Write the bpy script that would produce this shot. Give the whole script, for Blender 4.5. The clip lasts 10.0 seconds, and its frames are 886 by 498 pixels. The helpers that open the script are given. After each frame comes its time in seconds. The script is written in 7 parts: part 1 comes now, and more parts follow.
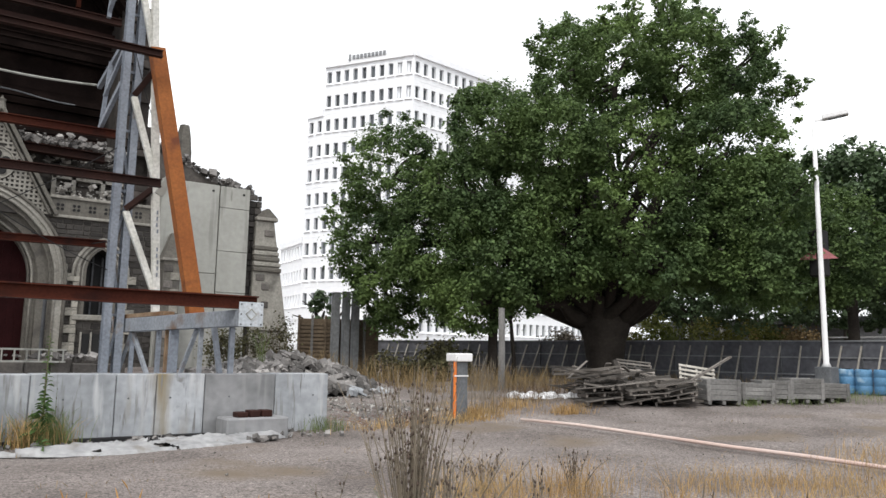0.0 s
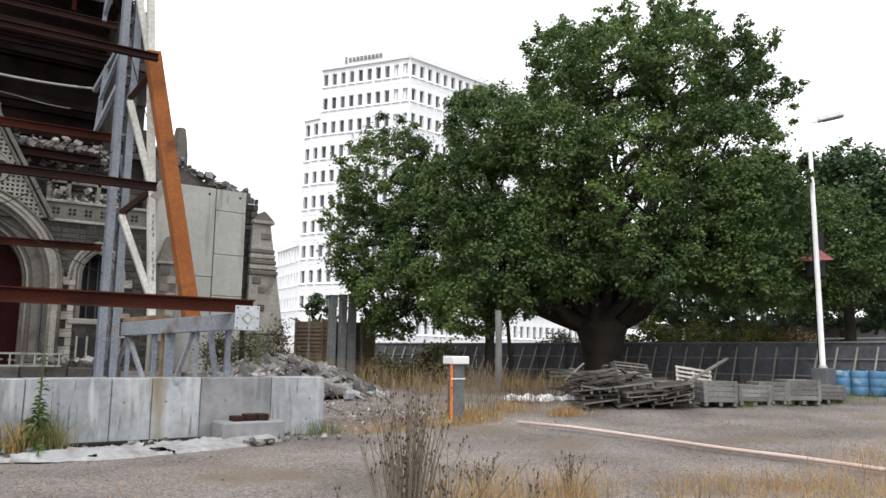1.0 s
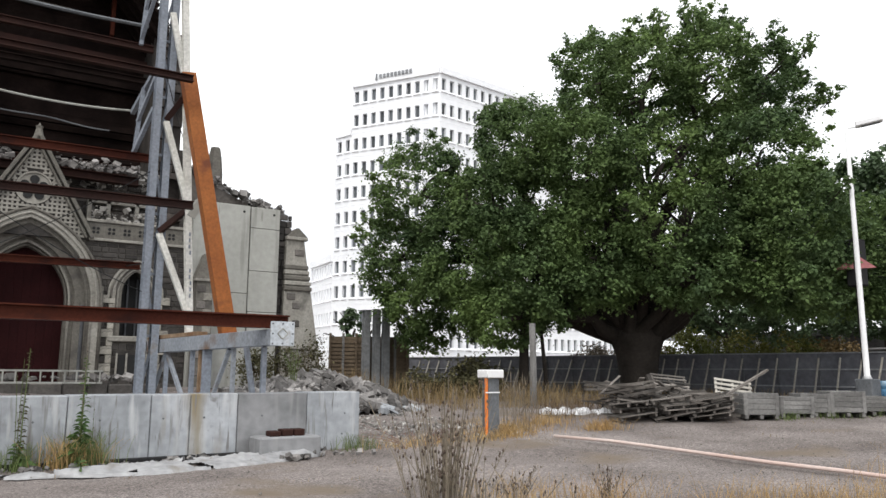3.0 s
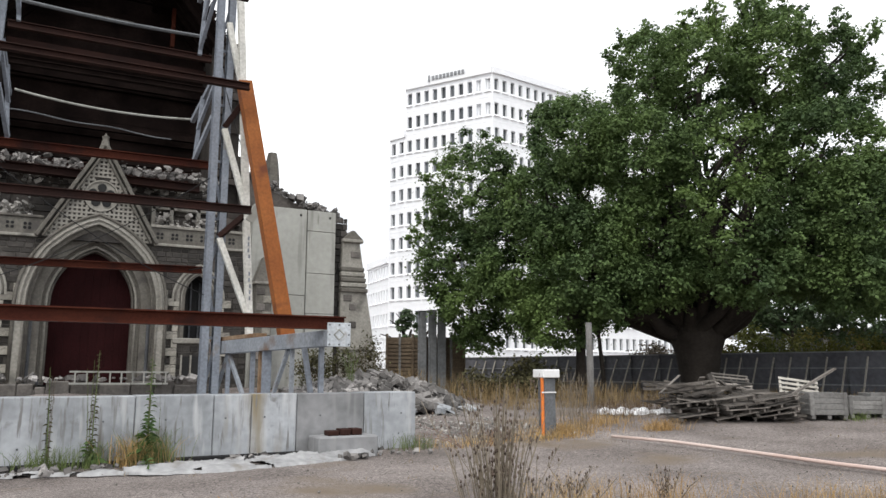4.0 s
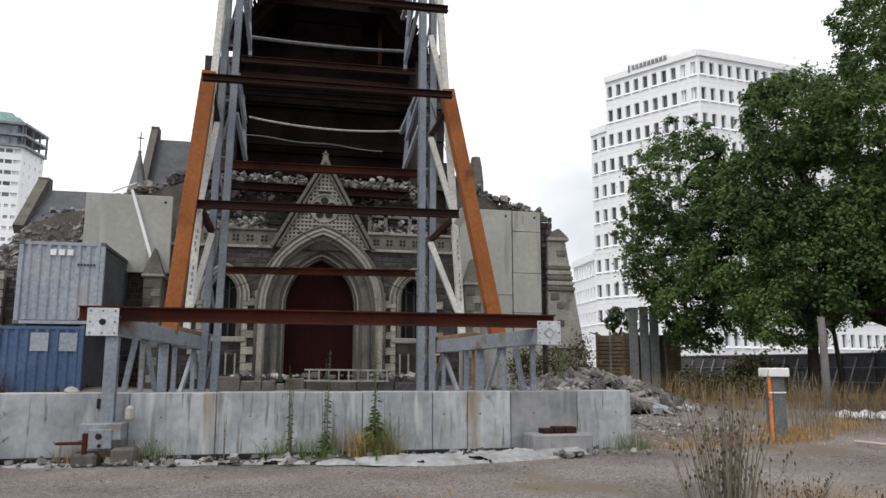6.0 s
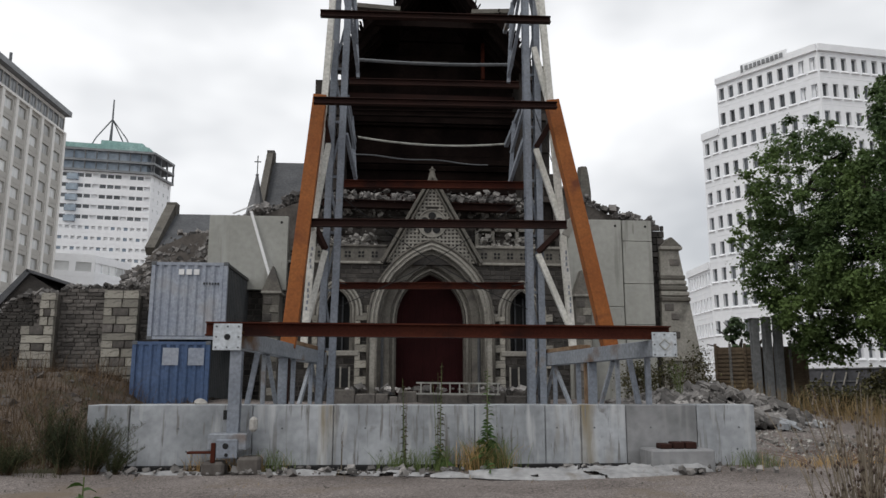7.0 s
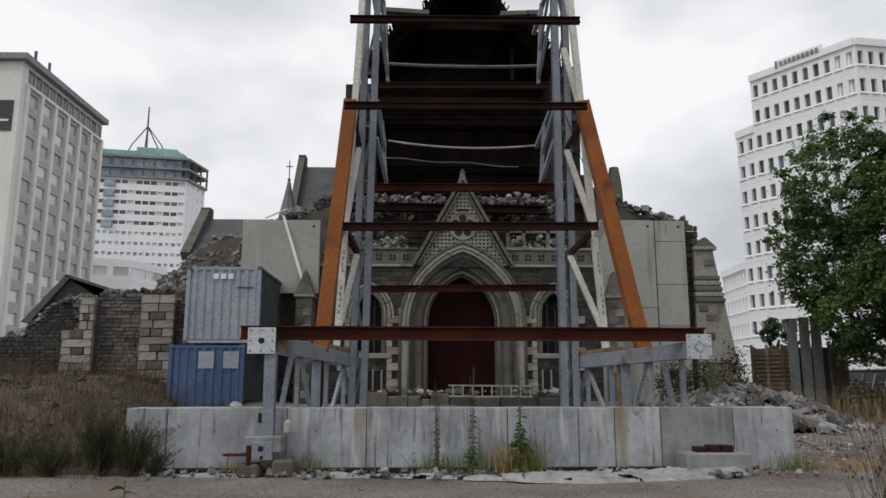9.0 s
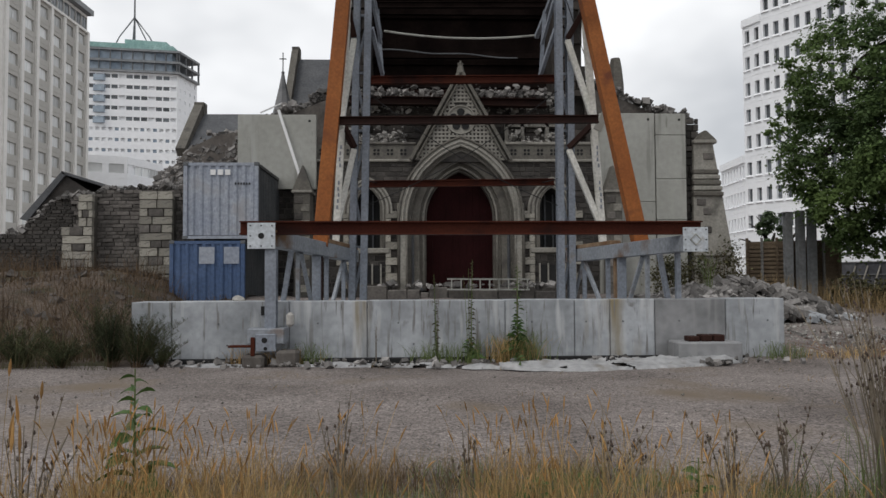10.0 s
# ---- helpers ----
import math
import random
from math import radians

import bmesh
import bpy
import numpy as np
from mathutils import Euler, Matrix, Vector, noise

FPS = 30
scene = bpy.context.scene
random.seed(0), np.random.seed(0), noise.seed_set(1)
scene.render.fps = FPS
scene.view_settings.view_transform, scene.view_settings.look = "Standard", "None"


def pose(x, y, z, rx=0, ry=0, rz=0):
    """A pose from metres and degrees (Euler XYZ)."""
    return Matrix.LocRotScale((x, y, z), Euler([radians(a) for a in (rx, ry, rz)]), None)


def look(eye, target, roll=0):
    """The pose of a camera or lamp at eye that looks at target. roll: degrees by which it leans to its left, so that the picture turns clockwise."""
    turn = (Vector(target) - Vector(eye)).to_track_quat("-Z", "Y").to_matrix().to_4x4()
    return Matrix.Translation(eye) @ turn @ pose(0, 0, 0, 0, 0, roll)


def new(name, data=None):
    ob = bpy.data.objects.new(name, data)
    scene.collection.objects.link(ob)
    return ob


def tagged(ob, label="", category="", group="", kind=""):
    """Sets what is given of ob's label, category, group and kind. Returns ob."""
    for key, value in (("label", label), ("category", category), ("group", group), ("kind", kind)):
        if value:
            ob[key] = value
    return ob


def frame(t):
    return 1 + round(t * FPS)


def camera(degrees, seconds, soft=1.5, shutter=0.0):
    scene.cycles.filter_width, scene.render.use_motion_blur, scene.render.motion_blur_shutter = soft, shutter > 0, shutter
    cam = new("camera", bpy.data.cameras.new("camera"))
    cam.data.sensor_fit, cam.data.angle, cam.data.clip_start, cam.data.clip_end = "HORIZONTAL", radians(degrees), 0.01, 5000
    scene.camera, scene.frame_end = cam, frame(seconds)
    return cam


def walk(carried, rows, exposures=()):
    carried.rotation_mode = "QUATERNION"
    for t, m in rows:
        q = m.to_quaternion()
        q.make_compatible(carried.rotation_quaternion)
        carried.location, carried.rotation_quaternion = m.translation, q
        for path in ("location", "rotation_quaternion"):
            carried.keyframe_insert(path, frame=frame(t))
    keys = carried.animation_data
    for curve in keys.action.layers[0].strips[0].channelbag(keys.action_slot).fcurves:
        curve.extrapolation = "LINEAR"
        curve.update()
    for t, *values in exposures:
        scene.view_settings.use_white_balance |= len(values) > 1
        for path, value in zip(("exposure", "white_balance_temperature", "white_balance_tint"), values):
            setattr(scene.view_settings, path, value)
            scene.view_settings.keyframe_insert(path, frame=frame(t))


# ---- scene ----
cam = camera(61.1, 10.0)
PATH = [
    (0, (0.291, -0.869, 1.697), (1.421, 0.758, 1.974), 0.9),
    (0.5, (0.302, -0.86, 1.706), (1.439, 0.762, 1.984), 0.3),
    (1, (0.307, -0.874, 1.711), (1.443, 0.748, 1.994), 0.7),
    (1.5, (0.29, -0.882, 1.713), (1.422, 0.741, 2.0), 0.7),
    (2, (0.293, -0.873, 1.714), (1.418, 0.754, 2.011), 0.7),
    (3.5, (0.296, -0.896, 1.703), (1.302, 0.801, 2.031), 0.0),
    (4, (0.312, -0.942, 1.699), (1.246, 0.797, 2.018), -0.0),
    (4.5, (0.286, -0.922, 1.692), (1.114, 0.873, 1.998), -0.2),
    (5, (0.271, -0.945, 1.679), (0.926, 0.921, 1.977), 0.2),
    (5.5, (0.261, -0.963, 1.68), (0.82, 0.933, 1.983), 0.2),
    (7, (0.221, -0.995, 1.662), (0.368, 0.968, 2.013), 0.1),
    (7.5, (0.207, -0.994, 1.651), (0.307, 0.967, 2.03), 0.2),
    (8, (0.211, -1.003, 1.659), (0.292, 0.948, 2.089), 0.3),
    (8.5, (0.212, -1.012, 1.658), (0.275, 0.94, 2.088), 0.2),
    (9, (0.216, -1.018, 1.679), (0.281, 0.949, 2.035), 0.0),
    (9.5, (0.222, -1.017, 1.668), (0.293, 0.974, 1.841), -0.5),
    (10, (0.206, -1.013, 1.66), (0.277, 0.984, 1.74), -0.3),
]
walk(cam, [(t, look(eye, aim, lean)) for t, eye, aim, lean in PATH],
     exposures=[(0, 0.7), (2, 0.7), (3.5, 0.67), (5.5, 0.48), (7, -0.18), (7.5, -0.25), (8, -0.29), (8.5, -0.31), (9, -0.29), (10, -0.2)])

# ---- light ----
world = bpy.data.worlds.new("overcast_sky")
scene.world = world
world.use_nodes = True
wn, wl = world.node_tree.nodes, world.node_tree.links
wn.clear()
SUN_EL, SUN_ROT = radians(51), radians(-132)
sky = wn.new("ShaderNodeTexSky")
sky.sky_type, sky.sun_disc = "NISHITA", False
sky.sun_elevation, sky.sun_rotation = SUN_EL, SUN_ROT
wc = wn.new("ShaderNodeTexCoord")
wm = wn.new("ShaderNodeMapping")
wm.inputs["Scale"].default_value = (1.0, 1.0, 1.9)
wm.inputs["Location"].default_value = (0.35, 0.1, 0.62)
cl = wn.new("ShaderNodeTexNoise")
cl.inputs["Scale"].default_value, cl.inputs["Detail"].default_value = 2.1, 4.0
cl.inputs["Roughness"].default_value = 0.5
cr = wn.new("ShaderNodeValToRGB")
cr.color_ramp.elements[0].position, cr.color_ramp.elements[0].color = 0.36, (0.66, 0.68, 0.71, 1)
cr.color_ramp.elements[1].position, cr.color_ramp.elements[1].color = 0.58, (1.2, 1.21, 1.225, 1)
clouds = wn.new("ShaderNodeBackground")
clouds.inputs["Strength"].default_value = 1.05
clear = wn.new("ShaderNodeBackground")
clear.inputs["Strength"].default_value = 0.08
both = wn.new("ShaderNodeMixShader")
both.inputs[0].default_value = 0.9
wo = wn.new("ShaderNodeOutputWorld")
wl.new(wc.outputs["Generated"], wm.inputs["Vector"])
wl.new(wm.outputs["Vector"], cl.inputs["Vector"])
wl.new(cl.outputs["Fac"], cr.inputs["Fac"])
wl.new(cr.outputs["Color"], clouds.inputs["Color"])
wl.new(sky.outputs["Color"], clear.inputs["Color"])
wl.new(clear.outputs["Background"], both.inputs[1])
wl.new(clouds.outputs["Background"], both.inputs[2])
wl.new(both.outputs["Shader"], wo.inputs["Surface"])
sun_data = bpy.data.lights.new("sun", "SUN")
sun_data.energy, sun_data.angle, sun_data.color = 1.0, radians(18), (1.0, 0.96, 0.9)
sun = new("sun", sun_data)
sun.matrix_world = look((-24, -17, 40), (0, 5, 0))


# ---- materials ----
def surface(name, c1, c2, scale=2.0, rough=0.85, metal=0.0, bump=0.3, fine=None, stain=None, stain_scale=0.6, stain_at=0.55,
            streak=None, streak_at=0.6, streak_scale=3.0, island=0.0, each=0.0, spec=0.3, through_light=0.0, grain_depth=0.25, speck=0.0, runs=None):
    """A procedural surface: broad variation, fine grain with relief, and stains or runs."""
    m = bpy.data.materials.new(name)
    m.use_nodes = True
    n, l = m.node_tree.nodes, m.node_tree.links
    bsdf = n["Principled BSDF"]
    bsdf.inputs["Roughness"].default_value, bsdf.inputs["Metallic"].default_value = rough, metal
    bsdf.inputs["Specular IOR Level"].default_value = spec
    co = n.new("ShaderNodeTexCoord")

    def noise_tex(sc, detail=4.0, stretch=None):
        t = n.new("ShaderNodeTexNoise")
        t.inputs["Scale"].default_value, t.inputs["Detail"].default_value = sc, detail
        if stretch:
            mp = n.new("ShaderNodeMapping")
            mp.inputs["Scale"].default_value = stretch
            l.new(co.outputs["Object"], mp.inputs["Vector"])
            l.new(mp.outputs["Vector"], t.inputs["Vector"])
        else:
            l.new(co.outputs["Object"], t.inputs["Vector"])
        return t

    def mix(fac, a, b, kind="MIX"):
        x = n.new("ShaderNodeMix")
        x.data_type, x.blend_type = "RGBA", kind
        for sock, v in ((x.inputs[0], fac), (x.inputs[6], a), (x.inputs[7], b)):
            if isinstance(v, (int, float)):
                sock.default_value = v
            elif isinstance(v, tuple):
                sock.default_value = (*v, 1)
            else:
                l.new(v, sock)
        return x.outputs[2]

    def ramp(src, lo, hi):
        r = n.new("ShaderNodeMapRange")
        r.inputs["From Min"].default_value, r.inputs["From Max"].default_value = lo, hi
        l.new(src, r.inputs["Value"])
        return r.outputs["Result"]

    broad = noise_tex(scale)
    col = mix(ramp(broad.outputs["Fac"], 0.32, 0.68), c1, c2)
    grain = noise_tex(fine or scale * 14, 5.0)
    g = ramp(grain.outputs["Fac"], 0.25, 0.75)
    gm = n.new("ShaderNodeMapRange")
    gm.inputs["To Min"].default_value, gm.inputs["To Max"].default_value = 1 - grain_depth, 1 + grain_depth
    l.new(g, gm.inputs["Value"])
    col = mix(1.0, col, gm.outputs["Result"], "MULTIPLY")
    if speck:
        sp = noise_tex((fine or 10) * 2.7, 2.0)
        v = n.new("ShaderNodeMapRange")
        v.inputs["To Min"].default_value, v.inputs["To Max"].default_value = 1 - speck, 1 + speck
        l.new(ramp(sp.outputs["Fac"], 0.35, 0.65), v.inputs["Value"])
        col = mix(1.0, col, v.outputs["Result"], "MULTIPLY")
    if island or each:
        if island:
            src = n.new("ShaderNodeNewGeometry").outputs["Random Per Island"]
        else:
            src = n.new("ShaderNodeObjectInfo").outputs["Random"]
        v = n.new("ShaderNodeMapRange")
        k = island or each
        v.inputs["To Min"].default_value, v.inputs["To Max"].default_value = 1 - k, 1 + k
        l.new(src, v.inputs["Value"])
        col = mix(1.0, col, v.outputs["Result"], "MULTIPLY")
    if stain:
        s = noise_tex(stain_scale, 6.0)
        col = mix(ramp(s.outputs["Fac"], stain_at, stain_at + 0.12), col, stain)
    if streak:
        s = noise_tex(streak_scale, 3.0, (1, 1, 0.07))
        col = mix(ramp(s.outputs["Fac"], streak_at, streak_at + 0.14), col, streak)
    if runs:
        for tint, at, sc in runs:
            s = noise_tex(sc, 4.0, (1, 1, 0.12))
            col = mix(ramp(s.outputs["Fac"], at, at + 0.1), col, tint)
    l.new(col, bsdf.inputs["Base Color"])
    if bump:
        b = n.new("ShaderNodeBump")
        b.inputs["Strength"].default_value, b.inputs["Distance"].default_value = bump, 0.02
        l.new(grain.outputs["Fac"], b.inputs["Height"])
        l.new(b.outputs["Normal"], bsdf.inputs["Normal"])
    if through_light:
        tr = n.new("ShaderNodeBsdfTranslucent")
        l.new(col, tr.inputs["Color"])
        ms = n.new("ShaderNodeMixShader")
        ms.inputs[0].default_value = through_light
        l.new(bsdf.outputs[0], ms.inputs[1])
        l.new(tr.outputs[0], ms.inputs[2])
        l.new(ms.outputs[0], n["Material Output"].inputs["Surface"])
    return m


M_GRAVEL = surface("gravel", (0.1164, 0.09839, 0.08981), (0.2257, 0.198, 0.1848), 0.42, 0.95, bump=1.0, fine=13, stain=(0.15, 0.118, 0.088), stain_scale=0.32, stain_at=0.55, grain_depth=0.4, speck=0.5)
M_CONCRETE = surface("cast_concrete", (0.2388, 0.2527, 0.267), (0.3892, 0.4061, 0.428), 1.1, 0.85, bump=0.14, fine=7, stain=(0.17, 0.166, 0.16),
                     stain_scale=3.1, stain_at=0.66, streak=(0.11, 0.097, 0.078), streak_at=0.62, streak_scale=6.0, grain_depth=0.16,
                     runs=(((0.24, 0.2, 0.13), 0.62, 1.3), ((0.19, 0.188, 0.186), 0.58, 14.0), ((0.47, 0.48, 0.49), 0.58, 3.5), ((0.07, 0.064, 0.055), 0.67, 12.0)))
M_CONCRETE_DARK = surface("patched_concrete", (0.182, 0.1859, 0.1898), (0.286, 0.286, 0.2925), 1.2, 0.85, bump=0.12, fine=7, streak=(0.3, 0.3, 0.3), streak_at=0.58, grain_depth=0.14)
M_PANEL = surface("precast_panel", (0.3086, 0.3086, 0.282), (0.3724, 0.3724, 0.3458), 0.5, 0.8, bump=0.1, fine=5, streak=(0.21, 0.21, 0.19), streak_at=0.57, streak_scale=2.6, grain_depth=0.1, runs=(((0.4, 0.4, 0.38), 0.62, 1.6), ((0.17, 0.165, 0.145), 0.66, 7.0)))
M_RUST = surface("orange_rust_primer", (0.191, 0.05635, 0.01026), (0.2439, 0.08043, 0.01644), 1.2, 0.7, bump=0.15, fine=16, stain=(0.112, 0.0309, 0.0101), stain_scale=1.4, stain_at=0.58)
M_REDSTEEL = surface("red_oxide_steel", (0.04462, 0.01071, 0.006426), (0.06783, 0.01785, 0.009265), 1.0, 0.7, bump=0.15, fine=18, stain=(0.0252, 0.0084, 0.0063), stain_scale=1.1, stain_at=0.55, spec=0.12)
M_DARKSTEEL = surface("dark_brown_steel", (0.01993, 0.009257, 0.007574), (0.03319, 0.01346, 0.0101), 1.0, 0.7, bump=0.1, fine=18, spec=0.15)
M_GALV = surface("galvanised_steel", (0.1828, 0.2021, 0.236), (0.2417, 0.2629, 0.2991), 1.6, 0.55, 0.25, bump=0.1, fine=14, stain=(0.217, 0.17, 0.124), stain_scale=1.5, stain_at=0.66)
M_GALVRUST = surface("rust_run_galvanised", (0.2125, 0.2295, 0.255), (0.272, 0.289, 0.3145), 1.6, 0.6, 0.2, bump=0.12, fine=14, stain=(0.15, 0.085, 0.045), stain_scale=1.1, stain_at=0.57)
M_FEATHER = surface("feathery_dark_green", (0.028, 0.036, 0.016), (0.062, 0.07, 0.03), 0.8, 0.8, bump=0.0, fine=4, island=0.5, through_light=0.2)
M_WHITESTEEL = surface("white_painted_steel", (0.535, 0.527, 0.483), (0.638, 0.629, 0.595), 1.6, 0.5, bump=0.1, fine=14, stain=(0.328, 0.259, 0.172), stain_scale=1.7, stain_at=0.64)
M_STONE = surface("basalt_masonry", (0.03897, 0.03582, 0.03393), (0.07344, 0.06651, 0.06057), 1.6, 0.9, bump=0.6, fine=11, island=0.4)
M_STONE_EACH = surface("basalt_block", (0.08702, 0.07997, 0.07409), (0.1552, 0.1411, 0.1294), 1.6, 0.9, bump=0.6, fine=11, each=0.35)
M_MORTAR = surface("lime_mortar", (0.08621, 0.07812, 0.06964), (0.1205, 0.1116, 0.09936), 1.5, 0.95, bump=0.4, fine=15)
M_LIME = surface("pale_limestone", (0.2301, 0.2172, 0.1915), (0.3001, 0.2872, 0.2559), 1.2, 0.85, bump=0.3, fine=12, stain=(0.139, 0.132, 0.118), stain_scale=1.3, stain_at=0.58)
M_LIME_EACH = surface("pale_quoin", (0.2552, 0.2416, 0.208), (0.336, 0.316, 0.2752), 1.2, 0.85, bump=0.3, fine=12, each=0.3, stain=(0.12, 0.112, 0.1), stain_scale=1.7, stain_at=0.53)
M_GREYSTONE = surface("weathered_moulding", (0.1119, 0.1026, 0.08946), (0.1473, 0.1389, 0.1211), 1.4, 0.88, bump=0.35, fine=12, stain=(0.0812, 0.0754, 0.0696), stain_scale=1.6, stain_at=0.56)
M_RUBBLE = surface("rubble", (0.1101, 0.1032, 0.09752), (0.2602, 0.2477, 0.2384), 1.1, 0.92, bump=0.6, fine=12, island=0.6)
M_RUBBLE_DARK = surface("rubble_core", (0.0744, 0.0651, 0.0589), (0.124, 0.112, 0.102), 1.4, 0.95, bump=0.8, fine=9)
# Nave timber; its near-black colour holds the shade inside the nave.
M_VOID = surface("shade_dark_timber", (0.006804, 0.00468, 0.00432), (0.01814, 0.01224, 0.0108), 1.0, 0.95, bump=0.3, fine=9, spec=0.05)
M_DOOR = surface("maroon_door_paint", (0.016, 0.0038, 0.0042), (0.023, 0.0055, 0.006), 1.5, 0.8, bump=0.1, fine=12, spec=0.08)
M_SLATE = surface("grey_slate", (0.07, 0.0735, 0.0805), (0.105, 0.108, 0.115), 1.2, 0.7, bump=0.25, fine=9)
M_LEAD = surface("lead_turret", (0.13, 0.135, 0.14), (0.2, 0.2, 0.205), 2, 0.7, bump=0.2)
M_CORR = surface("pale_blue_container", (0.2471, 0.2766, 0.3384), (0.3406, 0.3633, 0.4091), 0.8, 0.6, bump=0.1, fine=10, stain=(0.306, 0.306, 0.322), stain_scale=0.8, stain_at=0.58, streak=(0.161, 0.137, 0.129), streak_at=0.68)
M_CORR2 = surface("blue_container", (0.0525, 0.091, 0.182), (0.077, 0.119, 0.217), 0.8, 0.6, bump=0.1, fine=10, stain=(0.231, 0.266, 0.322), stain_scale=0.55, stain_at=0.6, streak=(0.091, 0.084, 0.084), streak_at=0.68)
# Grey container sides with rust streaks; their shade is mixed into the colour.
M_CORRSIDE = surface("shaded_grey_container_side", (0.049, 0.0539, 0.0588), (0.0833, 0.0854, 0.0882), 0.8, 0.6, bump=0.1, fine=10, streak=(0.112, 0.063, 0.042), streak_at=0.66)
M_WHITEBLD = surface("white_precast_facade", (0.82, 0.835, 0.86), (0.88, 0.89, 0.905), 0.08, 0.6, bump=0.0, fine=1.5, grain_depth=0.04)
M_GLASS = surface("dark_window_glass", (0.07, 0.08, 0.09), (0.15, 0.16, 0.17), 0.12, 0.12, bump=0.0, fine=0.5, spec=0.6, each=0.5)
M_HOTEL = surface("beige_hotel_wall", (0.4118, 0.4, 0.3756), (0.4752, 0.4633, 0.4362), 0.1, 0.8, bump=0.05, fine=2, grain_depth=0.06)
M_HOTELRIB = surface("cream_rib", (0.704, 0.6908, 0.6642), (0.7568, 0.7436, 0.7181), 0.1, 0.7, bump=0.05, fine=2, grain_depth=0.06)
# Pale panes: the bright sky reflection is put into the base colour.
M_PALEGLASS = surface("sky_pale_window", (0.546, 0.559, 0.559), (0.78, 0.793, 0.793), 0.2, 0.15, bump=0.0, fine=0.7, spec=0.6, each=0.35, grain_depth=0.06)
M_BLUEGLASS = surface("blue_wrapped_floor", (0.2, 0.26, 0.33), (0.36, 0.42, 0.48), 0.2, 0.4, bump=0.0, fine=0.9)
M_GREENNET = surface("green_netting", (0.22, 0.38, 0.36), (0.34, 0.5, 0.48), 0.3, 0.8, bump=0.0, fine=2)
M_TIMBER = surface("weathered_timber", (0.072, 0.06336, 0.05616), (0.1584, 0.144, 0.1296), 1.5, 0.9, bump=0.4, fine=14, each=0.75)
M_CRATE = surface("grey_crate_wood", (0.1275, 0.1232, 0.1182), (0.204, 0.1997, 0.1926), 1.5, 0.9, bump=0.4, fine=14, each=0.25)
M_FENCEWOOD = surface("brown_fence_slat", (0.10, 0.075, 0.052), (0.17, 0.13, 0.09), 1.0, 0.9, bump=0.3, fine=9)
M_HOARD = surface("dark_hoarding", (0.08625, 0.0897, 0.1038), (0.1495, 0.1518, 0.1691), 0.4, 0.75, bump=0.1, fine=5)
M_POST = surface("grey_steel_post", (0.09, 0.096, 0.104), (0.14, 0.147, 0.155), 1.2, 0.6, 0.2, bump=0.1)
M_BARREL = surface("light_blue_plastic", (0.07812, 0.2003, 0.3472), (0.1116, 0.2474, 0.3968), 1.5, 0.45, bump=0.05, stain=(0.3, 0.42, 0.52), stain_scale=2, stain_at=0.6)
M_PLASTIC = surface("white_plastic_sheet", (0.2513, 0.2513, 0.2543), (0.359, 0.359, 0.362), 1.6, 0.45, bump=0.3, fine=6, stain=(0.19, 0.175, 0.155), stain_scale=1.7, stain_at=0.56)
M_SACK = surface("white_sack_film", (0.6, 0.6, 0.61), (0.74, 0.74, 0.75), 2.0, 0.5, bump=0.4, fine=8)
M_STRAWHEAD = surface("golden_seed_head", (0.28, 0.15, 0.055), (0.44, 0.26, 0.1), 1.0, 0.9, bump=0.0, fine=5, island=0.4, through_light=0.2)
M_GREENSACK = surface("pale_green_sack", (0.36, 0.48, 0.32), (0.5, 0.6, 0.45), 1.5, 0.7, bump=0.3)
M_HOSE = surface("pale_pipe", (0.52, 0.37, 0.32), (0.62, 0.53, 0.49), 0.6, 0.6, bump=0.1, stain=(0.4, 0.22, 0.16), stain_scale=0.4, stain_at=0.6, grain_depth=0.08)
M_ORANGE = surface("orange_conduit", (0.62, 0.16, 0.03), (0.7, 0.2, 0.04), 3, 0.5, bump=0.05)
M_WHITEPOLE = surface("white_lamp_paint", (0.70, 0.70, 0.70), (0.78, 0.78, 0.78), 1, 0.4, bump=0.03, grain_depth=0.06)
M_REDSIGN = surface("red_sign_face", (0.351, 0.1266, 0.135), (0.4455, 0.1688, 0.1772), 1, 0.5, bump=0.03)
# Near black, for dark parts and as the painted shade of holes.
M_DARK = surface("black_and_hole_shade", (0.012, 0.012, 0.013), (0.02, 0.02, 0.02), 1, 0.8, bump=0.0)
M_BARK = surface("plane_tree_bark", (0.0245, 0.0203, 0.0168), (0.0455, 0.0385, 0.0322), 1.2, 0.95, bump=0.8, fine=8)
M_LEAF = surface("plane_tree_leaf", (0.057, 0.095, 0.042), (0.152, 0.222, 0.07), 0.3, 0.6, bump=0.0, fine=1.3, island=0.22, through_light=0.36, spec=0.2, grain_depth=0.22)
M_LEAF2 = surface("far_tree_leaf", (0.055, 0.092, 0.039), (0.09, 0.135, 0.065), 0.35, 0.6, bump=0.0, fine=2, island=0.3, through_light=0.2)
M_HEDGE = surface("hedge_leaf", (0.085, 0.1105, 0.0221), (0.17, 0.1615, 0.0425), 0.3, 0.7, bump=0.0, fine=2.5, island=0.4, through_light=0.25)
M_DRYGRASS = surface("dry_grass", (0.32, 0.2, 0.085), (0.46, 0.325, 0.15), 0.9, 0.9, bump=0.0, fine=3, island=0.45, through_light=0.25)
M_GREENWEED = surface("green_weed", (0.10, 0.14, 0.045), (0.17, 0.21, 0.08), 0.8, 0.8, bump=0.0, fine=3, island=0.35, through_light=0.25)
M_GREYWEED = surface("grey_weed_stem", (0.124, 0.1023, 0.0775), (0.2046, 0.1736, 0.1333), 0.8, 0.9, bump=0.0, fine=3, island=0.35)
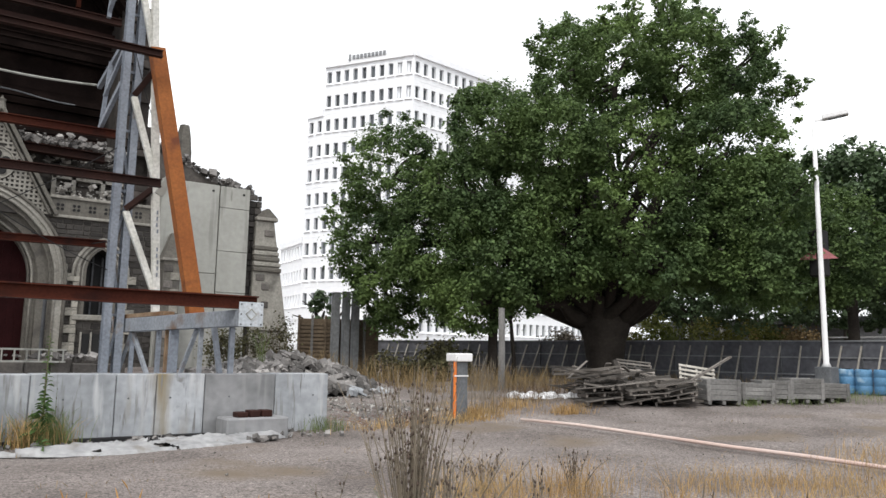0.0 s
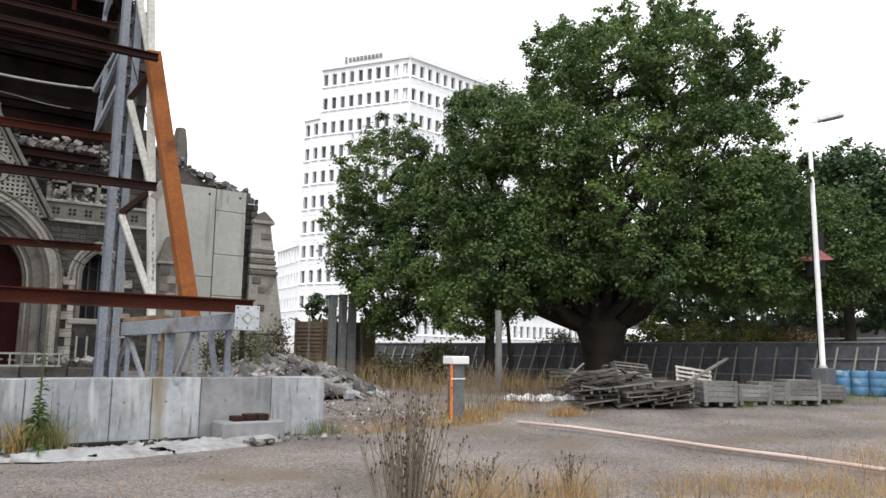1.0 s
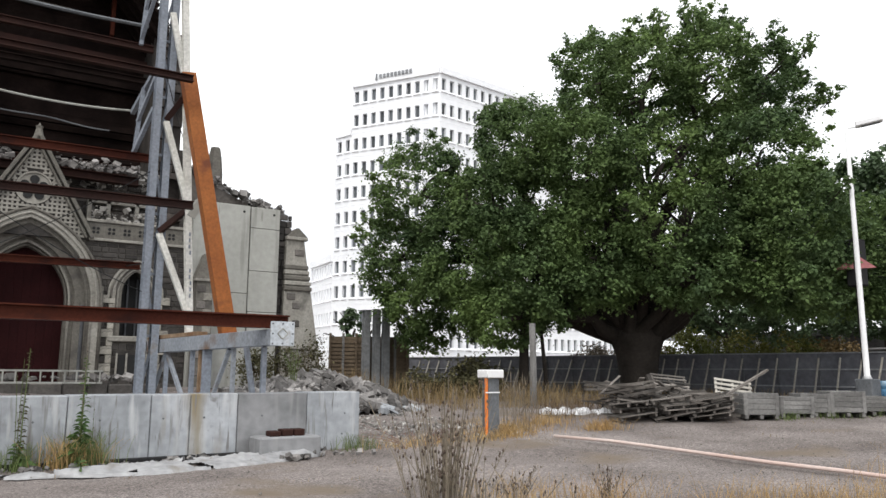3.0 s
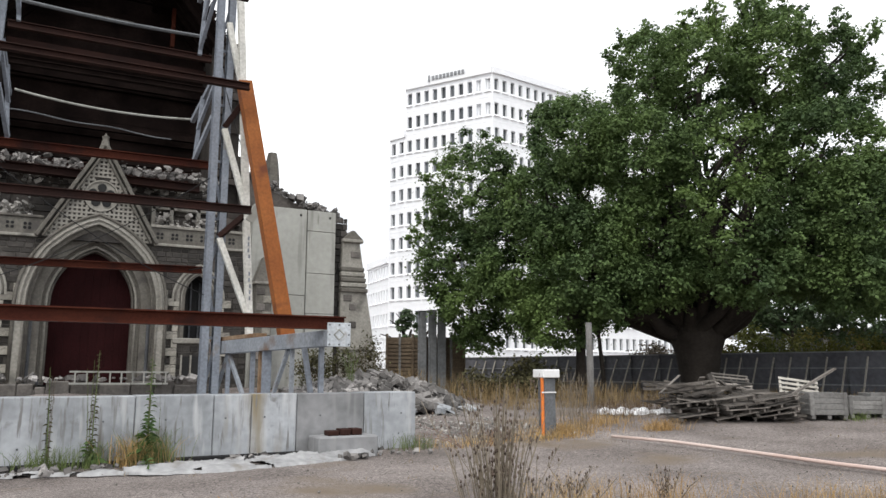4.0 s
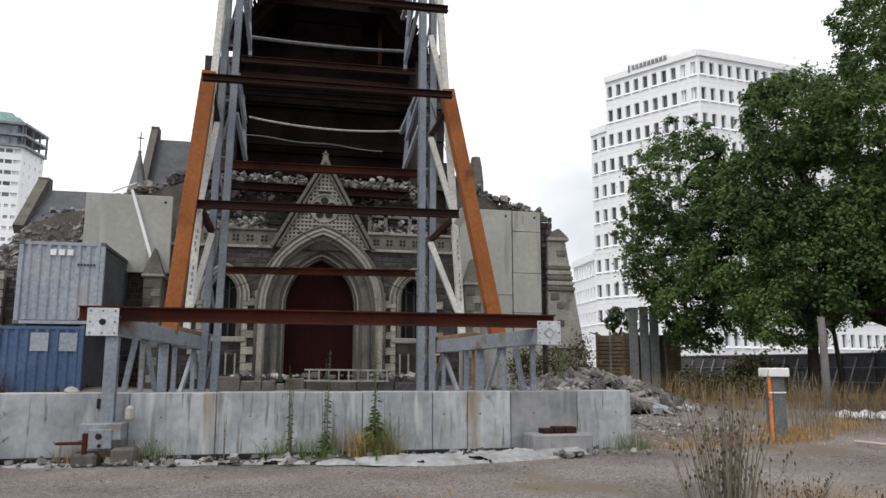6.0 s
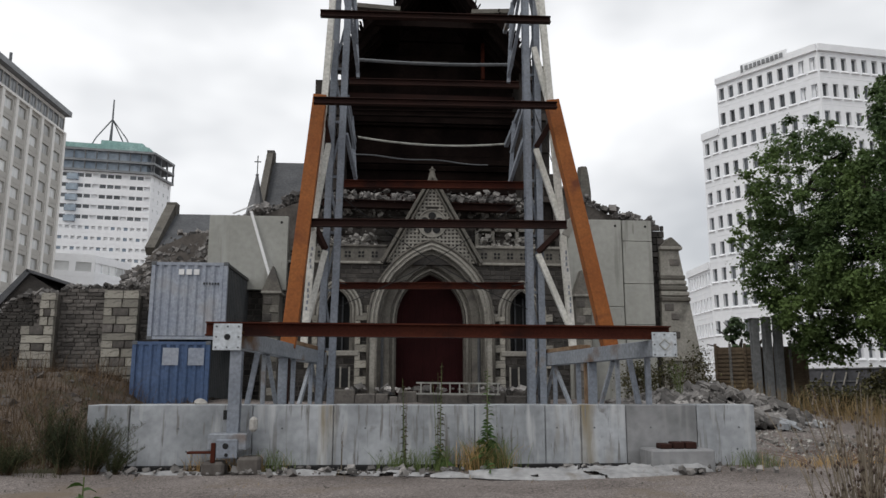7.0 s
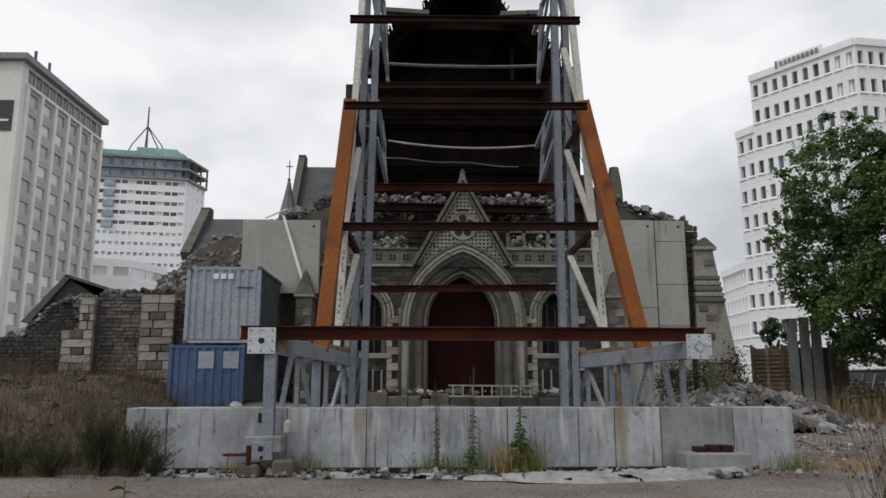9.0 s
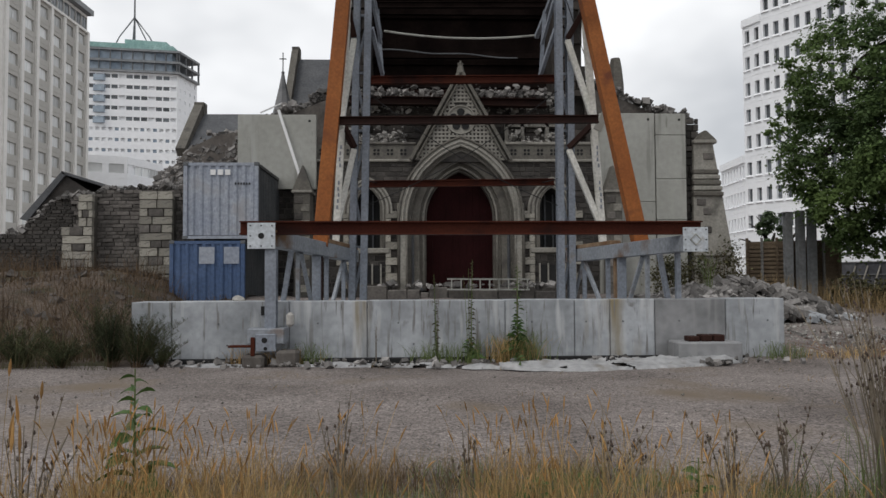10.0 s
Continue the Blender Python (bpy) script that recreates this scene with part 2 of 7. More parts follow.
M_SIGN = surface("purple_grey_sign", (0.05, 0.042, 0.06), (0.07, 0.06, 0.08), 0.3, 0.5, bump=0.0)
M_BRACE = surface("pale_brace_timber", (0.27, 0.25, 0.22), (0.38, 0.36, 0.32), 1.5, 0.9, bump=0.2, fine=8)
M_COLUMN = surface("grey_column_paint", (0.19, 0.2, 0.21), (0.26, 0.27, 0.28), 0.8, 0.6, bump=0.1, fine=6)
M_CAP = surface("rust_stained_cap", (0.13, 0.07, 0.035), (0.24, 0.17, 0.11), 2.2, 0.8, bump=0.2, fine=12)
M_PLATE = surface("pale_steel_plate", (0.42, 0.45, 0.48), (0.55, 0.58, 0.61), 2.5, 0.5, 0.2, bump=0.1, fine=14, stain=(0.3, 0.28, 0.26), stain_scale=5, stain_at=0.6)
# Darker stone for the nave's wall ends.
M_NAVESTONE = surface("dark_nave_stone", (0.03, 0.026, 0.024), (0.065, 0.056, 0.05), 1.3, 0.95, bump=0.5, fine=9, island=0.4)
M_PALERUBBLE = surface("pale_rubble", (0.1613, 0.1529, 0.1416), (0.351, 0.3388, 0.3191), 1.3, 0.92, bump=0.5, fine=12, island=0.55)
M_STRAW = surface("brown_straw", (0.18, 0.126, 0.063), (0.288, 0.2115, 0.108), 0.7, 0.9, bump=0.0, fine=3, island=0.4, through_light=0.2)
M_REDBRANCH = surface("reddish_branch", (0.13, 0.065, 0.05), (0.2, 0.11, 0.085), 2, 0.9, bump=0.0)
M_TAN = surface("tan_panel", (0.36, 0.22, 0.10), (0.44, 0.28, 0.14), 0.4, 0.8, bump=0.1, fine=4)
M_SOIL = surface("brown_soil", (0.06, 0.045, 0.034), (0.11, 0.085, 0.066), 1.1, 0.95, bump=1.0, fine=9, stain=(0.05, 0.045, 0.026), stain_scale=0.9, stain_at=0.55, grain_depth=0.4, speck=0.3)
M_PEBBLE = surface("pebble", (0.132, 0.1206, 0.11), (0.2112, 0.1954, 0.176), 1.0, 0.9, bump=0.0, fine=9, island=0.3)
M_PLANT = surface("fresh_green_leaf", (0.045, 0.09, 0.022), (0.085, 0.14, 0.04), 1.5, 0.6, bump=0.0, fine=6, through_light=0.2)
M_SHRUB = surface("dark_shrub_leaf", (0.055, 0.056, 0.026), (0.11, 0.1, 0.05), 0.8, 0.75, bump=0.0, fine=4, island=0.5, through_light=0.2)
M_BROWNWEED = surface("brown_weed", (0.0756, 0.04968, 0.03024), (0.1188, 0.08136, 0.04896), 0.7, 0.9, bump=0.0, fine=3, island=0.4)
M_SEED = surface("dark_seed_head", (0.07, 0.05, 0.04), (0.12, 0.09, 0.07), 2, 0.9, bump=0.0, island=0.3)


# ---- building blocks ----
def thing(name, label, category, group="", kind="", at=(0, 0, 0)):
    ob = tagged(new(name), label, category, group, kind)
    ob.location = at
    ob.empty_display_size = 0.2
    return ob


def adopt(ob, parent):
    ob.parent = parent
    if parent.type == "EMPTY":
        ob.matrix_parent_inverse = Matrix.Translation(-parent.location)
    return ob


def part(name, bm, material, parent=None, label="", smooth=False):
    me = bpy.data.meshes.new(name)
    bm.to_mesh(me)
    bm.free()
    me.materials.append(material)
    if smooth:
        me.shade_smooth()
    ob = new(name, me)
    if label:
        ob["label"] = label
    return adopt(ob, parent) if parent else ob


def sheet(name, verts, faces, material, parent=None, label=""):
    me = bpy.data.meshes.new(name)
    me.from_pydata(verts, [], faces)
    me.materials.append(material)
    ob = new(name, me)
    if label:
        ob["label"] = label
    return adopt(ob, parent) if parent else ob


def piece(name, me, m, parent):
    """One of many alike pieces on shared mesh data."""
    ob = new(name, me)
    ob.parent = parent
    if parent.type == "EMPTY":
        ob.matrix_parent_inverse = Matrix.Translation(-parent.location)
    ob.matrix_basis = m
    return ob


CUBE_F = ((0, 3, 2, 1), (4, 5, 6, 7), (0, 1, 5, 4), (1, 2, 6, 5), (2, 3, 7, 6), (3, 0, 4, 7))


def hexa(bm, pts):
    v = [bm.verts.new(p) for p in pts]
    for f in CUBE_F:
        bm.faces.new([v[i] for i in f])


def box(bm, x0, x1, y0, y1, z0, z1):
    hexa(bm, [(x0, y0, z0), (x1, y0, z0), (x1, y1, z0), (x0, y1, z0), (x0, y0, z1), (x1, y0, z1), (x1, y1, z1), (x0, y1, z1)])
    return bm


def axes(p, q):
    p, q = Vector(p), Vector(q)
    d = (q - p).normalized()
    ref = Vector((0, 0, 1)) if abs(d.z) < 0.8 else Vector((0, 1, 0))
    s = d.cross(ref).normalized()
    return p, q, d, s, s.cross(d)


def bar(bm, p, q, w, h):
    """A rectangular bar from p to q: w across, h upward (or away, for uprights)."""
    p, q, d, s, u = axes(p, q)
    s, u = s * w / 2, u * h / 2
    hexa(bm, [p - s - u, p + s - u, q + s - u, q - s - u, p - s + u, p + s + u, q + s + u, q - s + u])
    return bm


def ibeam(bm, p, q, w, h, t=0.02):
    """An I-section from p to q: flanges w wide, h apart, drawn as one closed profile."""
    p, q, d, s, u = axes(p, q)
    a, b, c = w / 2, h / 2, t / 2
    prof = [(-a, -b), (a, -b), (a, -b + t), (c, -b + t), (c, b - t), (a, b - t), (a, b), (-a, b), (-a, b - t), (-c, b - t), (-c, -b + t), (-a, -b + t)]
    lo, hi = [[bm.verts.new(e + s * x + u * z) for x, z in prof] for e in (p, q)]
    for i in range(12):
        j = (i + 1) % 12
        bm.faces.new((lo[i], lo[j], hi[j], hi[i]))
    for ring in (lo, hi):
        for cap in ((0, 1, 2, 3, 10, 11), (3, 4, 9, 10), (4, 5, 6, 7, 8, 9)):
            bm.faces.new([ring[k] for k in cap])
    bmesh.ops.recalc_face_normals(bm, faces=bm.faces[:])
    return bm


def tube(bm, pts, radii, n=8):
    """A tapered tube through pts."""
    rings = []
    for i, p in enumerate(pts):
        a, b = pts[max(i - 1, 0)], pts[min(i + 1, len(pts) - 1)]
        _, _, d, s, u = axes(a, b)
        rings.append([bm.verts.new(Vector(p) + (s * math.cos(k * math.tau / n) + u * math.sin(k * math.tau / n)) * radii[i]) for k in range(n)])
    for r0, r1 in zip(rings, rings[1:]):
        for k in range(n):
            bm.faces.new((r0[k], r0[(k + 1) % n], r1[(k + 1) % n], r1[k]))
    bm.faces.new(rings[0][::-1])
    bm.faces.new(rings[-1])
    return bm


def lathe(bm, at, profile, n=16):
    rings = [[bm.verts.new((at[0] + r * math.cos(k * math.tau / n), at[1] + r * math.sin(k * math.tau / n), at[2] + z)) for k in range(n)] for r, z in profile]
    for r0, r1 in zip(rings, rings[1:]):
        for k in range(n):
            bm.faces.new((r0[k], r0[(k + 1) % n], r1[(k + 1) % n], r1[k]))
    bm.faces.new(rings[0][::-1])
    bm.faces.new(rings[-1])
    return bm


def soften(bm, w=0.015):
    bmesh.ops.bevel(bm, geom=bm.edges[:], offset=w, segments=1, affect="EDGES")
    return bm


def B():
    return bmesh.new()


def pointed(cx, hw, zs, za, n=12):
    """Points of a pointed arch from its one springing over the apex to the other."""
    rise = za - zs
    r = (hw * hw + rise * rise) / (2 * hw)
    top = math.asin(min(1, rise / r))
    right = [(cx + hw - r + r * math.cos(top * i / n), zs + r * math.sin(top * i / n)) for i in range(n + 1)]
    return [(2 * cx - x, z) for x, z in right] + right[::-1][1:]


def arch_band(bm, cx, outer, inner, z0, y0, y1):
    """A moulding between two pointed arches (half width, springing, apex), with its jambs down to z0."""
    a = [(cx - outer[0], z0)] + pointed(cx, *outer) + [(cx + outer[0], z0)]
    b = [(cx - inner[0], z0)] + pointed(cx, *inner) + [(cx + inner[0], z0)]
    for (ax, az), (bx, bz), (cx2, cz), (dx, dz) in zip(a, b, b[1:], a[1:]):
        hexa(bm, [(ax, y0, az), (bx, y0, bz), (bx, y1, bz), (ax, y1, az), (dx, y0, dz), (cx2, y0, cz), (cx2, y1, cz), (dx, y1, dz)])
    bmesh.ops.remove_doubles(bm, verts=bm.verts[:], dist=0.0005)
    return bm


def arch_wall(bm, x0, x1, z0, z1, cx, opening, y0, y1):
    """A wall with one pointed opening (half width, springing, apex) from z0 up."""
    hw = opening[0]
    box(bm, x0, cx - hw, y0, y1, z0, z1)
    box(bm, cx + hw, x1, y0, y1, z0, z1)
    p = pointed(cx, *opening)
    for (ax, az), (bx, bz) in zip(p, p[1:]):
        hexa(bm, [(ax, y0, az), (bx, y0, bz), (bx, y1, bz), (ax, y1, az), (ax, y0, z1), (bx, y0, z1), (bx, y1, z1), (ax, y1, z1)])
    return bm


def in_arch(x, z, cx, opening, z0):
    hw, zs, za = opening
    if abs(x - cx) > hw or z < z0 or z > za:
        return False
    if z < zs:
        return True
    rise = za - zs
    r = (hw * hw + rise * rise) / (2 * hw)
    return (abs(x - cx) + r - hw) ** 2 + (z - zs) ** 2 < r * r


def smooth01(v):
    v = min(1.0, max(0.0, v))
    return v * v * (3 - 2 * v)


def ground_z(x, y):
    r = math.hypot(x, y + 1)
    rise = 0.5 * smooth01((x - 2) / 8) * smooth01((r - 13) / 16)
    mound = 1.9 * smooth01((-4.8 - x) / 5) * smooth01((y - 14.6) / 9)
    church = 1.0 * smooth01((y - 19) / 5) * smooth01((x + 9) / 3) * smooth01((17 - x) / 4)
    return max(rise, mound, church)


def rock(rng, size):
    """A broken block: a skewed box with its corners knocked about."""
    w, d, h = size * rng.uniform(0.7, 1.3), size * rng.uniform(0.6, 1.1), size * rng.uniform(0.4, 0.8)
    m = Euler([rng.uniform(-0.7, 0.7), rng.uniform(-0.7, 0.7), rng.uniform(0, 6.3)]).to_matrix()
    pts = []
    for sx, sy, sz in ((-1, -1, -1), (1, -1, -1), (1, 1, -1), (-1, 1, -1), (-1, -1, 1), (1, -1, 1), (1, 1, 1), (-1, 1, 1)):
        k = rng.uniform(0.6, 1.05)
        pts.append(m @ Vector((sx * w / 2 * k, sy * d / 2 * rng.uniform(0.6, 1.05), sz * h / 2 * rng.uniform(0.6, 1.05))))
    return pts


def rubble(name, n, place, sizes, material, seed, label="", parent=None, category="rubble", kind="stuff"):
    """Loose stones: place(rng) gives a point of the heap's surface."""
    rng = random.Random(seed)
    v, f = [], []
    for _ in range(n):
        c = Vector(place(rng))
        s = sizes[0] + (sizes[1] - sizes[0]) * rng.random() ** 3.2
        k = len(v)
        v += [tuple(c + p) for p in rock(rng, s)]
        f += [tuple(k + i for i in q) for q in CUBE_F]
    ob = sheet(name, v, f, material, parent)
    if parent:
        ob["kind"] = kind
        return ob
    return tagged(ob, label, category, "", kind)


# ---- ground ----
def spaced(fine0, fine1, step, far):
    core = list(np.arange(fine0, fine1, step))
    out, d = [], step
    x = fine1
    while x < far:
        out.append(x)
        d *= 1.35
        x += d
    lo, d = [], step
    x = fine0 - step
    while x > -far:
        lo.append(x)
        d *= 1.35
        x -= d
    return lo[::-1] + core + out


def surface_z(x, y):
    near = 1.0 if -30 < x < 60 and -20 < y < 60 else 0.0
    bumpy = noise.noise((x * 0.5, y * 0.5, 0)) * 0.05 + noise.noise((x * 1.7, y * 1.7, 3)) * 0.02
    wild = ground_z(x, y)
    return wild + near * bumpy * (1 + 2.5 * min(1, wild)) - 0.02


gx, gy = spaced(-22, 42, 0.4, 2500), spaced(-6, 48, 0.4, 2500)
gv = []
for y in gy:
    for x in gx:
        gv.append((x, y, surface_z(x, y)))
w = len(gx)
gf = [(j * w + i, j * w + i + 1, (j + 1) * w + i + 1, (j + 1) * w + i) for j in range(len(gy) - 1) for i in range(w - 1)]
ground = tagged(sheet("ground", gv, gf, M_GRAVEL), "grey compacted gravel ground with dusty patches", "ground", kind="structure")
ground.data.shade_smooth()
# brown soil over the overgrown mound
nx, ny = 72, 66
sv = []
for j in range(ny):
    for i in range(nx):
        x, y = -19.6 + 0.2 * i, 13.7 + 0.2 * j
        inside = min(1.0, 0.5 * (-5.3 - 0.04 * (y - 14) - x + 0.8 * noise.noise((x * 0.8, y * 0.8, 5))), 0.9 * (y - 13.9 + 0.7 * noise.noise((x * 0.9, y * 0.9, 6))))
        sv.append((x, y, surface_z(x, y) + (0.05 if inside > 0 else 0.05 + 0.25 * max(-1.0, inside)) + 0.03 * noise.noise((x * 3, y * 3, 1))))
sf = [(j * nx + i, j * nx + i + 1, (j + 1) * nx + i + 1, (j + 1) * nx + i) for j in range(ny - 1) for i in range(nx - 1)]
soil = tagged(sheet("ground_soil", sv, sf, M_SOIL), "brown bare soil of the overgrown mound", "soil", kind="structure")
soil.data.shade_smooth()

# ---- concrete foundation of the steel frame ----
found = thing("concrete_foundation", "long stained cast concrete foundation wall under the steel frame", "foundation", at=(1.1, 14.6, 0))
FX = [-5.5, -4.7, -2.36, -0.79, 0.58, 2.01, 3.43, 4.16, 5.09, 6.56, 7.79]
for i, (a, b) in enumerate(zip(FX, FX[1:])):
    bm = box(B(), a + 0.008, b - 0.008, 14.25 + (0.012 if i % 3 == 1 else 0), 15.0, -0.25, 1.225 + 0.006 * (i % 2))
    part("wall_segment", soften(bm, 0.012), M_CONCRETE_DARK if i in (8,) else M_CONCRETE, found)
part("footing_slab", box(B(), -5.2, 7.5, 15.0, 21.6, -0.2, 0.95), M_CONCRETE, found)
part("backing", box(B(), -5.45, 7.74, 14.3, 14.95, -0.25, 1.2), M_CONCRETE_DARK, found)
rng = random.Random(4)
for a, b in zip(FX, FX[1:]):
    for zz in ((0.78,) if b - a < 1.2 else (0.78, 0.35)):
        x = (a + b) / 2 + rng.uniform(-0.3, 0.3)
        bm = B()
        tube(bm, [(x, 14.262, zz), (x, 14.242, zz)], [0.017, 0.019], 8)
        part("tie_hole", bm, M_POST, found)

# ---- steel support frame ----
frame_thing = thing("steel_support_frame", "tall rusty and galvanised steel bracing frame on a concrete foundation", "steel frame", at=(1.4, 17, 1))
FR = frame_thing


def steel(name, p, q, w, h, material, kind="box", label=""):
    bm = B()
    if kind == "i":
        ibeam(bm, p, q, w, h, min(w, h) * 0.12)
    else:
        soften(bar(bm, p, q, w, h), 0.008)
    return part(name, bm, material, FR, label)


def laced_column(p, q, w, d, material, steps, label=""):
    """A column of two channels joined by battens and diagonals."""
    p, q = Vector(p), Vector(q)
    ax = Vector((1, 0, 0))
    bm = B()
    ibeam(bm, p + ax * w / 2, q + ax * w / 2, 0.18, d, 0.02)
    part("column_channel", bm, material, FR, label)
    bm = ibeam(B(), p - ax * w / 2, q - ax * w / 2, 0.18, d, 0.02)
    col = part("column_channel", bm, material, FR, label)
    for i in range(steps):
        a, b = p.lerp(q, i / steps), p.lerp(q, (i + 1) / steps)
        s = 1 if i % 2 else -1
        bm = B()
        bar(bm, a + ax * s * w / 2, b - ax * s * w / 2, 0.07, 0.05)
        bar(bm, b - ax * w / 2, b + ax * w / 2, 0.05, 0.07)
        part("lacing", bm, material, col)
    return col


# front beam and end plates
steel("front_beam", (-3.31, 14.12, 2.70), (6.02, 14.12, 2.68), 0.24, 0.27, M_REDSTEEL, "i", "dark red oxide front beam")
for x0, x1, z0, z1 in ((-3.10, -2.56, 2.27, 2.78), (5.54, 6.04, 2.18, 2.67)):
    plate = part("end_plate", soften(box(B(), x0, x1, 13.78, 13.82, z0, z1), 0.006), M_PLATE, FR, "pale bolted square end plate")
    cx0, cz0 = (x0 + x1) / 2, (z0 + z1) / 2
    if x0 < 0:
        # Black disc on the plate; the hole's shade is only colour.
        part("bolt_hole", tube(B(), [(cx0, 13.79, cz0), (cx0, 13.772, cz0)], [0.06, 0.06], 12), M_DARK, plate)
    else:
        for k in range(4):
            a = k * math.pi / 2
            bm = bar(B(), (cx0 + 0.11 * math.cos(a), 13.772, cz0 + 0.11 * math.sin(a)), (cx0 + 0.11 * math.cos(a + math.pi / 2), 13.772, cz0 + 0.11 * math.sin(a + math.pi / 2)), 0.02, 0.02)
            part("marking", bm, M_PANEL, plate)
    for k in range(8):
        a = k * math.pi / 4
        bx, bz = cx0 + 0.21 * max(-1, min(1, 1.5 * math.cos(a))), cz0 + 0.2 * max(-1, min(1, 1.5 * math.sin(a)))
        part("bolt", tube(B(), [(bx, 13.785, bz), (bx, 13.765, bz)], [0.02, 0.018], 6), M_POST, plate)
# side trusses from the plates back to the church
for s, (fx, fz), (bx, bz) in ((-1, (-2.78, 2.5), (-1.55, 2.31)), (1, (5.75, 2.36), (4.55, 2.28))):
    a, b = Vector((fx, 13.83, fz)), Vector((bx, 20.0, bz))
    steel("truss_chord", a, b, 0.3, 0.33, M_GALVRUST, "box", "grey truss chord with rust runs")
    steel("truss_cap", a.lerp(b, 0.55) + Vector((0, 0, 0.22)), b + Vector((0, 0, 0.22)), 0.28, 0.1, M_CAP, "box", "rust-streaked cap plate")
    for u0, u1, wd in ((0.04, 0.04, 0.12), (0.16, 0.3, 0.12), (0.3, 0.3, 0.1), (0.46, 0.33, 0.1), (0.5, 0.5, 0.24), (0.62, 0.62, 0.12), (0.68, 0.85, 0.1), (0.85, 0.85, 0.12), (0.98, 0.86, 0.1)):
        if s < 0 and u0 == 0.04:
            continue
        p, q = a.lerp(b, u0), a.lerp(b, u1)
        p.z, q.z = 0.95, q.z - 0.17
        if p.y < 15.05:
            p.z = 1.2
            p.y = q.y = max(p.y, 14.6)
        steel("truss_web", p, q, wd * 0.85, 0.11, M_GALV if wd > 0.11 else M_GALVRUST, "box")
    mid = a.lerp(b, 0.55)
    steel("rust_strap", (mid.x, mid.y, 0.95), (mid.x, mid.y, mid.z + 0.2), 0.1, 0.12, M_DARKSTEEL if s < 0 else M_CAP)
# outer leg in front of the foundation with its shoe
steel("front_leg", (-2.66, 13.95, 0.62), (-2.66, 13.95, 2.27), 0.22, 0.22, M_GALV, "i", "grey steel leg standing before the concrete")
shoe = part("shoe", soften(box(B(), -3.06, -2.35, 13.62, 14.1, 0.42, 0.72), 0.02), M_GALVRUST, FR, "heavy grey pivot shoe with rust runs")
part("pin", tube(B(), [(-2.78, 13.6, 0.5), (-2.78, 13.64, 0.5)], [0.06, 0.06], 12), M_DARK, shoe)
part("rusty_plate", soften(box(B(), -3.42, -2.86, 13.6, 13.8, 0.36, 0.4), 0.008), M_REDSTEEL, shoe, "rusty steel plate")
part("rusty_bracket", soften(box(B(), -2.98, -2.9, 13.56, 13.62, 0.2, 0.56), 0.01), M_REDSTEEL, shoe, "rusty bracket")
# Pin holes are proud black discs, shade by colour.
part("pin_hole", tube(B(), [(-2.72, 13.575, 0.5), (-2.72, 13.6, 0.5)], [0.055, 0.055], 14), M_DARK, shoe, "near-black disc painted as a shaded pin hole")
part("pin_hole", tube(B(), [(-2.7, 13.575, 0.34), (-2.7, 13.6, 0.34)], [0.035, 0.035], 12), M_DARK, shoe, "near-black disc painted as a shaded pin hole")
part("rag", soften(box(B(), -2.34, -2.2, 13.75, 13.95, 0.74, 1.02), 0.05), M_PALERUBBLE, shoe)
part("pin_plate", soften(box(B(), -2.9, -2.5, 13.585, 13.62, 0.28, 0.62), 0.015), M_GALV, shoe)
# Black slab on the concrete, painted as a shaded slot.
part("slot", box(B(), -2.92, -2.74, 14.225, 14.262, 0.95, 1.13), M_DARK, FR)
# orange rakers
steel("raker", (-2.12, 17.3, 2.45), (-1.68, 18.7, 9.35), 0.36, 0.33, M_RUST, "box", "orange rusted raking column")
steel("raker", (5.74, 17.3, 2.45), (4.74, 18.7, 9.4), 0.36, 0.33, M_RUST, "box", "orange rusted raking column")
# upright legs and white posts
laced_column((-1.38, 19.3, 0.95), (-1.12, 19.3, 15.2), 0.3, 0.3, M_GALV, 9, "grey laced steel tower leg")
laced_column((4.28, 19.3, 0.95), (4.3, 19.3, 15.2), 0.3, 0.3, M_GALV, 9, "grey laced steel tower leg")
for s, foot, top in ((-1, (-1.91, 18.7, 2.4), (-1.3, 18.9, 15.0)), (1, (5.16, 18.7, 2.4), (4.38, 18.9, 15.0))):
    steel("white_post", foot, top, 0.17, 0.2, M_WHITESTEEL, "i", "white painted inclined post")
    f, t3 = Vector(foot), Vector(top)
    lx = -1.45 if s < 0 else 4.35

    def on_post(z):
        return f.lerp(t3, (z - f.z) / (t3.z - f.z))

    for z0, z1, mt in ((3.0, 5.15, M_WHITESTEEL), (5.8, 5.2, M_DARKSTEEL), (5.9, 8.15, M_WHITESTEEL), (8.9, 8.2, M_DARKSTEEL), (9.1, 11.2, M_WHITESTEEL), (11.5, 13.8, M_WHITESTEEL)):
        steel("brace", on_post(z0), (lx, 19.1, z1), 0.15, 0.14, mt, "box", "diagonal brace between post and leg")
    for k in range(9):
        c = on_post(3.5 + 0.16 * k + (0.3 if k > 4 else 0)) + Vector((0.01 * (k % 3), -0.115, 0))
        part("marking", box(B(), c.x - 0.02, c.x + 0.022, c.y - 0.004, c.y, c.z, c.z + 0.1), M_GALV, FR)
    steel("cleat", on_post(5.75) + Vector((s * 0.02, -0.3, -0.2)), on_post(5.75) + Vector((s * 0.25, -0.3, 0.25)), 0.22, 0.05, M_PANEL)
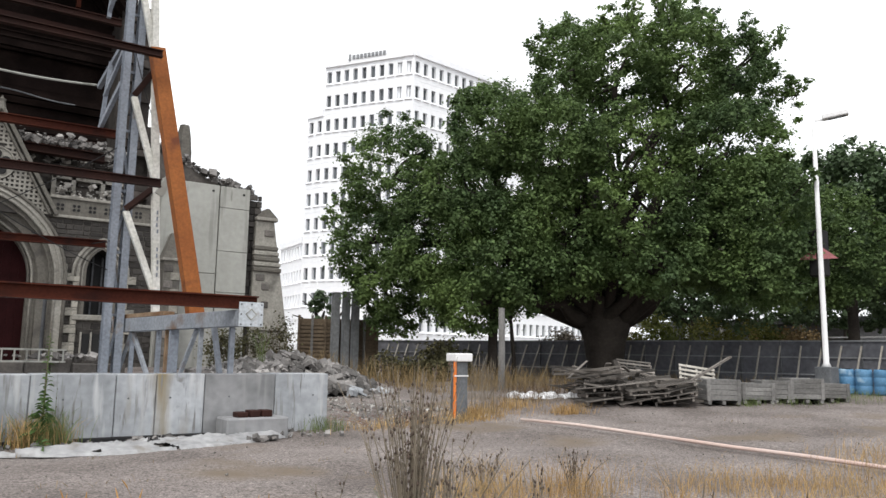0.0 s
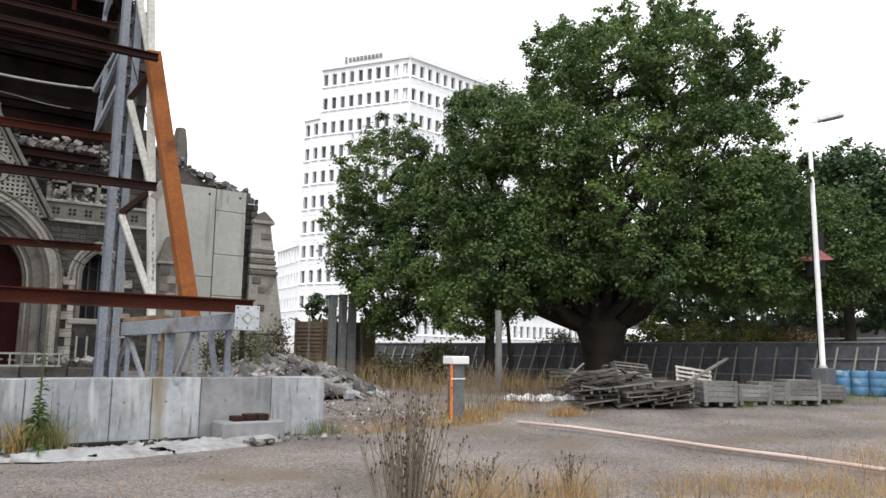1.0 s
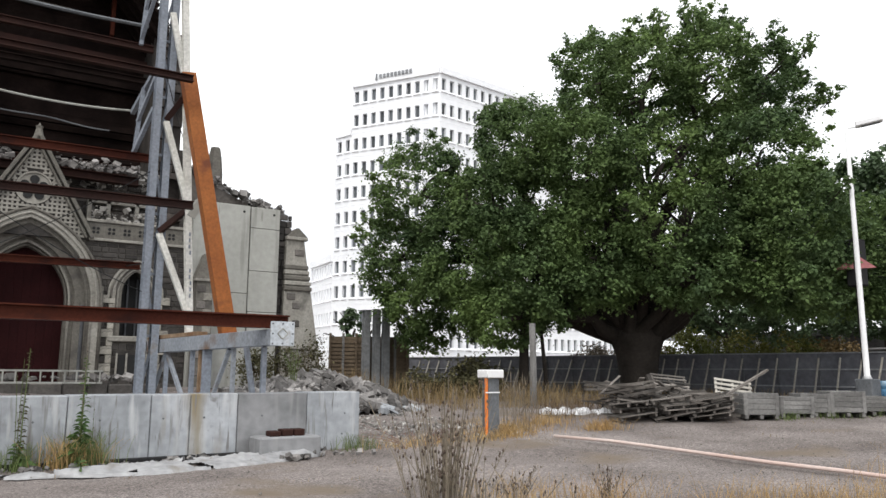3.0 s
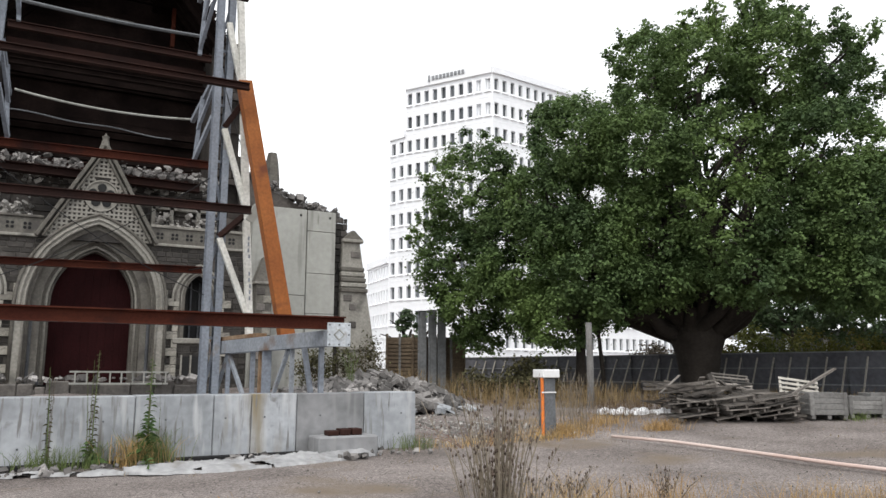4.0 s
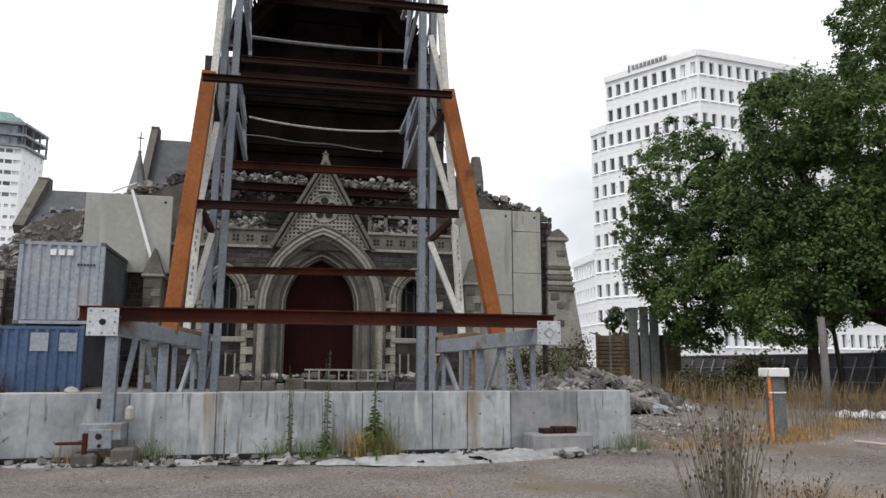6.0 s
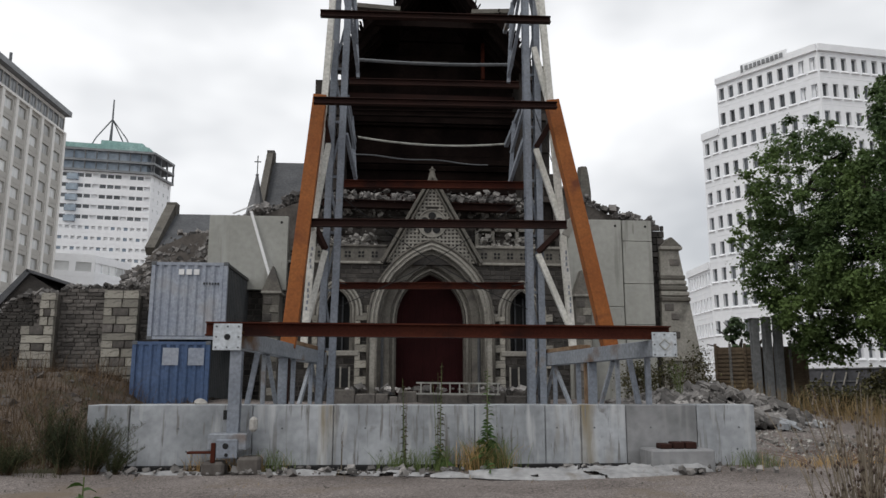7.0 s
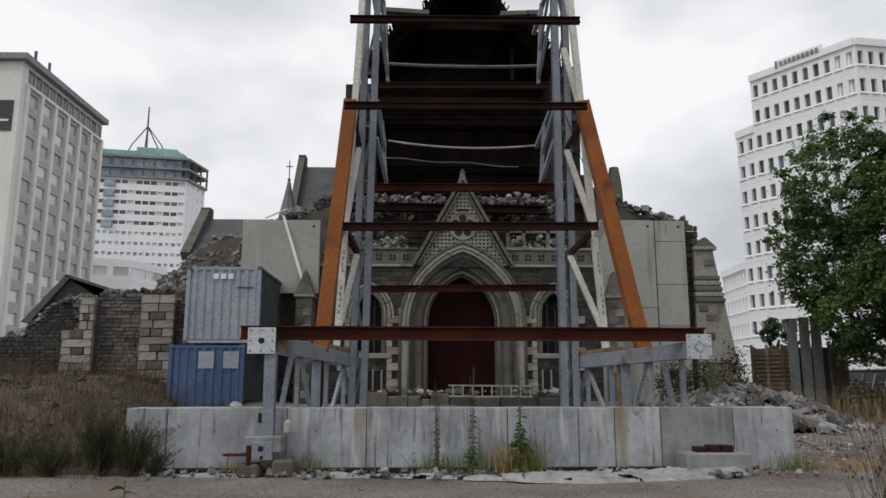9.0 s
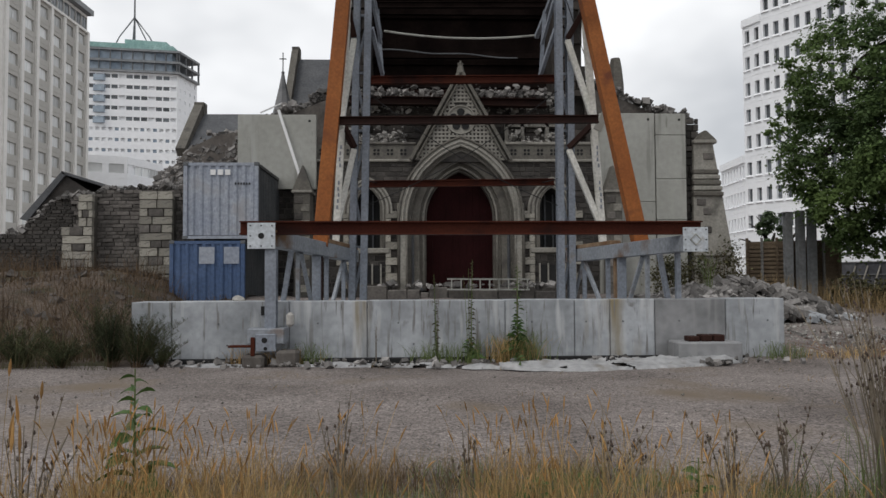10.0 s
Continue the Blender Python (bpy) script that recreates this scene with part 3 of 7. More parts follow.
# short bracket trusses from the legs toward the church
for s, lx in ((-1, -1.0), (1, 4.1)):
    for z0, z1 in ((7.6, 9.7), (10.9, 13.6)):
        part("bracket_arm", bar(B(), (lx, 19.5, z1), (lx - s * 0.12, 22.0, z1 - 0.5), 0.12, 0.14), M_GALV, FR)
        part("bracket_post", bar(B(), (lx - s * 0.25, 20.6, z0 - 0.15), (lx - s * 0.1, 20.6, z1 - 0.2), 0.1, 0.12), M_GALV, FR)
        part("bracket_brace", bar(B(), (lx, 19.5, z1 - 1.1), (lx - s * 0.25, 20.6, z0), 0.1, 0.12), M_GALV, FR)
        part("bracket_brace", bar(B(), (lx, 19.5, z1 - 0.2), (lx - s * 0.2, 20.6, z0 + 0.9), 0.08, 0.1), M_GALV, FR)
# cross bars of the tower; 12.03 and 10.9 take darker colours for dim light
for z, y, x0, x1, h, mt in ((5.69, 18.0, -1.78, 4.9, 0.20, M_DARKSTEEL), (8.98, 18.0, -1.78, 4.72, 0.17, M_DARKSTEEL), (11.45, 18.0, -1.68, 4.6, 0.17, M_DARKSTEEL),
                         (7.4, 20.5, -1.3, 4.25, 0.22, M_REDSTEEL), (4.39, 20.5, -1.3, 4.2, 0.19, M_REDSTEEL), (12.03, 24.0, -1.2, 4.8, 0.22, M_DARKSTEEL),
                         (8.99, 28.95, -1.78, 5.28, 0.5, M_DARKSTEEL), (10.9, 24.0, -1.2, 4.7, 0.2, M_VOID)):
    steel("cross_bar", (x0, y, z), (x1, y, z + 0.06), 0.18, h, mt, "i", "dark red steel cross bar")
# slack bracing cables
cables = []
for p, q, sag in (((-1.3, 19.3, 6.9), (4.2, 19.3, 3.6), 0.3), ((4.2, 19.3, 6.9), (-1.3, 19.3, 3.6), 0.3), ((4.3, 19.2, 9.5), (5.2, 18.6, 6.2), 0.1),
                  ((-1.4, 19.3, 4.4), (0.9, 25, 5.2), 0.2), ((4.1, 19.3, 4.4), (2.9, 25, 5.2), 0.2)):
    p, q = Vector(p), Vector(q)
    pts = [p.lerp(q, i / 10) - Vector((0, 0, sag * 4 * (i / 10) * (1 - i / 10))) for i in range(11)]
    part("bracing_cable", tube(B(), pts, [0.012] * 11, 5), M_DARK, FR)
pts = [(-0.85 + 0.26 * i, 24.0, 9.78 + 0.18 * (i / 10 - 1.15) ** 2) for i in range(21)]
part("bent_pipe", tube(B(), pts, [0.035] * 21, 6), M_PANEL, FR, "pale bent pipe slung between the towers")
pts = [(-1.0 + 0.26 * i, 24.2, 9.45 - 0.015 * i + 0.03 * math.sin(i * 0.7)) for i in range(19)]
part("bent_pipe", tube(B(), pts, [0.022] * 19, 6), M_POST, FR)
pts = [(-1.0 + 0.28 * i, 24.0, 12.86 - 0.08 * math.sin(i * 0.157)) for i in range(21)]
part("bent_pipe", tube(B(), pts, [0.06] * 21, 6), M_POST, FR)

# ---- ruined church ----
church = thing("ruined_church", "ruined Gothic basalt and limestone church with a collapsed gable front", "church", at=(1.9, 32, 0))
CX = 1.93
DOOR, PORTAL, WIN = (1.33, 4.05, 5.92), (2.38, 3.94, 7.1), (0.47, 4.4, 5.2)
WL, WR = -1.66, 5.48
bm = B()
box(bm, -6.4, -2.75, 28.0, 29.2, 0.4, 6.85)
arch_wall(bm, -2.75, -0.45, 2.86, 6.85, WL, WIN, 28.0, 29.2)
box(bm, -2.75, -0.45, 28.0, 29.2, 0.4, 2.86)
arch_wall(bm, -0.45, 4.31, 0.4, 6.85, CX, (2.05, 3.94, 6.72), 28.0, 29.2)
arch_wall(bm, 4.31, 6.65, 2.86, 6.85, WR, WIN, 28.0, 29.2)
box(bm, 4.31, 6.65, 28.0, 29.2, 0.4, 2.86)
box(bm, 6.65, 10.6, 28.0, 29.2, 0.4, 6.85)
front = part("front_wall", bm, M_MORTAR, church, "dark coursed basalt front wall")


def masonry(name, x0, x1, z0, z1, y, course, skip, material, seed, parent, depth=0.05, top=None):
    """Coursed stones standing proud of a wall that faces the viewer's side (-y)."""
    rng = random.Random(seed)
    v, f = [], []
    z = z0
    while z < z1:
        h = course * rng.uniform(0.8, 1.2)
        x = x0 - rng.uniform(0, 0.3)
        while x < x1:
            wd = course * rng.uniform(1.1, 2.8)
            a, b = max(x, x0), min(x + wd, x1)
            mx, mz = (a + b) / 2, z + h / 2
            if b - a > 0.06 and not skip(mx, mz) and (top is None or mz < top(mx)):
                o = depth * rng.uniform(0.35, 1.0)
                k, g, c = len(v), 0.012, 0.012
                v += [(a + g, y + 0.02, z + g), (b - g, y + 0.02, z + g), (b - g, y + 0.02, z + h - g), (a + g, y + 0.02, z + h - g),
                      (a + g + c, y - o, z + g + c), (b - g - c, y - o, z + g + c), (b - g - c, y - o, z + h - g - c), (a + g + c, y - o, z + h - g - c)]
                f += [(k + 4, k + 5, k + 6, k + 7), (k, k + 1, k + 5, k + 4), (k + 1, k + 2, k + 6, k + 5), (k + 2, k + 3, k + 7, k + 6), (k + 3, k, k + 4, k + 7)]
            x += wd
        z += h
    ob = sheet(name, v, f, material, parent)
    ob["kind"] = "stuff"
    return ob


def front_skip(x, z):
    return (in_arch(x, z, WL, (0.78, 4.4, 5.55), 2.6) or in_arch(x, z, WR, (0.78, 4.4, 5.55), 2.6) or in_arch(x, z, CX, PORTAL, 0)
            or abs(x - CX) < 0.555 * (9.75 - z) and z > 6.2)


masonry("stonework", -6.4, 10.6, 1.0, 6.2, 28.0, 0.2, front_skip, M_STONE, 7, front)
# portal orders
ORDERS = (PORTAL, (2.12, 3.94, 6.84), (1.97, 3.96, 6.66), (1.6, 4.0, 6.24), (1.45, 4.02, 6.07), DOOR)
for o, n, y0, y1, mt in zip(ORDERS, ORDERS[1:], (27.72, 27.86, 28.1, 28.34, 28.52), (28.1, 28.2, 28.6, 28.75, 29.0), (M_LIME, M_GREYSTONE, M_GREYSTONE, M_GREYSTONE, M_GREYSTONE)):
    part("portal_moulding", arch_band(B(), CX, o, n, 1.2, y0, y1), mt, church, "pale pointed-arch moulding of the portal")
for s in (-1, 1):
    for k, off in enumerate((1.52, 1.7, 1.88)):
        x = CX + s * off
        y = 28.42 - 0.16 * k
        shaft = part("jamb_shaft", lathe(B(), (x, y, 1.2), [(0.1, 0), (0.1, 0.25), (0.07, 0.32), (0.065, 2.4), (0.1, 2.55), (0.11, 2.7)], 10), M_SLATE, church, "dark slender jamb shaft")
def arch_roll(name, cx, arch, z0, y, r, material):
    """A round roll moulding that follows a pointed arch down to its jambs."""
    pts = [(cx - arch[0], y, z0)] + [(x, y, z) for x, z in pointed(cx, *arch, 10)] + [(cx + arch[0], y, z0)]
    return part(name, tube(B(), pts, [r] * len(pts), 6), material, church, "", True)


for arch, y, r, mt in (((2.4, 3.94, 7.13), 27.72, 0.06, M_GREYSTONE), ((2.24, 3.94, 6.96), 27.7, 0.045, M_LIME), ((2.1, 3.94, 6.82), 27.74, 0.05, M_LIME), ((1.96, 3.96, 6.64), 27.9, 0.05, M_GREYSTONE),
                       ((1.62, 4.0, 6.26), 28.16, 0.05, M_GREYSTONE), ((1.45, 4.02, 6.07), 28.36, 0.05, M_LIME), ((1.36, 4.05, 5.96), 28.52, 0.045, M_GREYSTONE)):
    arch_roll("roll_moulding", CX, arch, 3.6 if r < 0.05 else 1.3, y, r, mt)
for cx in (WL, WR):
    arch_roll("roll_moulding", cx, (0.84, 4.3, 5.52), 4.2, 27.86, 0.035, M_GREYSTONE)
    arch_roll("roll_moulding", cx, (0.6, 4.38, 5.3), 2.9, 27.96, 0.035, M_LIME)
# pinnacled piers between the front and the aisles
for x0 in (-4.35, 7.4):
    pier = part("pier", box(B(), x0, x0 + 0.6, 27.05, 28.0, 0.6, 5.0), M_GREYSTONE, church, "narrow pinnacled pier")
    bm = B()
    hexa(bm, [(x0 - 0.06, 27.0, 5.0), (x0 + 0.66, 27.0, 5.0), (x0 + 0.66, 28.0, 5.0), (x0 - 0.06, 28.0, 5.0), (x0 + 0.28, 27.2, 5.95), (x0 + 0.32, 27.2, 5.95), (x0 + 0.32, 27.9, 5.95), (x0 + 0.28, 27.9, 5.95)])
    part("pinnacle", bm, M_GREYSTONE, pier)
    part("moulding", soften(box(B(), x0 - 0.08, x0 + 0.68, 26.97, 28.0, 4.9, 5.0), 0.02), M_LIME, pier)
    for k in range(12):
        part("basalt_inset" if k % 2 else "pale_inset", soften(box(B(), x0 + (0.02 if k % 2 else 0.26), x0 + (0.34 if k % 2 else 0.58), 27.02, 27.1, 1.2 + 0.3 * k, 1.47 + 0.3 * k), 0.015), M_STONE_EACH if k % 2 else M_LIME_EACH, pier)
# door leaves
door = thing("door_1", "tall closed maroon pointed double door of the church", "door", kind="structure", at=(CX, 29, 1.2))
for i in range(10):
    a, b = CX - 1.35 + 0.27 * i, CX - 1.35 + 0.27 * (i + 1)
    zt = max(z for x, z in pointed(CX, 1.37, 4.05, 6.0, 40) if abs(x - (a + b) / 2) < 0.13)
    part("plank", soften(box(B(), a + 0.002, b - 0.002, 28.92, 28.98, 1.2, zt), 0.003), M_DOOR, door)
part("door_rail", box(B(), CX - 1.3, CX + 1.3, 28.89, 28.92, 3.95, 4.05), M_DOOR, door)
# Black sheet: the dark behind the planks, put into colour.
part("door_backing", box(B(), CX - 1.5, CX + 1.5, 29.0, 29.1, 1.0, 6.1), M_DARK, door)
# gable above the portal
bm = B()
hexa(bm, [(CX - 1.85, 27.9, 6.2), (CX + 1.9, 27.9, 6.2), (CX + 1.9, 28.4, 6.2), (CX - 1.85, 28.4, 6.2), (CX - 0.01, 27.9, 9.6), (CX + 0.05, 27.9, 9.6), (CX + 0.05, 28.4, 9.6), (CX - 0.01, 28.4, 9.6)])
gable = part("portal_gable", bm, M_STONE, church, "steep portal gable with a diaper pattern")
bm = B()
z, pt, GX, GZ = 6.3, 0.15, CX + 0.02, 7.84
while z < 9.4:
    half = 0.545 * (9.7 - z) - 0.12
    n = int(half / pt)
    for k in range(-n, n + 1):
        x = GX + k * pt
        if not in_arch(x, z, CX, (2.4, 3.94, 7.16), 0) and (x - GX) ** 2 + (z - GZ) ** 2 > 0.34:
            box(bm, x - pt / 2, x + pt / 2, 27.85, 27.9, z - 0.034, z + 0.034)
            box(bm, x - 0.034, x + 0.034, 27.855, 27.9, z + 0.036, z + pt - 0.036)
    z += pt
ob = part("diaper_lattice", bm, M_LIME, gable)
ob["kind"] = "stuff"
bm = B()
for k in range(20):
    a, b = k * math.tau / 20, (k + 1) * math.tau / 20
    bar(bm, (GX + 0.55 * math.cos(a), 27.85, GZ + 0.55 * math.sin(a)), (GX + 0.55 * math.cos(b), 27.85, GZ + 0.55 * math.sin(b)), 0.05, 0.05)
part("foil_ring", bm, M_LIME, gable)
part("foil_ground", tube(B(), [(GX, 27.9, GZ), (GX, 27.87, GZ)], [0.56, 0.56], 20), M_LIME, gable)
for s in (-1, 1):
    for w0, dp, o in ((0.34, 0.13, 0.0), (0.26, 0.08, -0.2)):
        a, b = Vector((GX + s * (1.95 + o), 27.85, 6.25)), Vector((GX + s * 0.05, 27.85, 9.7 + o * 1.7))
        part("gable_coping", soften(bar(B(), a, b, dp, w0), 0.02), M_GREYSTONE, gable)
part("finial", lathe(B(), (GX, 27.9, 9.35), [(0.2, 0), (0.16, 0.35), (0.1, 0.6), (0.13, 0.7), (0.04, 0.75), (0.02, 0.82)], 6), M_GREYSTONE, gable)
# Proud discs; their black stands in for shade in a pierced foil.
bm = B()
for k in range(5):
    a = k * math.tau / 5 + math.pi / 2
    tube(bm, [(GX + 0.3 * math.cos(a), 27.9, GZ + 0.3 * math.sin(a)), (GX + 0.3 * math.cos(a), 27.835, GZ + 0.3 * math.sin(a))], [0.15, 0.15], 14)
tube(bm, [(GX, 27.9, GZ), (GX, 27.834, GZ)], [0.19, 0.19], 14)
part("cinquefoil", bm, M_DARK, gable, "cinquefoil of proud black discs, hole shade in their colour")
# flanking lancets
for cx in (WL, WR):
    part("lancet_hood", arch_band(B(), cx, (0.95, 4.3, 5.62), (0.72, 4.35, 5.4), 4.2, 27.86, 28.1), M_LIME, church, "pale lancet hood mould")
    part("lancet_surround", arch_band(B(), cx, (0.72, 4.35, 5.4), WIN, 2.86, 27.95, 28.5), M_GREYSTONE, church)
    # Near-black pane; the dark of the inside is its colour.
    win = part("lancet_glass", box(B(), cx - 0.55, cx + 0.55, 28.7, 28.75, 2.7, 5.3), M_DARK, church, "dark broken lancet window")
    for k in (-0.16, 0.16):
        part("mullion", box(B(), cx + k - 0.03, cx + k + 0.03, 28.6, 28.66, 2.86, 5.0), M_SLATE, win)
    part("lancet_sill", soften(box(B(), cx - 0.85, cx + 0.85, 27.82, 28.3, 2.66, 2.86), 0.03), M_LIME, church)
    # Low window as a black slab on the wall, inner shade in its colour.
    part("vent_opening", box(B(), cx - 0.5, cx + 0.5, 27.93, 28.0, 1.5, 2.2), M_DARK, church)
    for k in (-0.5, -0.17, 0.17, 0.5):
        part("vent_bar", box(B(), cx + k - 0.03, cx + k + 0.03, 27.88, 27.93, 1.45, 2.25), M_LIME, church)
# alternating pale quoins
rng = random.Random(11)
quoin = bpy.data.meshes.new("quoin")
bm = soften(box(B(), -0.5, 0.5, -0.5, 0.5, -0.5, 0.5), 0.03)
bm.to_mesh(quoin)
bm.free()
quoin.materials.append(M_LIME_EACH)
for x, side in ((WL - 0.9, -1), (WL + 0.85, 1), (CX - 2.42, -1), (CX + 2.42, 1), (WR - 0.85, -1), (WR + 0.9, 1)):
    z, k = 1.3, 0
    while z < 4.3:
        wd = 0.46 if k % 2 else 0.2
        piece("quoin", quoin, Matrix.LocRotScale((x + (wd - 0.33) * 0.5 * side, 27.98, z + 0.15), None, (wd, 0.22, 0.28)), church)
        z += 0.3
        k += 1
# parapet band; black discs paint the shade of pierced quatrefoils
part("string_course", soften(box(B(), -3.7, 0.05, 27.85, 28.3, 6.2, 6.3), 0.02), M_LIME, church)
part("string_course", soften(box(B(), 3.8, 8.3, 27.85, 28.3, 6.2, 6.3), 0.02), M_LIME, church)
part("parapet", box(B(), -3.7, 0.3, 27.93, 28.3, 6.3, 6.86), M_GREYSTONE, church, "weathered parapet with quatrefoils")
part("parapet", box(B(), 3.55, 8.3, 27.93, 28.3, 6.3, 6.86), M_GREYSTONE, church, "weathered parapet with quatrefoils")
part("parapet_cap", soften(box(B(), 3.65, 7.6, 27.86, 28.35, 6.87, 6.98), 0.02), M_LIME, church)
part("parapet_cap", soften(box(B(), -2.3, 0.2, 27.86, 28.35, 6.87, 6.96), 0.02), M_GREYSTONE, church)
for x in [-3.4 + 0.52 * i for i in range(7)] + [4.0 + 0.52 * i for i in range(8)]:
    bm = B()
    for k in range(4):
        a = k * math.pi / 2 + math.pi / 4
        tube(bm, [(x + 0.1 * math.cos(a), 27.94, 6.58 + 0.1 * math.sin(a)), (x + 0.1 * math.cos(a), 27.915, 6.58 + 0.1 * math.sin(a))], [0.055, 0.055], 8)
    part("quatrefoil", bm, M_DARK, church)
# broken upper front: set-back wall, window frame, ledge
bm = B()
box(bm, -2.6, 6.5, 29.3, 30.0, 0.4, 8.55)
up = part("upper_wall", bm, M_RUBBLE_DARK, church, "broken core of the upper front wall")
masonry("stonework", -2.6, 6.5, 6.9, 8.6, 29.3, 0.24, lambda x, z: noise.noise((x * 0.9, z * 0.9, 8)) > 0.12, M_STONE, 21, up, 0.12)
for x in (4.5, 5.5, 3.85):
    part("window_jamb", box(B(), x - 0.07, x + 0.07, 28.9, 29.25, 6.95, 7.9), M_LIME, church)
part("window_head", box(B(), 3.8, 6.2, 28.9, 29.25, 7.78, 7.9), M_LIME, church)
rubble("loose_stone", 1200, lambda r: (r.uniform(-2.4, 6.2), r.uniform(28.7, 30.4), 8.65 + r.uniform(-0.3, 0.45) + 0.35 * max(0, noise.noise((r.random() * 9, 0, 0)))), (0.04, 0.3), M_PALERUBBLE, 3, parent=church)
rubble("loose_stone", 620, lambda r: (r.choice((r.uniform(-2.6, -0.2), r.uniform(3.9, 6.5))), r.uniform(28.4, 29.3), 6.95 + abs(r.gauss(0, 0.3))), (0.04, 0.3), M_PALERUBBLE, 5, parent=church)
rubble("loose_stone", 620, lambda r: (r.choice((r.uniform(-2.3, 1.2), r.uniform(2.6, 5.4))), r.uniform(28.3, 28.75), 8.9 + abs(r.gauss(0, 0.16))), (0.04, 0.3), M_RUBBLE, 33, parent=church)
part("fallen_girder", ibeam(B(), (-2.4, 28.45, 8.72), (5.4, 28.45, 8.62), 0.42, 0.3), M_DARKSTEEL, church, "dark brown steel girder across the broken front")
# nave: side walls, roof; the dark inside is put into near-black colour
for x0, x1 in ((-2.95, -1.65), (5.87, 7.1)):
    for k in range(15):
        z0, z1 = 0.4 + k, 1.4 + k
        bm = box(B(), x0, x1, 29.6 + 0.6 * noise.noise((x0, k * 0.9, 0)), 58, z0, z1 - (1.2 if k == 14 and x0 < 0 else 0))
        part("nave_wall_course", bm, M_NAVESTONE, church, "ragged broken end of the nave wall")
    masonry("stonework", x0, x1, 7.0, 15.2, 29.1, 0.32, lambda x, z: noise.noise((x * 1.4, z * 1.1, 4)) > 0.1, M_NAVESTONE, int(x0 * 10), church, 0.45)
NX0 = 2.1
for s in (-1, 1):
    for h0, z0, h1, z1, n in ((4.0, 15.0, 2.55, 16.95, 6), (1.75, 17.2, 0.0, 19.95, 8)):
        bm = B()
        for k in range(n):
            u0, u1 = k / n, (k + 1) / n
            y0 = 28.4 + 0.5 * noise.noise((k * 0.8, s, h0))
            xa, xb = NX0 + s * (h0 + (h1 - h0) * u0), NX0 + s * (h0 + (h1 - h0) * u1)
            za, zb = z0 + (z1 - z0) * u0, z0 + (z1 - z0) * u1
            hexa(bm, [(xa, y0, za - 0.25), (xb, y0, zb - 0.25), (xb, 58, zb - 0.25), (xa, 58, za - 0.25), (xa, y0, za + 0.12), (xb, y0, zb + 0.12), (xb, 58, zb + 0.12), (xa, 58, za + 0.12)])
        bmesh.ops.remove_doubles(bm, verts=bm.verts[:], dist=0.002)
        part("nave_roof", bm, M_VOID, church, "timber nave roof with a ragged edge, coloured near-black for its shade")
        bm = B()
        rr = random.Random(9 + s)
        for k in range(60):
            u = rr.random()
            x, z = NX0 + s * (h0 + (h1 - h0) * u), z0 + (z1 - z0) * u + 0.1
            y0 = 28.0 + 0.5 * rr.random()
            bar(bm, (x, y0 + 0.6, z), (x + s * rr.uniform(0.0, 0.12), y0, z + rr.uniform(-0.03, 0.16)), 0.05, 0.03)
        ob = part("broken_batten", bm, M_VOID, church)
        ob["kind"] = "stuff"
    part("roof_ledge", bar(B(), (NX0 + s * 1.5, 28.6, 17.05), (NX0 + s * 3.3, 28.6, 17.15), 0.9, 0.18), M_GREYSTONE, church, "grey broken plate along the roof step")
    # Unseen plate, added to keep light from leaking in at the roof step.
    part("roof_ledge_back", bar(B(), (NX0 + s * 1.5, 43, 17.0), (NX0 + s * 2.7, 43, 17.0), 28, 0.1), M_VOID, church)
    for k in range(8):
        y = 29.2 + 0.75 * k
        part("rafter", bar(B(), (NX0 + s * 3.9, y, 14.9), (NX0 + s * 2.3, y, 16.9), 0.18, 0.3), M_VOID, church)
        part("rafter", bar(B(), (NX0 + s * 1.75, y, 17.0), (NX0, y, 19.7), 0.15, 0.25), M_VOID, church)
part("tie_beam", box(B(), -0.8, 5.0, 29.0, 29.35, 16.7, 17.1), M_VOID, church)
# Added screen across the nave, coloured black as the shade behind it.
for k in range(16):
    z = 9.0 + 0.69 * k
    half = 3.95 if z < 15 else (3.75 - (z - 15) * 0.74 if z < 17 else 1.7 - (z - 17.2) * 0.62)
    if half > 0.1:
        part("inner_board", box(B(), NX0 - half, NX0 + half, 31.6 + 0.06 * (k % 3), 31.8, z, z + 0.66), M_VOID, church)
# Solid grey strip before the screen; a gleam of light painted by colour.
part("light_slot", box(B(), 1.2, 2.9, 31.4, 31.55, 16.05, 16.2), M_GREYSTONE, church)
for z, x0, x1 in ((15.1, 4.3, 4.45),):
    part("hanging_post", box(B(), x0, x1, 30.6, 30.8, z, z + 1.7), M_REDSTEEL, church)
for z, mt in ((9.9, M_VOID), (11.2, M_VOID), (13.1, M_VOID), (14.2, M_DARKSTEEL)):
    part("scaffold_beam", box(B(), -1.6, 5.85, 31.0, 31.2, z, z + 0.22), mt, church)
part("nave_end", box(B(), -3.0, 6.7, 57.5, 58, 0.4, 21), M_STONE, church)
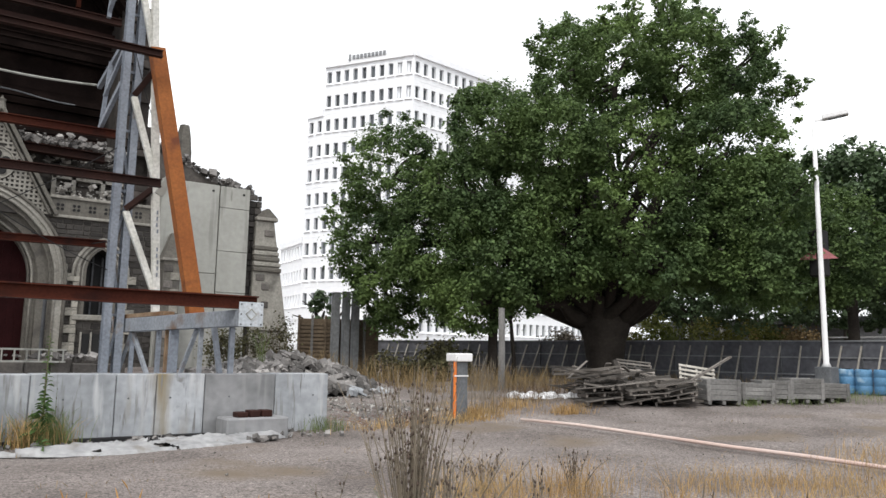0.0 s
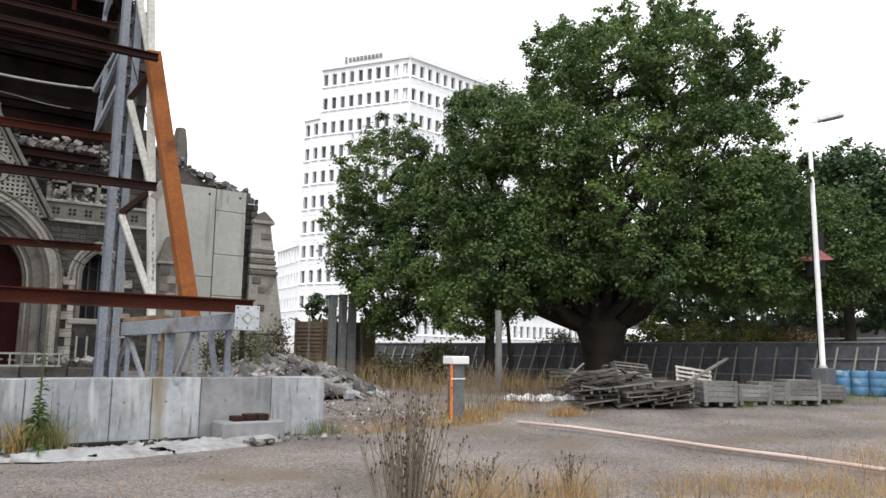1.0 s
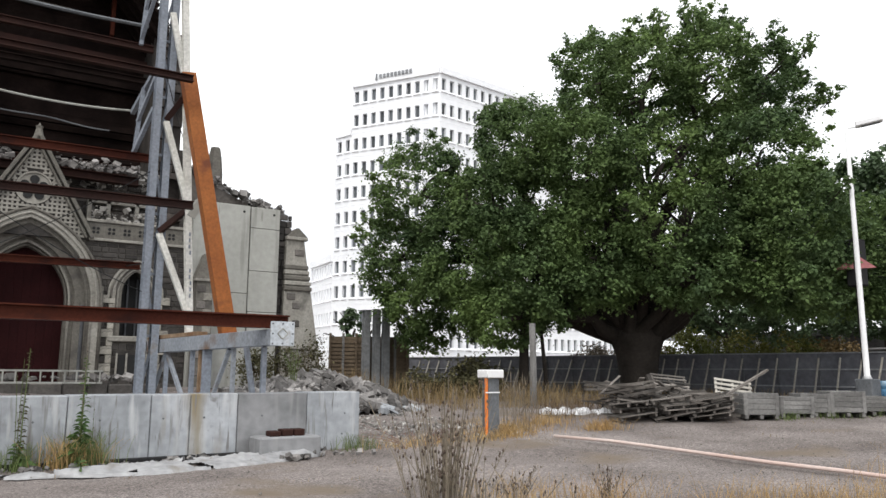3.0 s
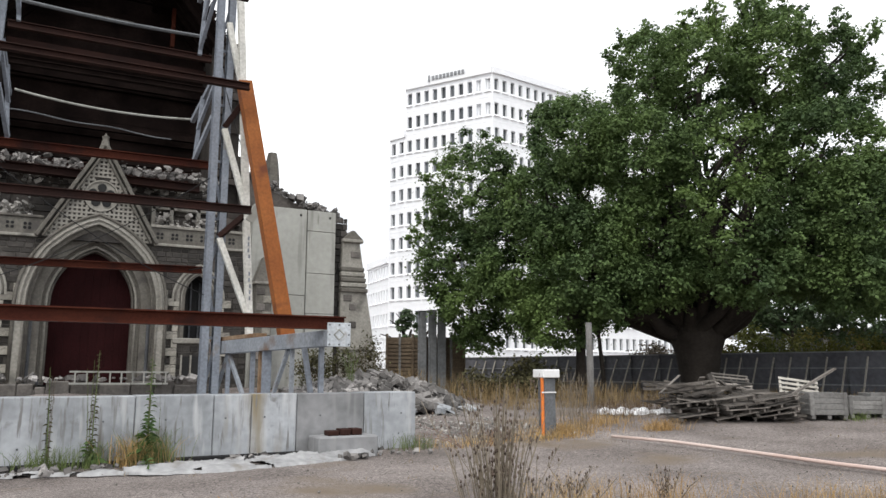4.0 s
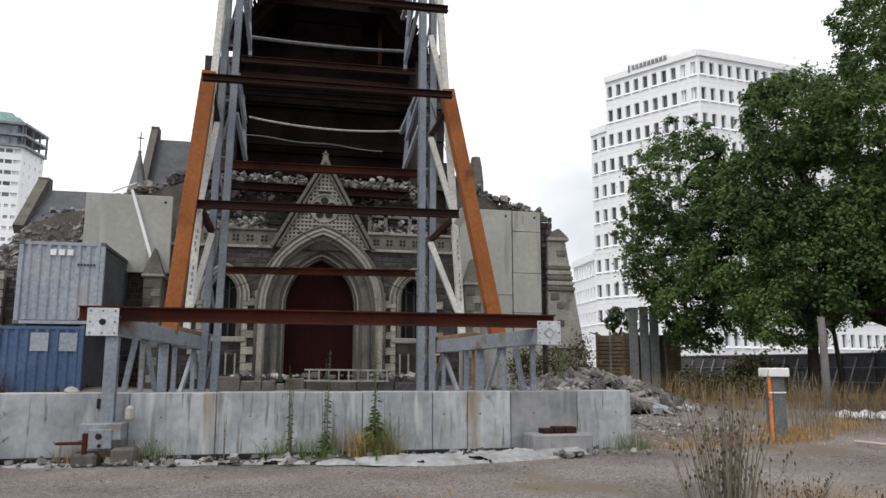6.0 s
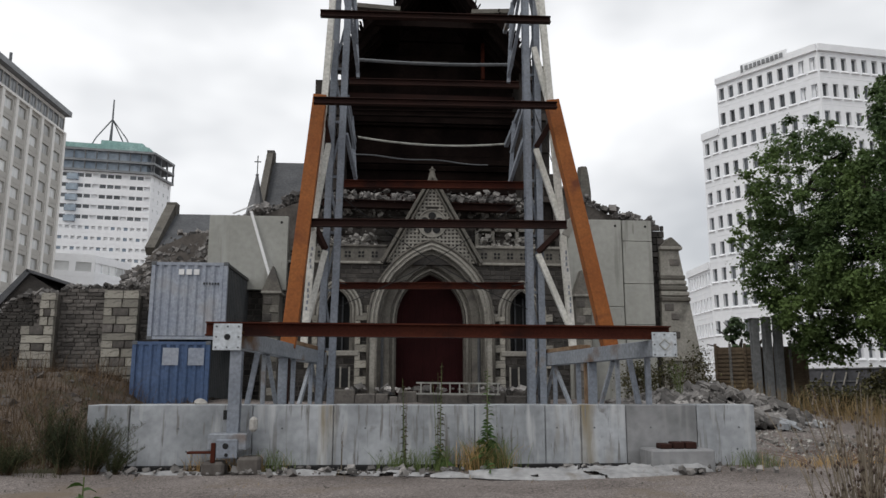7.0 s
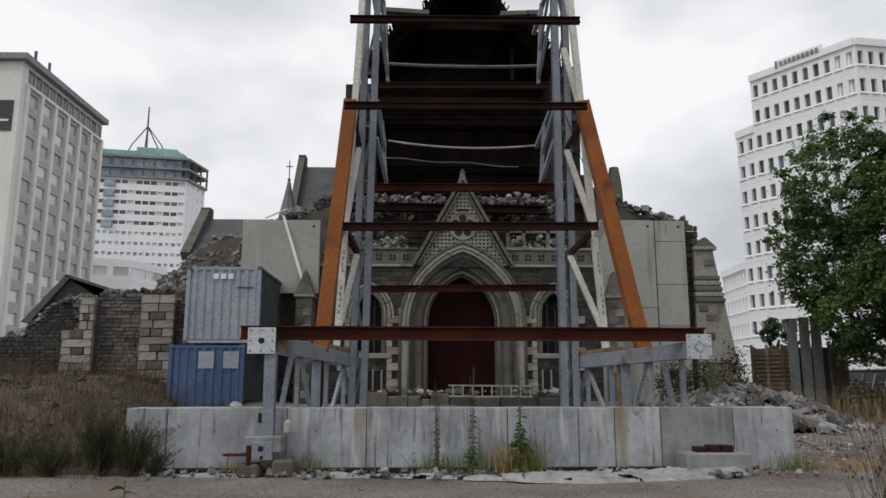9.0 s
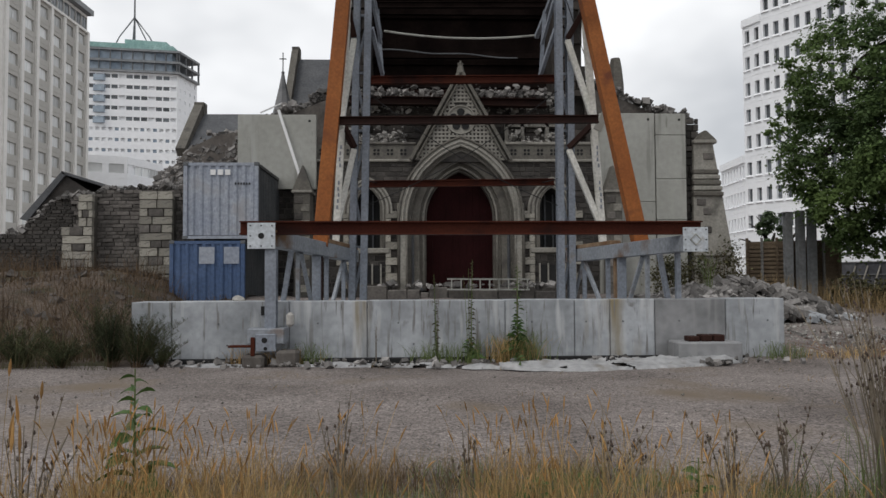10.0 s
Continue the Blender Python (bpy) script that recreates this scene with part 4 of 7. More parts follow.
# aisles broken down, with rubble on top
for x0, x1, zi, zo, s in ((-6.5, -2.95, 9.4, 8.0, -1), (7.1, 11.5, 9.9, 8.1, 1)):
    bm = B()
    za, zb = (zo, zi) if s < 0 else (zi, zo)
    hexa(bm, [(x0, 29.2, 0.4), (x1, 29.2, 0.4), (x1, 45, 0.4), (x0, 45, 0.4), (x0, 29.2, za - 0.3), (x1, 29.2, zb - 0.3), (x1, 45, zb - 0.3), (x0, 45, za - 0.3)])
    part("aisle_core", bm, M_RUBBLE_DARK, church, "collapsed aisle of broken stone")
    rubble("loose_stone", 1100, lambda r, a=x0, b=x1, p=za, q=zb: (lambda u: (a + u * (b - a), r.uniform(28.9, 33), p + (q - p) * u - 0.2 + 0.25 * r.random() + 0.25 * noise.noise((u * 6, 0, s))))(r.random()),
           (0.07, 0.45), M_RUBBLE, 31 + s, parent=church)
# precast panels shoring the aisle fronts
for x0, x1, z1, lab in ((-6.57, -3.6, 7.97, ""), (7.3, 9.46, 8.06, ""), (9.5, 10.68, 8.05, "")):
    panel = thing("shoring_slab_stack", "grey precast concrete slabs shoring the broken aisle", "concrete shoring", "shoring slabs", at=(x0, 27.7, 1))
    zc = [1.0, 3.9, 5.5, 7.2, z1] if x0 > 9 else ([5.1, z1] if x0 < 0 else [1.0, 4.6, z1])
    for a, b in zip(zc, zc[1:]):
        part("slab", soften(box(B(), x0, x1, 27.6, 27.85, a + 0.008, b - 0.008), 0.015), M_PANEL, panel)
    # Lifting hole drawn as a black disc in place of its shade.
    part("lifting_hole", tube(B(), [(x1 - 0.25, 27.61, z1 - 0.25), (x1 - 0.25, 27.59, z1 - 0.25)], [0.05, 0.05], 8), M_DARK, panel)
# right corner buttress
bm = box(B(), 10.68, 11.3, 28.1, 29.6, 0.4, 7.6)
part("corner_wall", bm, M_STONE, church)
masonry("stonework", 10.68, 11.35, 1.0, 7.9, 28.1, 0.26, lambda x, z: False, M_STONE, 77, church, 0.15)
bm = B()
hexa(bm, [(10.95, 27.8, 0.4), (12.9, 27.8, 0.4), (12.9, 29.4, 0.4), (10.95, 29.4, 0.4), (11.08, 27.8, 6.9), (11.82, 27.8, 6.9), (11.82, 29.4, 6.9), (11.08, 29.4, 6.9)])
butt = part("buttress", bm, M_LIME, church, "pale stepped corner buttress")
part("buttress_cap", soften(box(B(), 11.05, 11.95, 27.68, 29.5, 6.9, 7.05), 0.03), M_LIME, butt)
bm = B()
hexa(bm, [(11.08, 27.7, 7.05), (11.92, 27.7, 7.05), (11.92, 29.4, 7.05), (11.08, 29.4, 7.05), (11.45, 27.7, 7.4), (11.55, 27.7, 7.4), (11.55, 29.4, 7.4), (11.45, 29.4, 7.4)])
part("buttress_gablet", bm, M_GREYSTONE, butt)
for k, z in enumerate((5.72, 5.5, 5.28, 5.06, 4.84, 2.5)):
    part("weathering", soften(box(B(), 11.02, 11.84 + 1.08 * (6.9 - z) / 6.5, 27.74 - 0.012 * k, 28.0, z, z + 0.17), 0.03), M_LIME if k % 2 else M_GREYSTONE, butt)
rng = random.Random(13)
for k in range(14):
    z = 1.6 + 0.36 * k
    if 4.5 < z < 5.6 or k in (3, 6, 12):
        continue
    x = 11.1 + (0.25 if k % 2 else 0.02) + rng.uniform(0, 0.1)
    part("basalt_inset", soften(box(B(), x, x + rng.uniform(0.25, 0.5), 27.76, 27.9, z, z + 0.26), 0.02), M_STONE_EACH, butt)
# stub of a pinnacle
part("pinnacle_stub", lathe(B(), (8.62, 30, 8.6), [(0.36, 0), (0.34, 1.2), (0.27, 1.9), (0.2, 2.3)], 6), M_GREYSTONE, church)
# small turret with cross, transept roofs
tur = part("turret", lathe(B(), (-6.0, 34, 8.4), [(0.5, 0), (0.46, 1.1), (0.42, 1.25), (0.2, 2.2), (0.06, 2.9), (0.09, 2.95), (0.02, 3.05)], 8), M_LEAD, church, "small lead-clad turret with a cross")
bm = B()
bar(bm, (-6.0, 34, 11.4), (-6.0, 34, 12.3), 0.04, 0.04)
bar(bm, (-6.16, 34, 12.0), (-5.84, 34, 12.0), 0.04, 0.04)
part("cross", bm, M_DARK, tur)
part("strap", bar(B(), (-5.0, 27.45, 8.1), (-3.95, 27.2, 4.9), 0.1, 0.03), M_WHITEPOLE, church, "pale hanging strap")
part("strap", bar(B(), (-6.9, 33.3, 9.3), (-5.9, 33.3, 9.75), 0.06, 0.06), M_WHITEPOLE, church)
for x0, x1, y0, zr, ze, cop in ((-6.2, -2.5, 40, 13.75, 9.6, 0.35), (-11.9, -7.6, 42, 11.15, 8.6, 0.5)):
    bm = B()
    hexa(bm, [(x0, y0 - 3, ze), (x1, y0 - 3, ze), (x1, y0 - 2.7, ze - 0.2), (x0, y0 - 2.7, ze - 0.2), (x0, y0, zr), (x1, y0, zr), (x1, y0 + 0.3, zr - 0.2), (x0, y0 + 0.3, zr - 0.2)])
    tr = part("transept_roof", bm, M_SLATE, church, "grey slate transept roof")
    bm = B()
    bar(bm, (x0 - cop / 2, y0 - 3.3, ze - 0.2), (x0 - cop / 2, y0, zr + 0.35), cop, 0.5)
    box(bm, x0 - cop, x0 + 0.05, y0 - 0.2, y0 + 0.5, zr - 0.2, zr + 0.65)
    part("gable_coping", bm, M_GREYSTONE, tr)
    part("transept_wall", box(B(), x0, x1, y0 - 2.6, y0 + 3, 0.4, ze - 0.1), M_STONE, church)

# ---- buildings in the distance ----
def grid_face(parent, origin, along, bays, bay, win_w, floors, floor_h, win_h, sill, wall_m, glass_m, deep=0.35, splay=0.0, sub=None):
    """A facade of piers and spandrels with a set-back pane in each bay. along: unit vector; the face looks to its right-hand side."""
    o, u = Vector(origin), Vector((along[0], along[1], 0)).normalized()
    out = Vector((u.y, -u.x, 0))
    m = Matrix(((u.x, out.x, 0, o.x), (u.y, out.y, 0, o.y), (0, 0, 1, o.z), (0, 0, 0, 1)))
    bm = B()
    length, pier = bays * bay, (bay - win_w) / 2

    def lbox(a0, a1, d0, d1, z0, z1):
        pts = [(a0, d0, z0), (a1, d0, z0), (a1, d1, z0), (a0, d1, z0), (a0, d0, z1), (a1, d0, z1), (a1, d1, z1), (a0, d1, z1)]
        hexa(bm, [m @ Vector(p) for p in pts])

    for k in range(floors):
        z = k * floor_h
        lbox(0, length, -deep, 0.0, z, z + sill)
        lbox(0, length, -deep, 0.0, z + sill + win_h, z + floor_h - 0.03)
        lbox(0, length, -deep, -0.05, z + floor_h - 0.03, z + floor_h)
        for b in range(bays + 1):
            a0, a1 = max(0, b * bay - pier), min(length, b * bay + pier)
            lbox(a0, a1, -deep, 0.0, z + sill, z + sill + win_h)
        if splay:
            for b in range(bays):
                c = (b + 0.5) * bay
                pts = [(c - win_w / 2 - splay, 0, z + sill - splay * 1.6), (c + win_w / 2 + splay, 0, z + sill - splay * 1.6), (c + win_w / 2, 0, z + sill), (c - win_w / 2, 0, z + sill),
                       (c - win_w / 2 - splay, 0.22, z + sill - splay * 1.2), (c + win_w / 2 + splay, 0.22, z + sill - splay * 1.2), (c + win_w / 2, 0.06, z + sill), (c - win_w / 2, 0.06, z + sill)]
                hexa(bm, [m @ Vector(p) for p in pts])
    wall = part("facade_wall", bm, wall_m, parent)
    me = bpy.data.meshes.new("pane")
    b2 = box(B(), -win_w / 2 - 0.02, win_w / 2 + 0.02, -0.03, 0.03, 0, win_h)
    box(b2, -0.04, 0.04, 0.03, 0.07, 0, win_h)
    b2.to_mesh(me)
    b2.free()
    me.materials.append(glass_m)
    for k in range(floors):
        for b in range(bays):
            if sub and not sub(b, k):
                continue
            p = m @ Vector(((b + 0.5) * bay, -deep + 0.05, k * floor_h + sill))
            piece("window_pane", me, Matrix.Translation(p) @ m.to_3x3().to_4x4(), wall)
    return wall


def prism(pts, z0, z1, material, parent, name, label=""):
    bm = B()
    lo, hi = [bm.verts.new((x, y, z0)) for x, y in pts], [bm.verts.new((x, y, z1)) for x, y in pts]
    n = len(pts)
    for i in range(n):
        bm.faces.new((lo[i], lo[(i + 1) % n], hi[(i + 1) % n], hi[i]))
    bm.faces.new(hi)
    bm.faces.new(lo[::-1])
    bmesh.ops.recalc_face_normals(bm, faces=bm.faces[:])
    return part(name, bm, material, parent, label)


# white office hotel beside the tree: corner C, one face going off to the left, one to the right
office = thing("white_office_tower", "white precast office tower with rows of small dark windows", "building", at=(56, 90, 0))
C = Vector((53.6, 83.7))
FH = 3.58
NF, TOPZ = 12, 42.96
EL, ER = Vector((45.9, 95.6)), Vector((67.9, 85.6))
ul, ur = (C - EL).normalized(), (ER - C).normalized()
LL = (C - EL).length
BAY = LL / 10
grid_face(office, (EL.x, EL.y, 0), ul, 10, BAY, BAY * 0.52, NF, FH, 1.75, 1.05, M_WHITEBLD, M_GLASS, 0.5, 0.22)
NR = 26
grid_face(office, (C.x, C.y, 0), ur, NR, 1.5, 0.78, NF, FH, 1.75, 1.05, M_WHITEBLD, M_GLASS, 0.5, 0.22)
far_r = C + ur * NR * 1.5
back = (far_r + EL) / 2 + Vector((10, 26))
inn = Vector((0.3, 0.6))
prism([tuple(EL + inn), tuple(C + Vector((0, 0.7))), tuple(far_r + inn), tuple(far_r + Vector((6, 22))), tuple(EL + Vector((12, 22)))], 0, TOPZ - 0.4, M_WHITEBLD, office, "core")
for a, b in ((EL, C), (C, far_r)):
    d = (b - a).normalized()
    nrm = Vector((d.y, -d.x))
    p, q = a + nrm * 0.1, b + nrm * 0.1
    part("parapet", bar(B(), (p.x, p.y, TOPZ + 0.3), (q.x, q.y, TOPZ + 0.3), 0.5, 0.9), M_WHITEBLD, office)
# sign on the parapet: plain bars
sg = part("roof_sign", bar(B(), (*(EL.lerp(C, 0.24) + Vector((0.2, -0.4))), TOPZ + 0.75), (*(EL.lerp(C, 0.7) + Vector((0.2, -0.4))), TOPZ + 0.75), 0.2, 1.5), M_WHITEBLD, office, "white rooftop sign board with grey bars")
for k in range(10):
    a = EL.lerp(C, 0.25 + 0.043 * k) + Vector((-0.1, -0.7))
    b = EL.lerp(C, 0.25 + 0.043 * k + (0.03 if k else 0.02)) + Vector((-0.1, -0.7))
    part("sign_bar", bar(B(), (a.x, a.y, TOPZ + 0.75), (b.x, b.y, TOPZ + 0.75), 0.1, 1.0 if k == 0 else 0.6), M_COLUMN, sg)
part("roof_plant", box(B(), 57, 62, 88, 92, TOPZ, TOPZ + 1.8), M_WHITEBLD, office)
# set-back and low wing of the tower
S1 = Vector((44.75, 98.6))
grid_face(office, (S1.x, S1.y, 0), (EL - S1), 2, (EL - S1).length / 2, 0.8, 10, FH, 1.75, 1.05, M_WHITEBLD, M_GLASS, 0.5, 0.2)
prism([tuple(S1 + Vector((0.4, 0.3))), tuple(EL + Vector((0.4, 0.3))), tuple(EL + Vector((8, 10))), tuple(S1 + Vector((8, 10)))], 0, 10 * FH - 0.2, M_WHITEBLD, office, "core")
part("parapet", bar(B(), (S1.x, S1.y, 10 * FH + 0.3), (EL.x, EL.y, 10 * FH + 0.3), 0.5, 1.0), M_WHITEBLD, office)
S2 = Vector((45.4, 108.1))
grid_face(office, (S2.x, S2.y, 0), (S1 - S2), 8, (S1 - S2).length / 8, 0.62, 5, 3.52, 1.75, 1.05, M_WHITEBLD, M_PALEGLASS, 0.5, 0.12)
prism([tuple(S2 + Vector((0.4, 0.3))), tuple(S1 + Vector((0.4, 0.3))), tuple(S1 + Vector((8, 10))), tuple(S2 + Vector((8, 10)))], 0, 17.5, M_WHITEBLD, office, "core")
part("parapet", bar(B(), (S2.x, S2.y, 17.7), (S1.x, S1.y, 17.7), 0.5, 1.0), M_WHITEBLD, office)

# beige hotel slab
hotel = thing("beige_hotel", "beige hotel slab with cream ribs and square windows", "building", at=(-57, 108, 0))
HC, HE = Vector((-53.1, 97.3)), Vector((-52.91, 120.9))
uh = (HE - HC).normalized()
HL = (HE - HC).length
HF, HN = 3.0, 14
HT = HN * HF - 0.4
hb = HL / 6
grid_face(hotel, (HC.x, HC.y, -0.4), uh, 6, hb, 2.35, HN, HF, 1.6, 0.8, M_HOTEL, M_PALEGLASS, 0.35)
for k in range(7):
    p = HC + uh * hb * k
    part("rib", box(B(), p.x - 0.1, p.x + 0.3, p.y - 0.35, p.y + 0.35, 0, HT), M_HOTELRIB, hotel)
grid_face(hotel, (HC.x, HC.y, HT), uh, 12, hb / 2, 1.95, 1, 3.0, 1.9, 0.6, M_HOTELRIB, M_GLASS, 0.25)
PE = HC - uh * 1.5
side = Vector((-uh.y, uh.x))
part("string_course", bar(B(), (HC.x + 0.1, HC.y - 0.4, HT + 0.1), (HE.x + 0.1, HE.y + 0.2, HT + 0.1), 0.5, 0.3), M_HOTELRIB, hotel)
far_w, near_w = HE + side * 20, PE + side * 20
prism([tuple(PE), tuple(HC), tuple(HC + side * 1.0), tuple(PE + side * 1.0)], 0, HT + 3.0, M_HOTELRIB, hotel, "corner_pier")
prism([tuple(HC + side * 0.36), tuple(HE + side * 0.36), tuple(far_w), tuple(near_w + uh * 1.5)], 0, HT + 2.99, M_HOTEL, hotel, "core")
prism([tuple(PE - uh * 0.01 + side * 0.3), tuple(PE + uh * 0.4 + side * 0.3), tuple(near_w + uh * 0.4), tuple(near_w - uh * 0.01)], 0, HT + 3.0, M_HOTELRIB, hotel, "end_wall")
prism([tuple(PE - uh * 0.9 - side * 0.9), tuple(HE + uh * 0.4 - side * 0.9), tuple(far_w + uh * 0.4), tuple(near_w - uh * 0.9)], HT + 3.01, HT + 3.85, M_COLUMN, hotel, "roof_slab")
prism([tuple(PE + uh * 3 + side * 3), tuple(PE + uh * 12 + side * 3), tuple(near_w + uh * 12), tuple(near_w + uh * 3)], HT + 3.86, HT + 5.4, M_HOTELRIB, hotel, "roof_room")
out2 = -uh * 0.06
c0, c1 = PE + side * 0.7 + out2, PE + side * 4.0 + out2
hs = part("wall_sign", bar(B(), (c0.x, c0.y, 36.9), (c1.x, c1.y, 36.9), 0.2, 4.2), M_SIGN, hotel, "dark purple-grey square sign")
c0, c1 = PE + side * 1.1 + out2 * 3, PE + side * 3.6 + out2 * 3
part("sign_bar", bar(B(), (c0.x, c0.y, 36.2), (c1.x, c1.y, 36.2), 0.1, 0.3), M_HOTELRIB, hs)
for k in (5, 9):
    f0 = HC + uh * k + side * 2
    part("flue", tube(B(), [(f0.x, f0.y, HT + 3.8), (f0.x, f0.y, HT + 7.4)], [0.22, 0.22], 8), M_POST, hotel)

# white tower with netted top under repair
tower = thing("white_tower_block", "white tower block under repair with blue upper floors and green netting", "building", at=(-75, 205, 0))
TL, TC, TE = Vector((-87.3, 200.85)), Vector((-65.0, 204.9)), Vector((-62.9, 216.0))
TF = 2.87
tw = (TC - TL).length
grid_face(tower, (TL.x, TL.y, 0.8), TC - TL, 14, tw / 14, 1.0, 15, TF, 0.9, 1.0, M_WHITEBLD, M_BLUEGLASS, 0.3, sub=lambda b, k: b in (0, 2, 4, 6, 8, 10, 12) and (b * 7 + k * 5) % 11 > 2 and (k < 14 or b in (4, 8, 10)))
grid_face(tower, (TL.x, TL.y, 0.8 + 15 * TF), TC - TL, 12, tw / 12, 1.6, 5, TF, 1.05, 0.95, M_WHITEBLD, M_GLASS, 0.3, sub=lambda b, k: b not in (1, 4, 8, 11))
grid_face(tower, (TC.x, TC.y, 0.8), TE - TC, 4, (TE - TC).length / 4, 0.8, 20, TF, 1.0, 1.0, M_WHITEBLD, M_PALEGLASS, 0.3, sub=lambda b, k: b == 0 and k > 6)
prism([(TL.x + 0.2, TL.y + 0.6), (TC.x, TC.y + 0.6), (TE.x - 0.4, TE.y), (TL.x, TE.y + 8)], 0, 58.0, M_WHITEBLD, tower, "core")
for k in range(5):
    part("balcony_recess", box(B(), TL.x + 1.4, TL.x + 4.2, TL.y - 0.12, TL.y + 1.2, 43.9 + 2.87 * k, 45.5 + 2.87 * k), M_BLUEGLASS, tower)
for k, z in enumerate((58.2, 61.0, 64.0)):
    o = 0.8
    prism([(TL.x - o, TL.y - o), (TC.x + o, TC.y - o), (TE.x + o, TE.y), (TL.x, TE.y + 8)], z - 0.3, z + 0.3, M_COLUMN, tower, "floor_slab")
    if k < 2:
        prism([(TL.x + 0.2, TL.y + 0.2), (TC.x - 1.5, TC.y + 0.1), (TE.x - 4, TE.y), (TL.x + 1, TE.y + 8)], z + 0.3, z + 2.7, M_BLUEGLASS, tower, "wrapped_floor", "blue wrapped open floor")
        for j in range(9):
            p = TL.lerp(TC, j / 8)
            part("floor_post", box(B(), p.x - 0.15, p.x + 0.15, p.y - 0.7, p.y - 0.4, z + 0.3, z + 2.7), M_POST, tower)
        for j in range(4):
            p = TC.lerp(TE, j / 3)
            part("floor_post", box(B(), p.x + 0.2, p.x + 0.6, p.y - 0.3, p.y + 0.3, z + 0.3, z + 2.7), M_POST, tower)
zt = 64.3
prism([(TL.x, TL.y - 0.8), (TC.x - 1, TC.y - 0.8), (TE.x - 3, TE.y), (TL.x + 4, TE.y)], zt, zt + 1.3, M_GREENNET, tower, "netting", "green safety netting round the roof")
prism([(TL.x + 9, TL.y + 1.4), (TC.x - 3, TC.y - 0.2), (TE.x - 5, TE.y), (TL.x + 9, TE.y)], zt + 1.3, zt + 2.6, M_GREENNET, tower, "netting")
mx, my = -77.3, 206.5
mast = part("mast", tube(B(), [(mx, my, zt), (mx, my, zt + 15.8)], [0.35, 0.2], 8), M_POST, tower)
for dx, dy in ((-7, 1), (6, 2.5), (3, 6), (-2.5, 5)):
    part("mast_stay", tube(B(), [(mx, my, zt + 10), (mx + dx * 0.6, my + dy * 0.6, zt + 5.0), (mx + dx, my + dy, zt)], [0.18, 0.18, 0.18], 6), M_POST, mast)
# low white block before it
low = thing("low_white_block", "low white block with wide windows", "building", at=(-54, 140, 0))
LA, LC, LE = Vector((-63.5, 135)), Vector((-53.2, 139.2)), Vector((-50.0, 149))
grid_face(low, (LA.x, LA.y, 0), LC - LA, 3, (LC - LA).length / 3, 2.6, 6, 4.1, 1.7, 1.0, M_WHITEBLD, M_PALEGLASS, 0.3)
grid_face(low, (LC.x, LC.y, 0), LE - LC, 5, (LE - LC).length / 5, 2.1, 6, 4.1, 1.7, 1.0, M_WHITEBLD, M_PALEGLASS, 0.3)
prism([(LA.x, LA.y + 0.5), (LC.x, LC.y + 0.5), (LE.x - 0.5, LE.y), (LA.x, LE.y)], 0, 24.5, M_WHITEBLD, low, "core")

# ---- trees ----
def leaves(name, lobes, n_clumps, per, spread, size, material, seed, parent):
    """A crown of small bent leaves in clumps that fill ellipsoid lobes, thickest near their skin."""
    rs = np.random.RandomState(seed)
    vol = np.array([l[3] * l[4] * l[5] for l in lobes]) ** 0.75
    pick = rs.choice(len(lobes), n_clumps, p=vol / vol.sum())
    L = np.array(lobes)[pick]
    d = rs.normal(size=(n_clumps, 3))
    d /= np.linalg.norm(d, axis=1)[:, None]
    r = 0.35 + 0.65 * rs.rand(n_clumps) ** 0.45 + rs.normal(0, 0.08, n_clumps)
    cen = L[:, :3] + d * L[:, 3:6] * r[:, None]
    cen = np.repeat(cen, per, axis=0)
    n = len(cen)
    g = rs.normal(size=(n, 3)) * spread * np.array((1, 1, 0.75))
    c = cen + g
    face = rs.normal(size=(n, 3)) * 0.62 + np.repeat(d, per, axis=0) * 0.55 + np.array((0, 0, 0.55))
    face /= np.linalg.norm(face, axis=1)[:, None]
    a = np.cross(face, rs.normal(size=(n, 3)))
    a /= np.linalg.norm(a, axis=1)[:, None]
    b = np.cross(face, a)
    s = size * rs.uniform(0.65, 1.35, n)[:, None]
    nrm = np.cross(a, b) * s * 0.18
    v = np.stack([c - a * s * 0.5, c + b * s * 0.42 + nrm, c + a * s * 0.6, c - b * s * 0.42 + nrm], axis=1).reshape(-1, 3)
    f = np.arange(4 * n).reshape(n, 4)
    tri = np.concatenate([f[:, [0, 1, 2]], f[:, [0, 2, 3]]])
    ob = sheet(name, v.tolist(), tri.tolist(), material, parent)
    ob["kind"] = "stuff"
    return cen[::per]


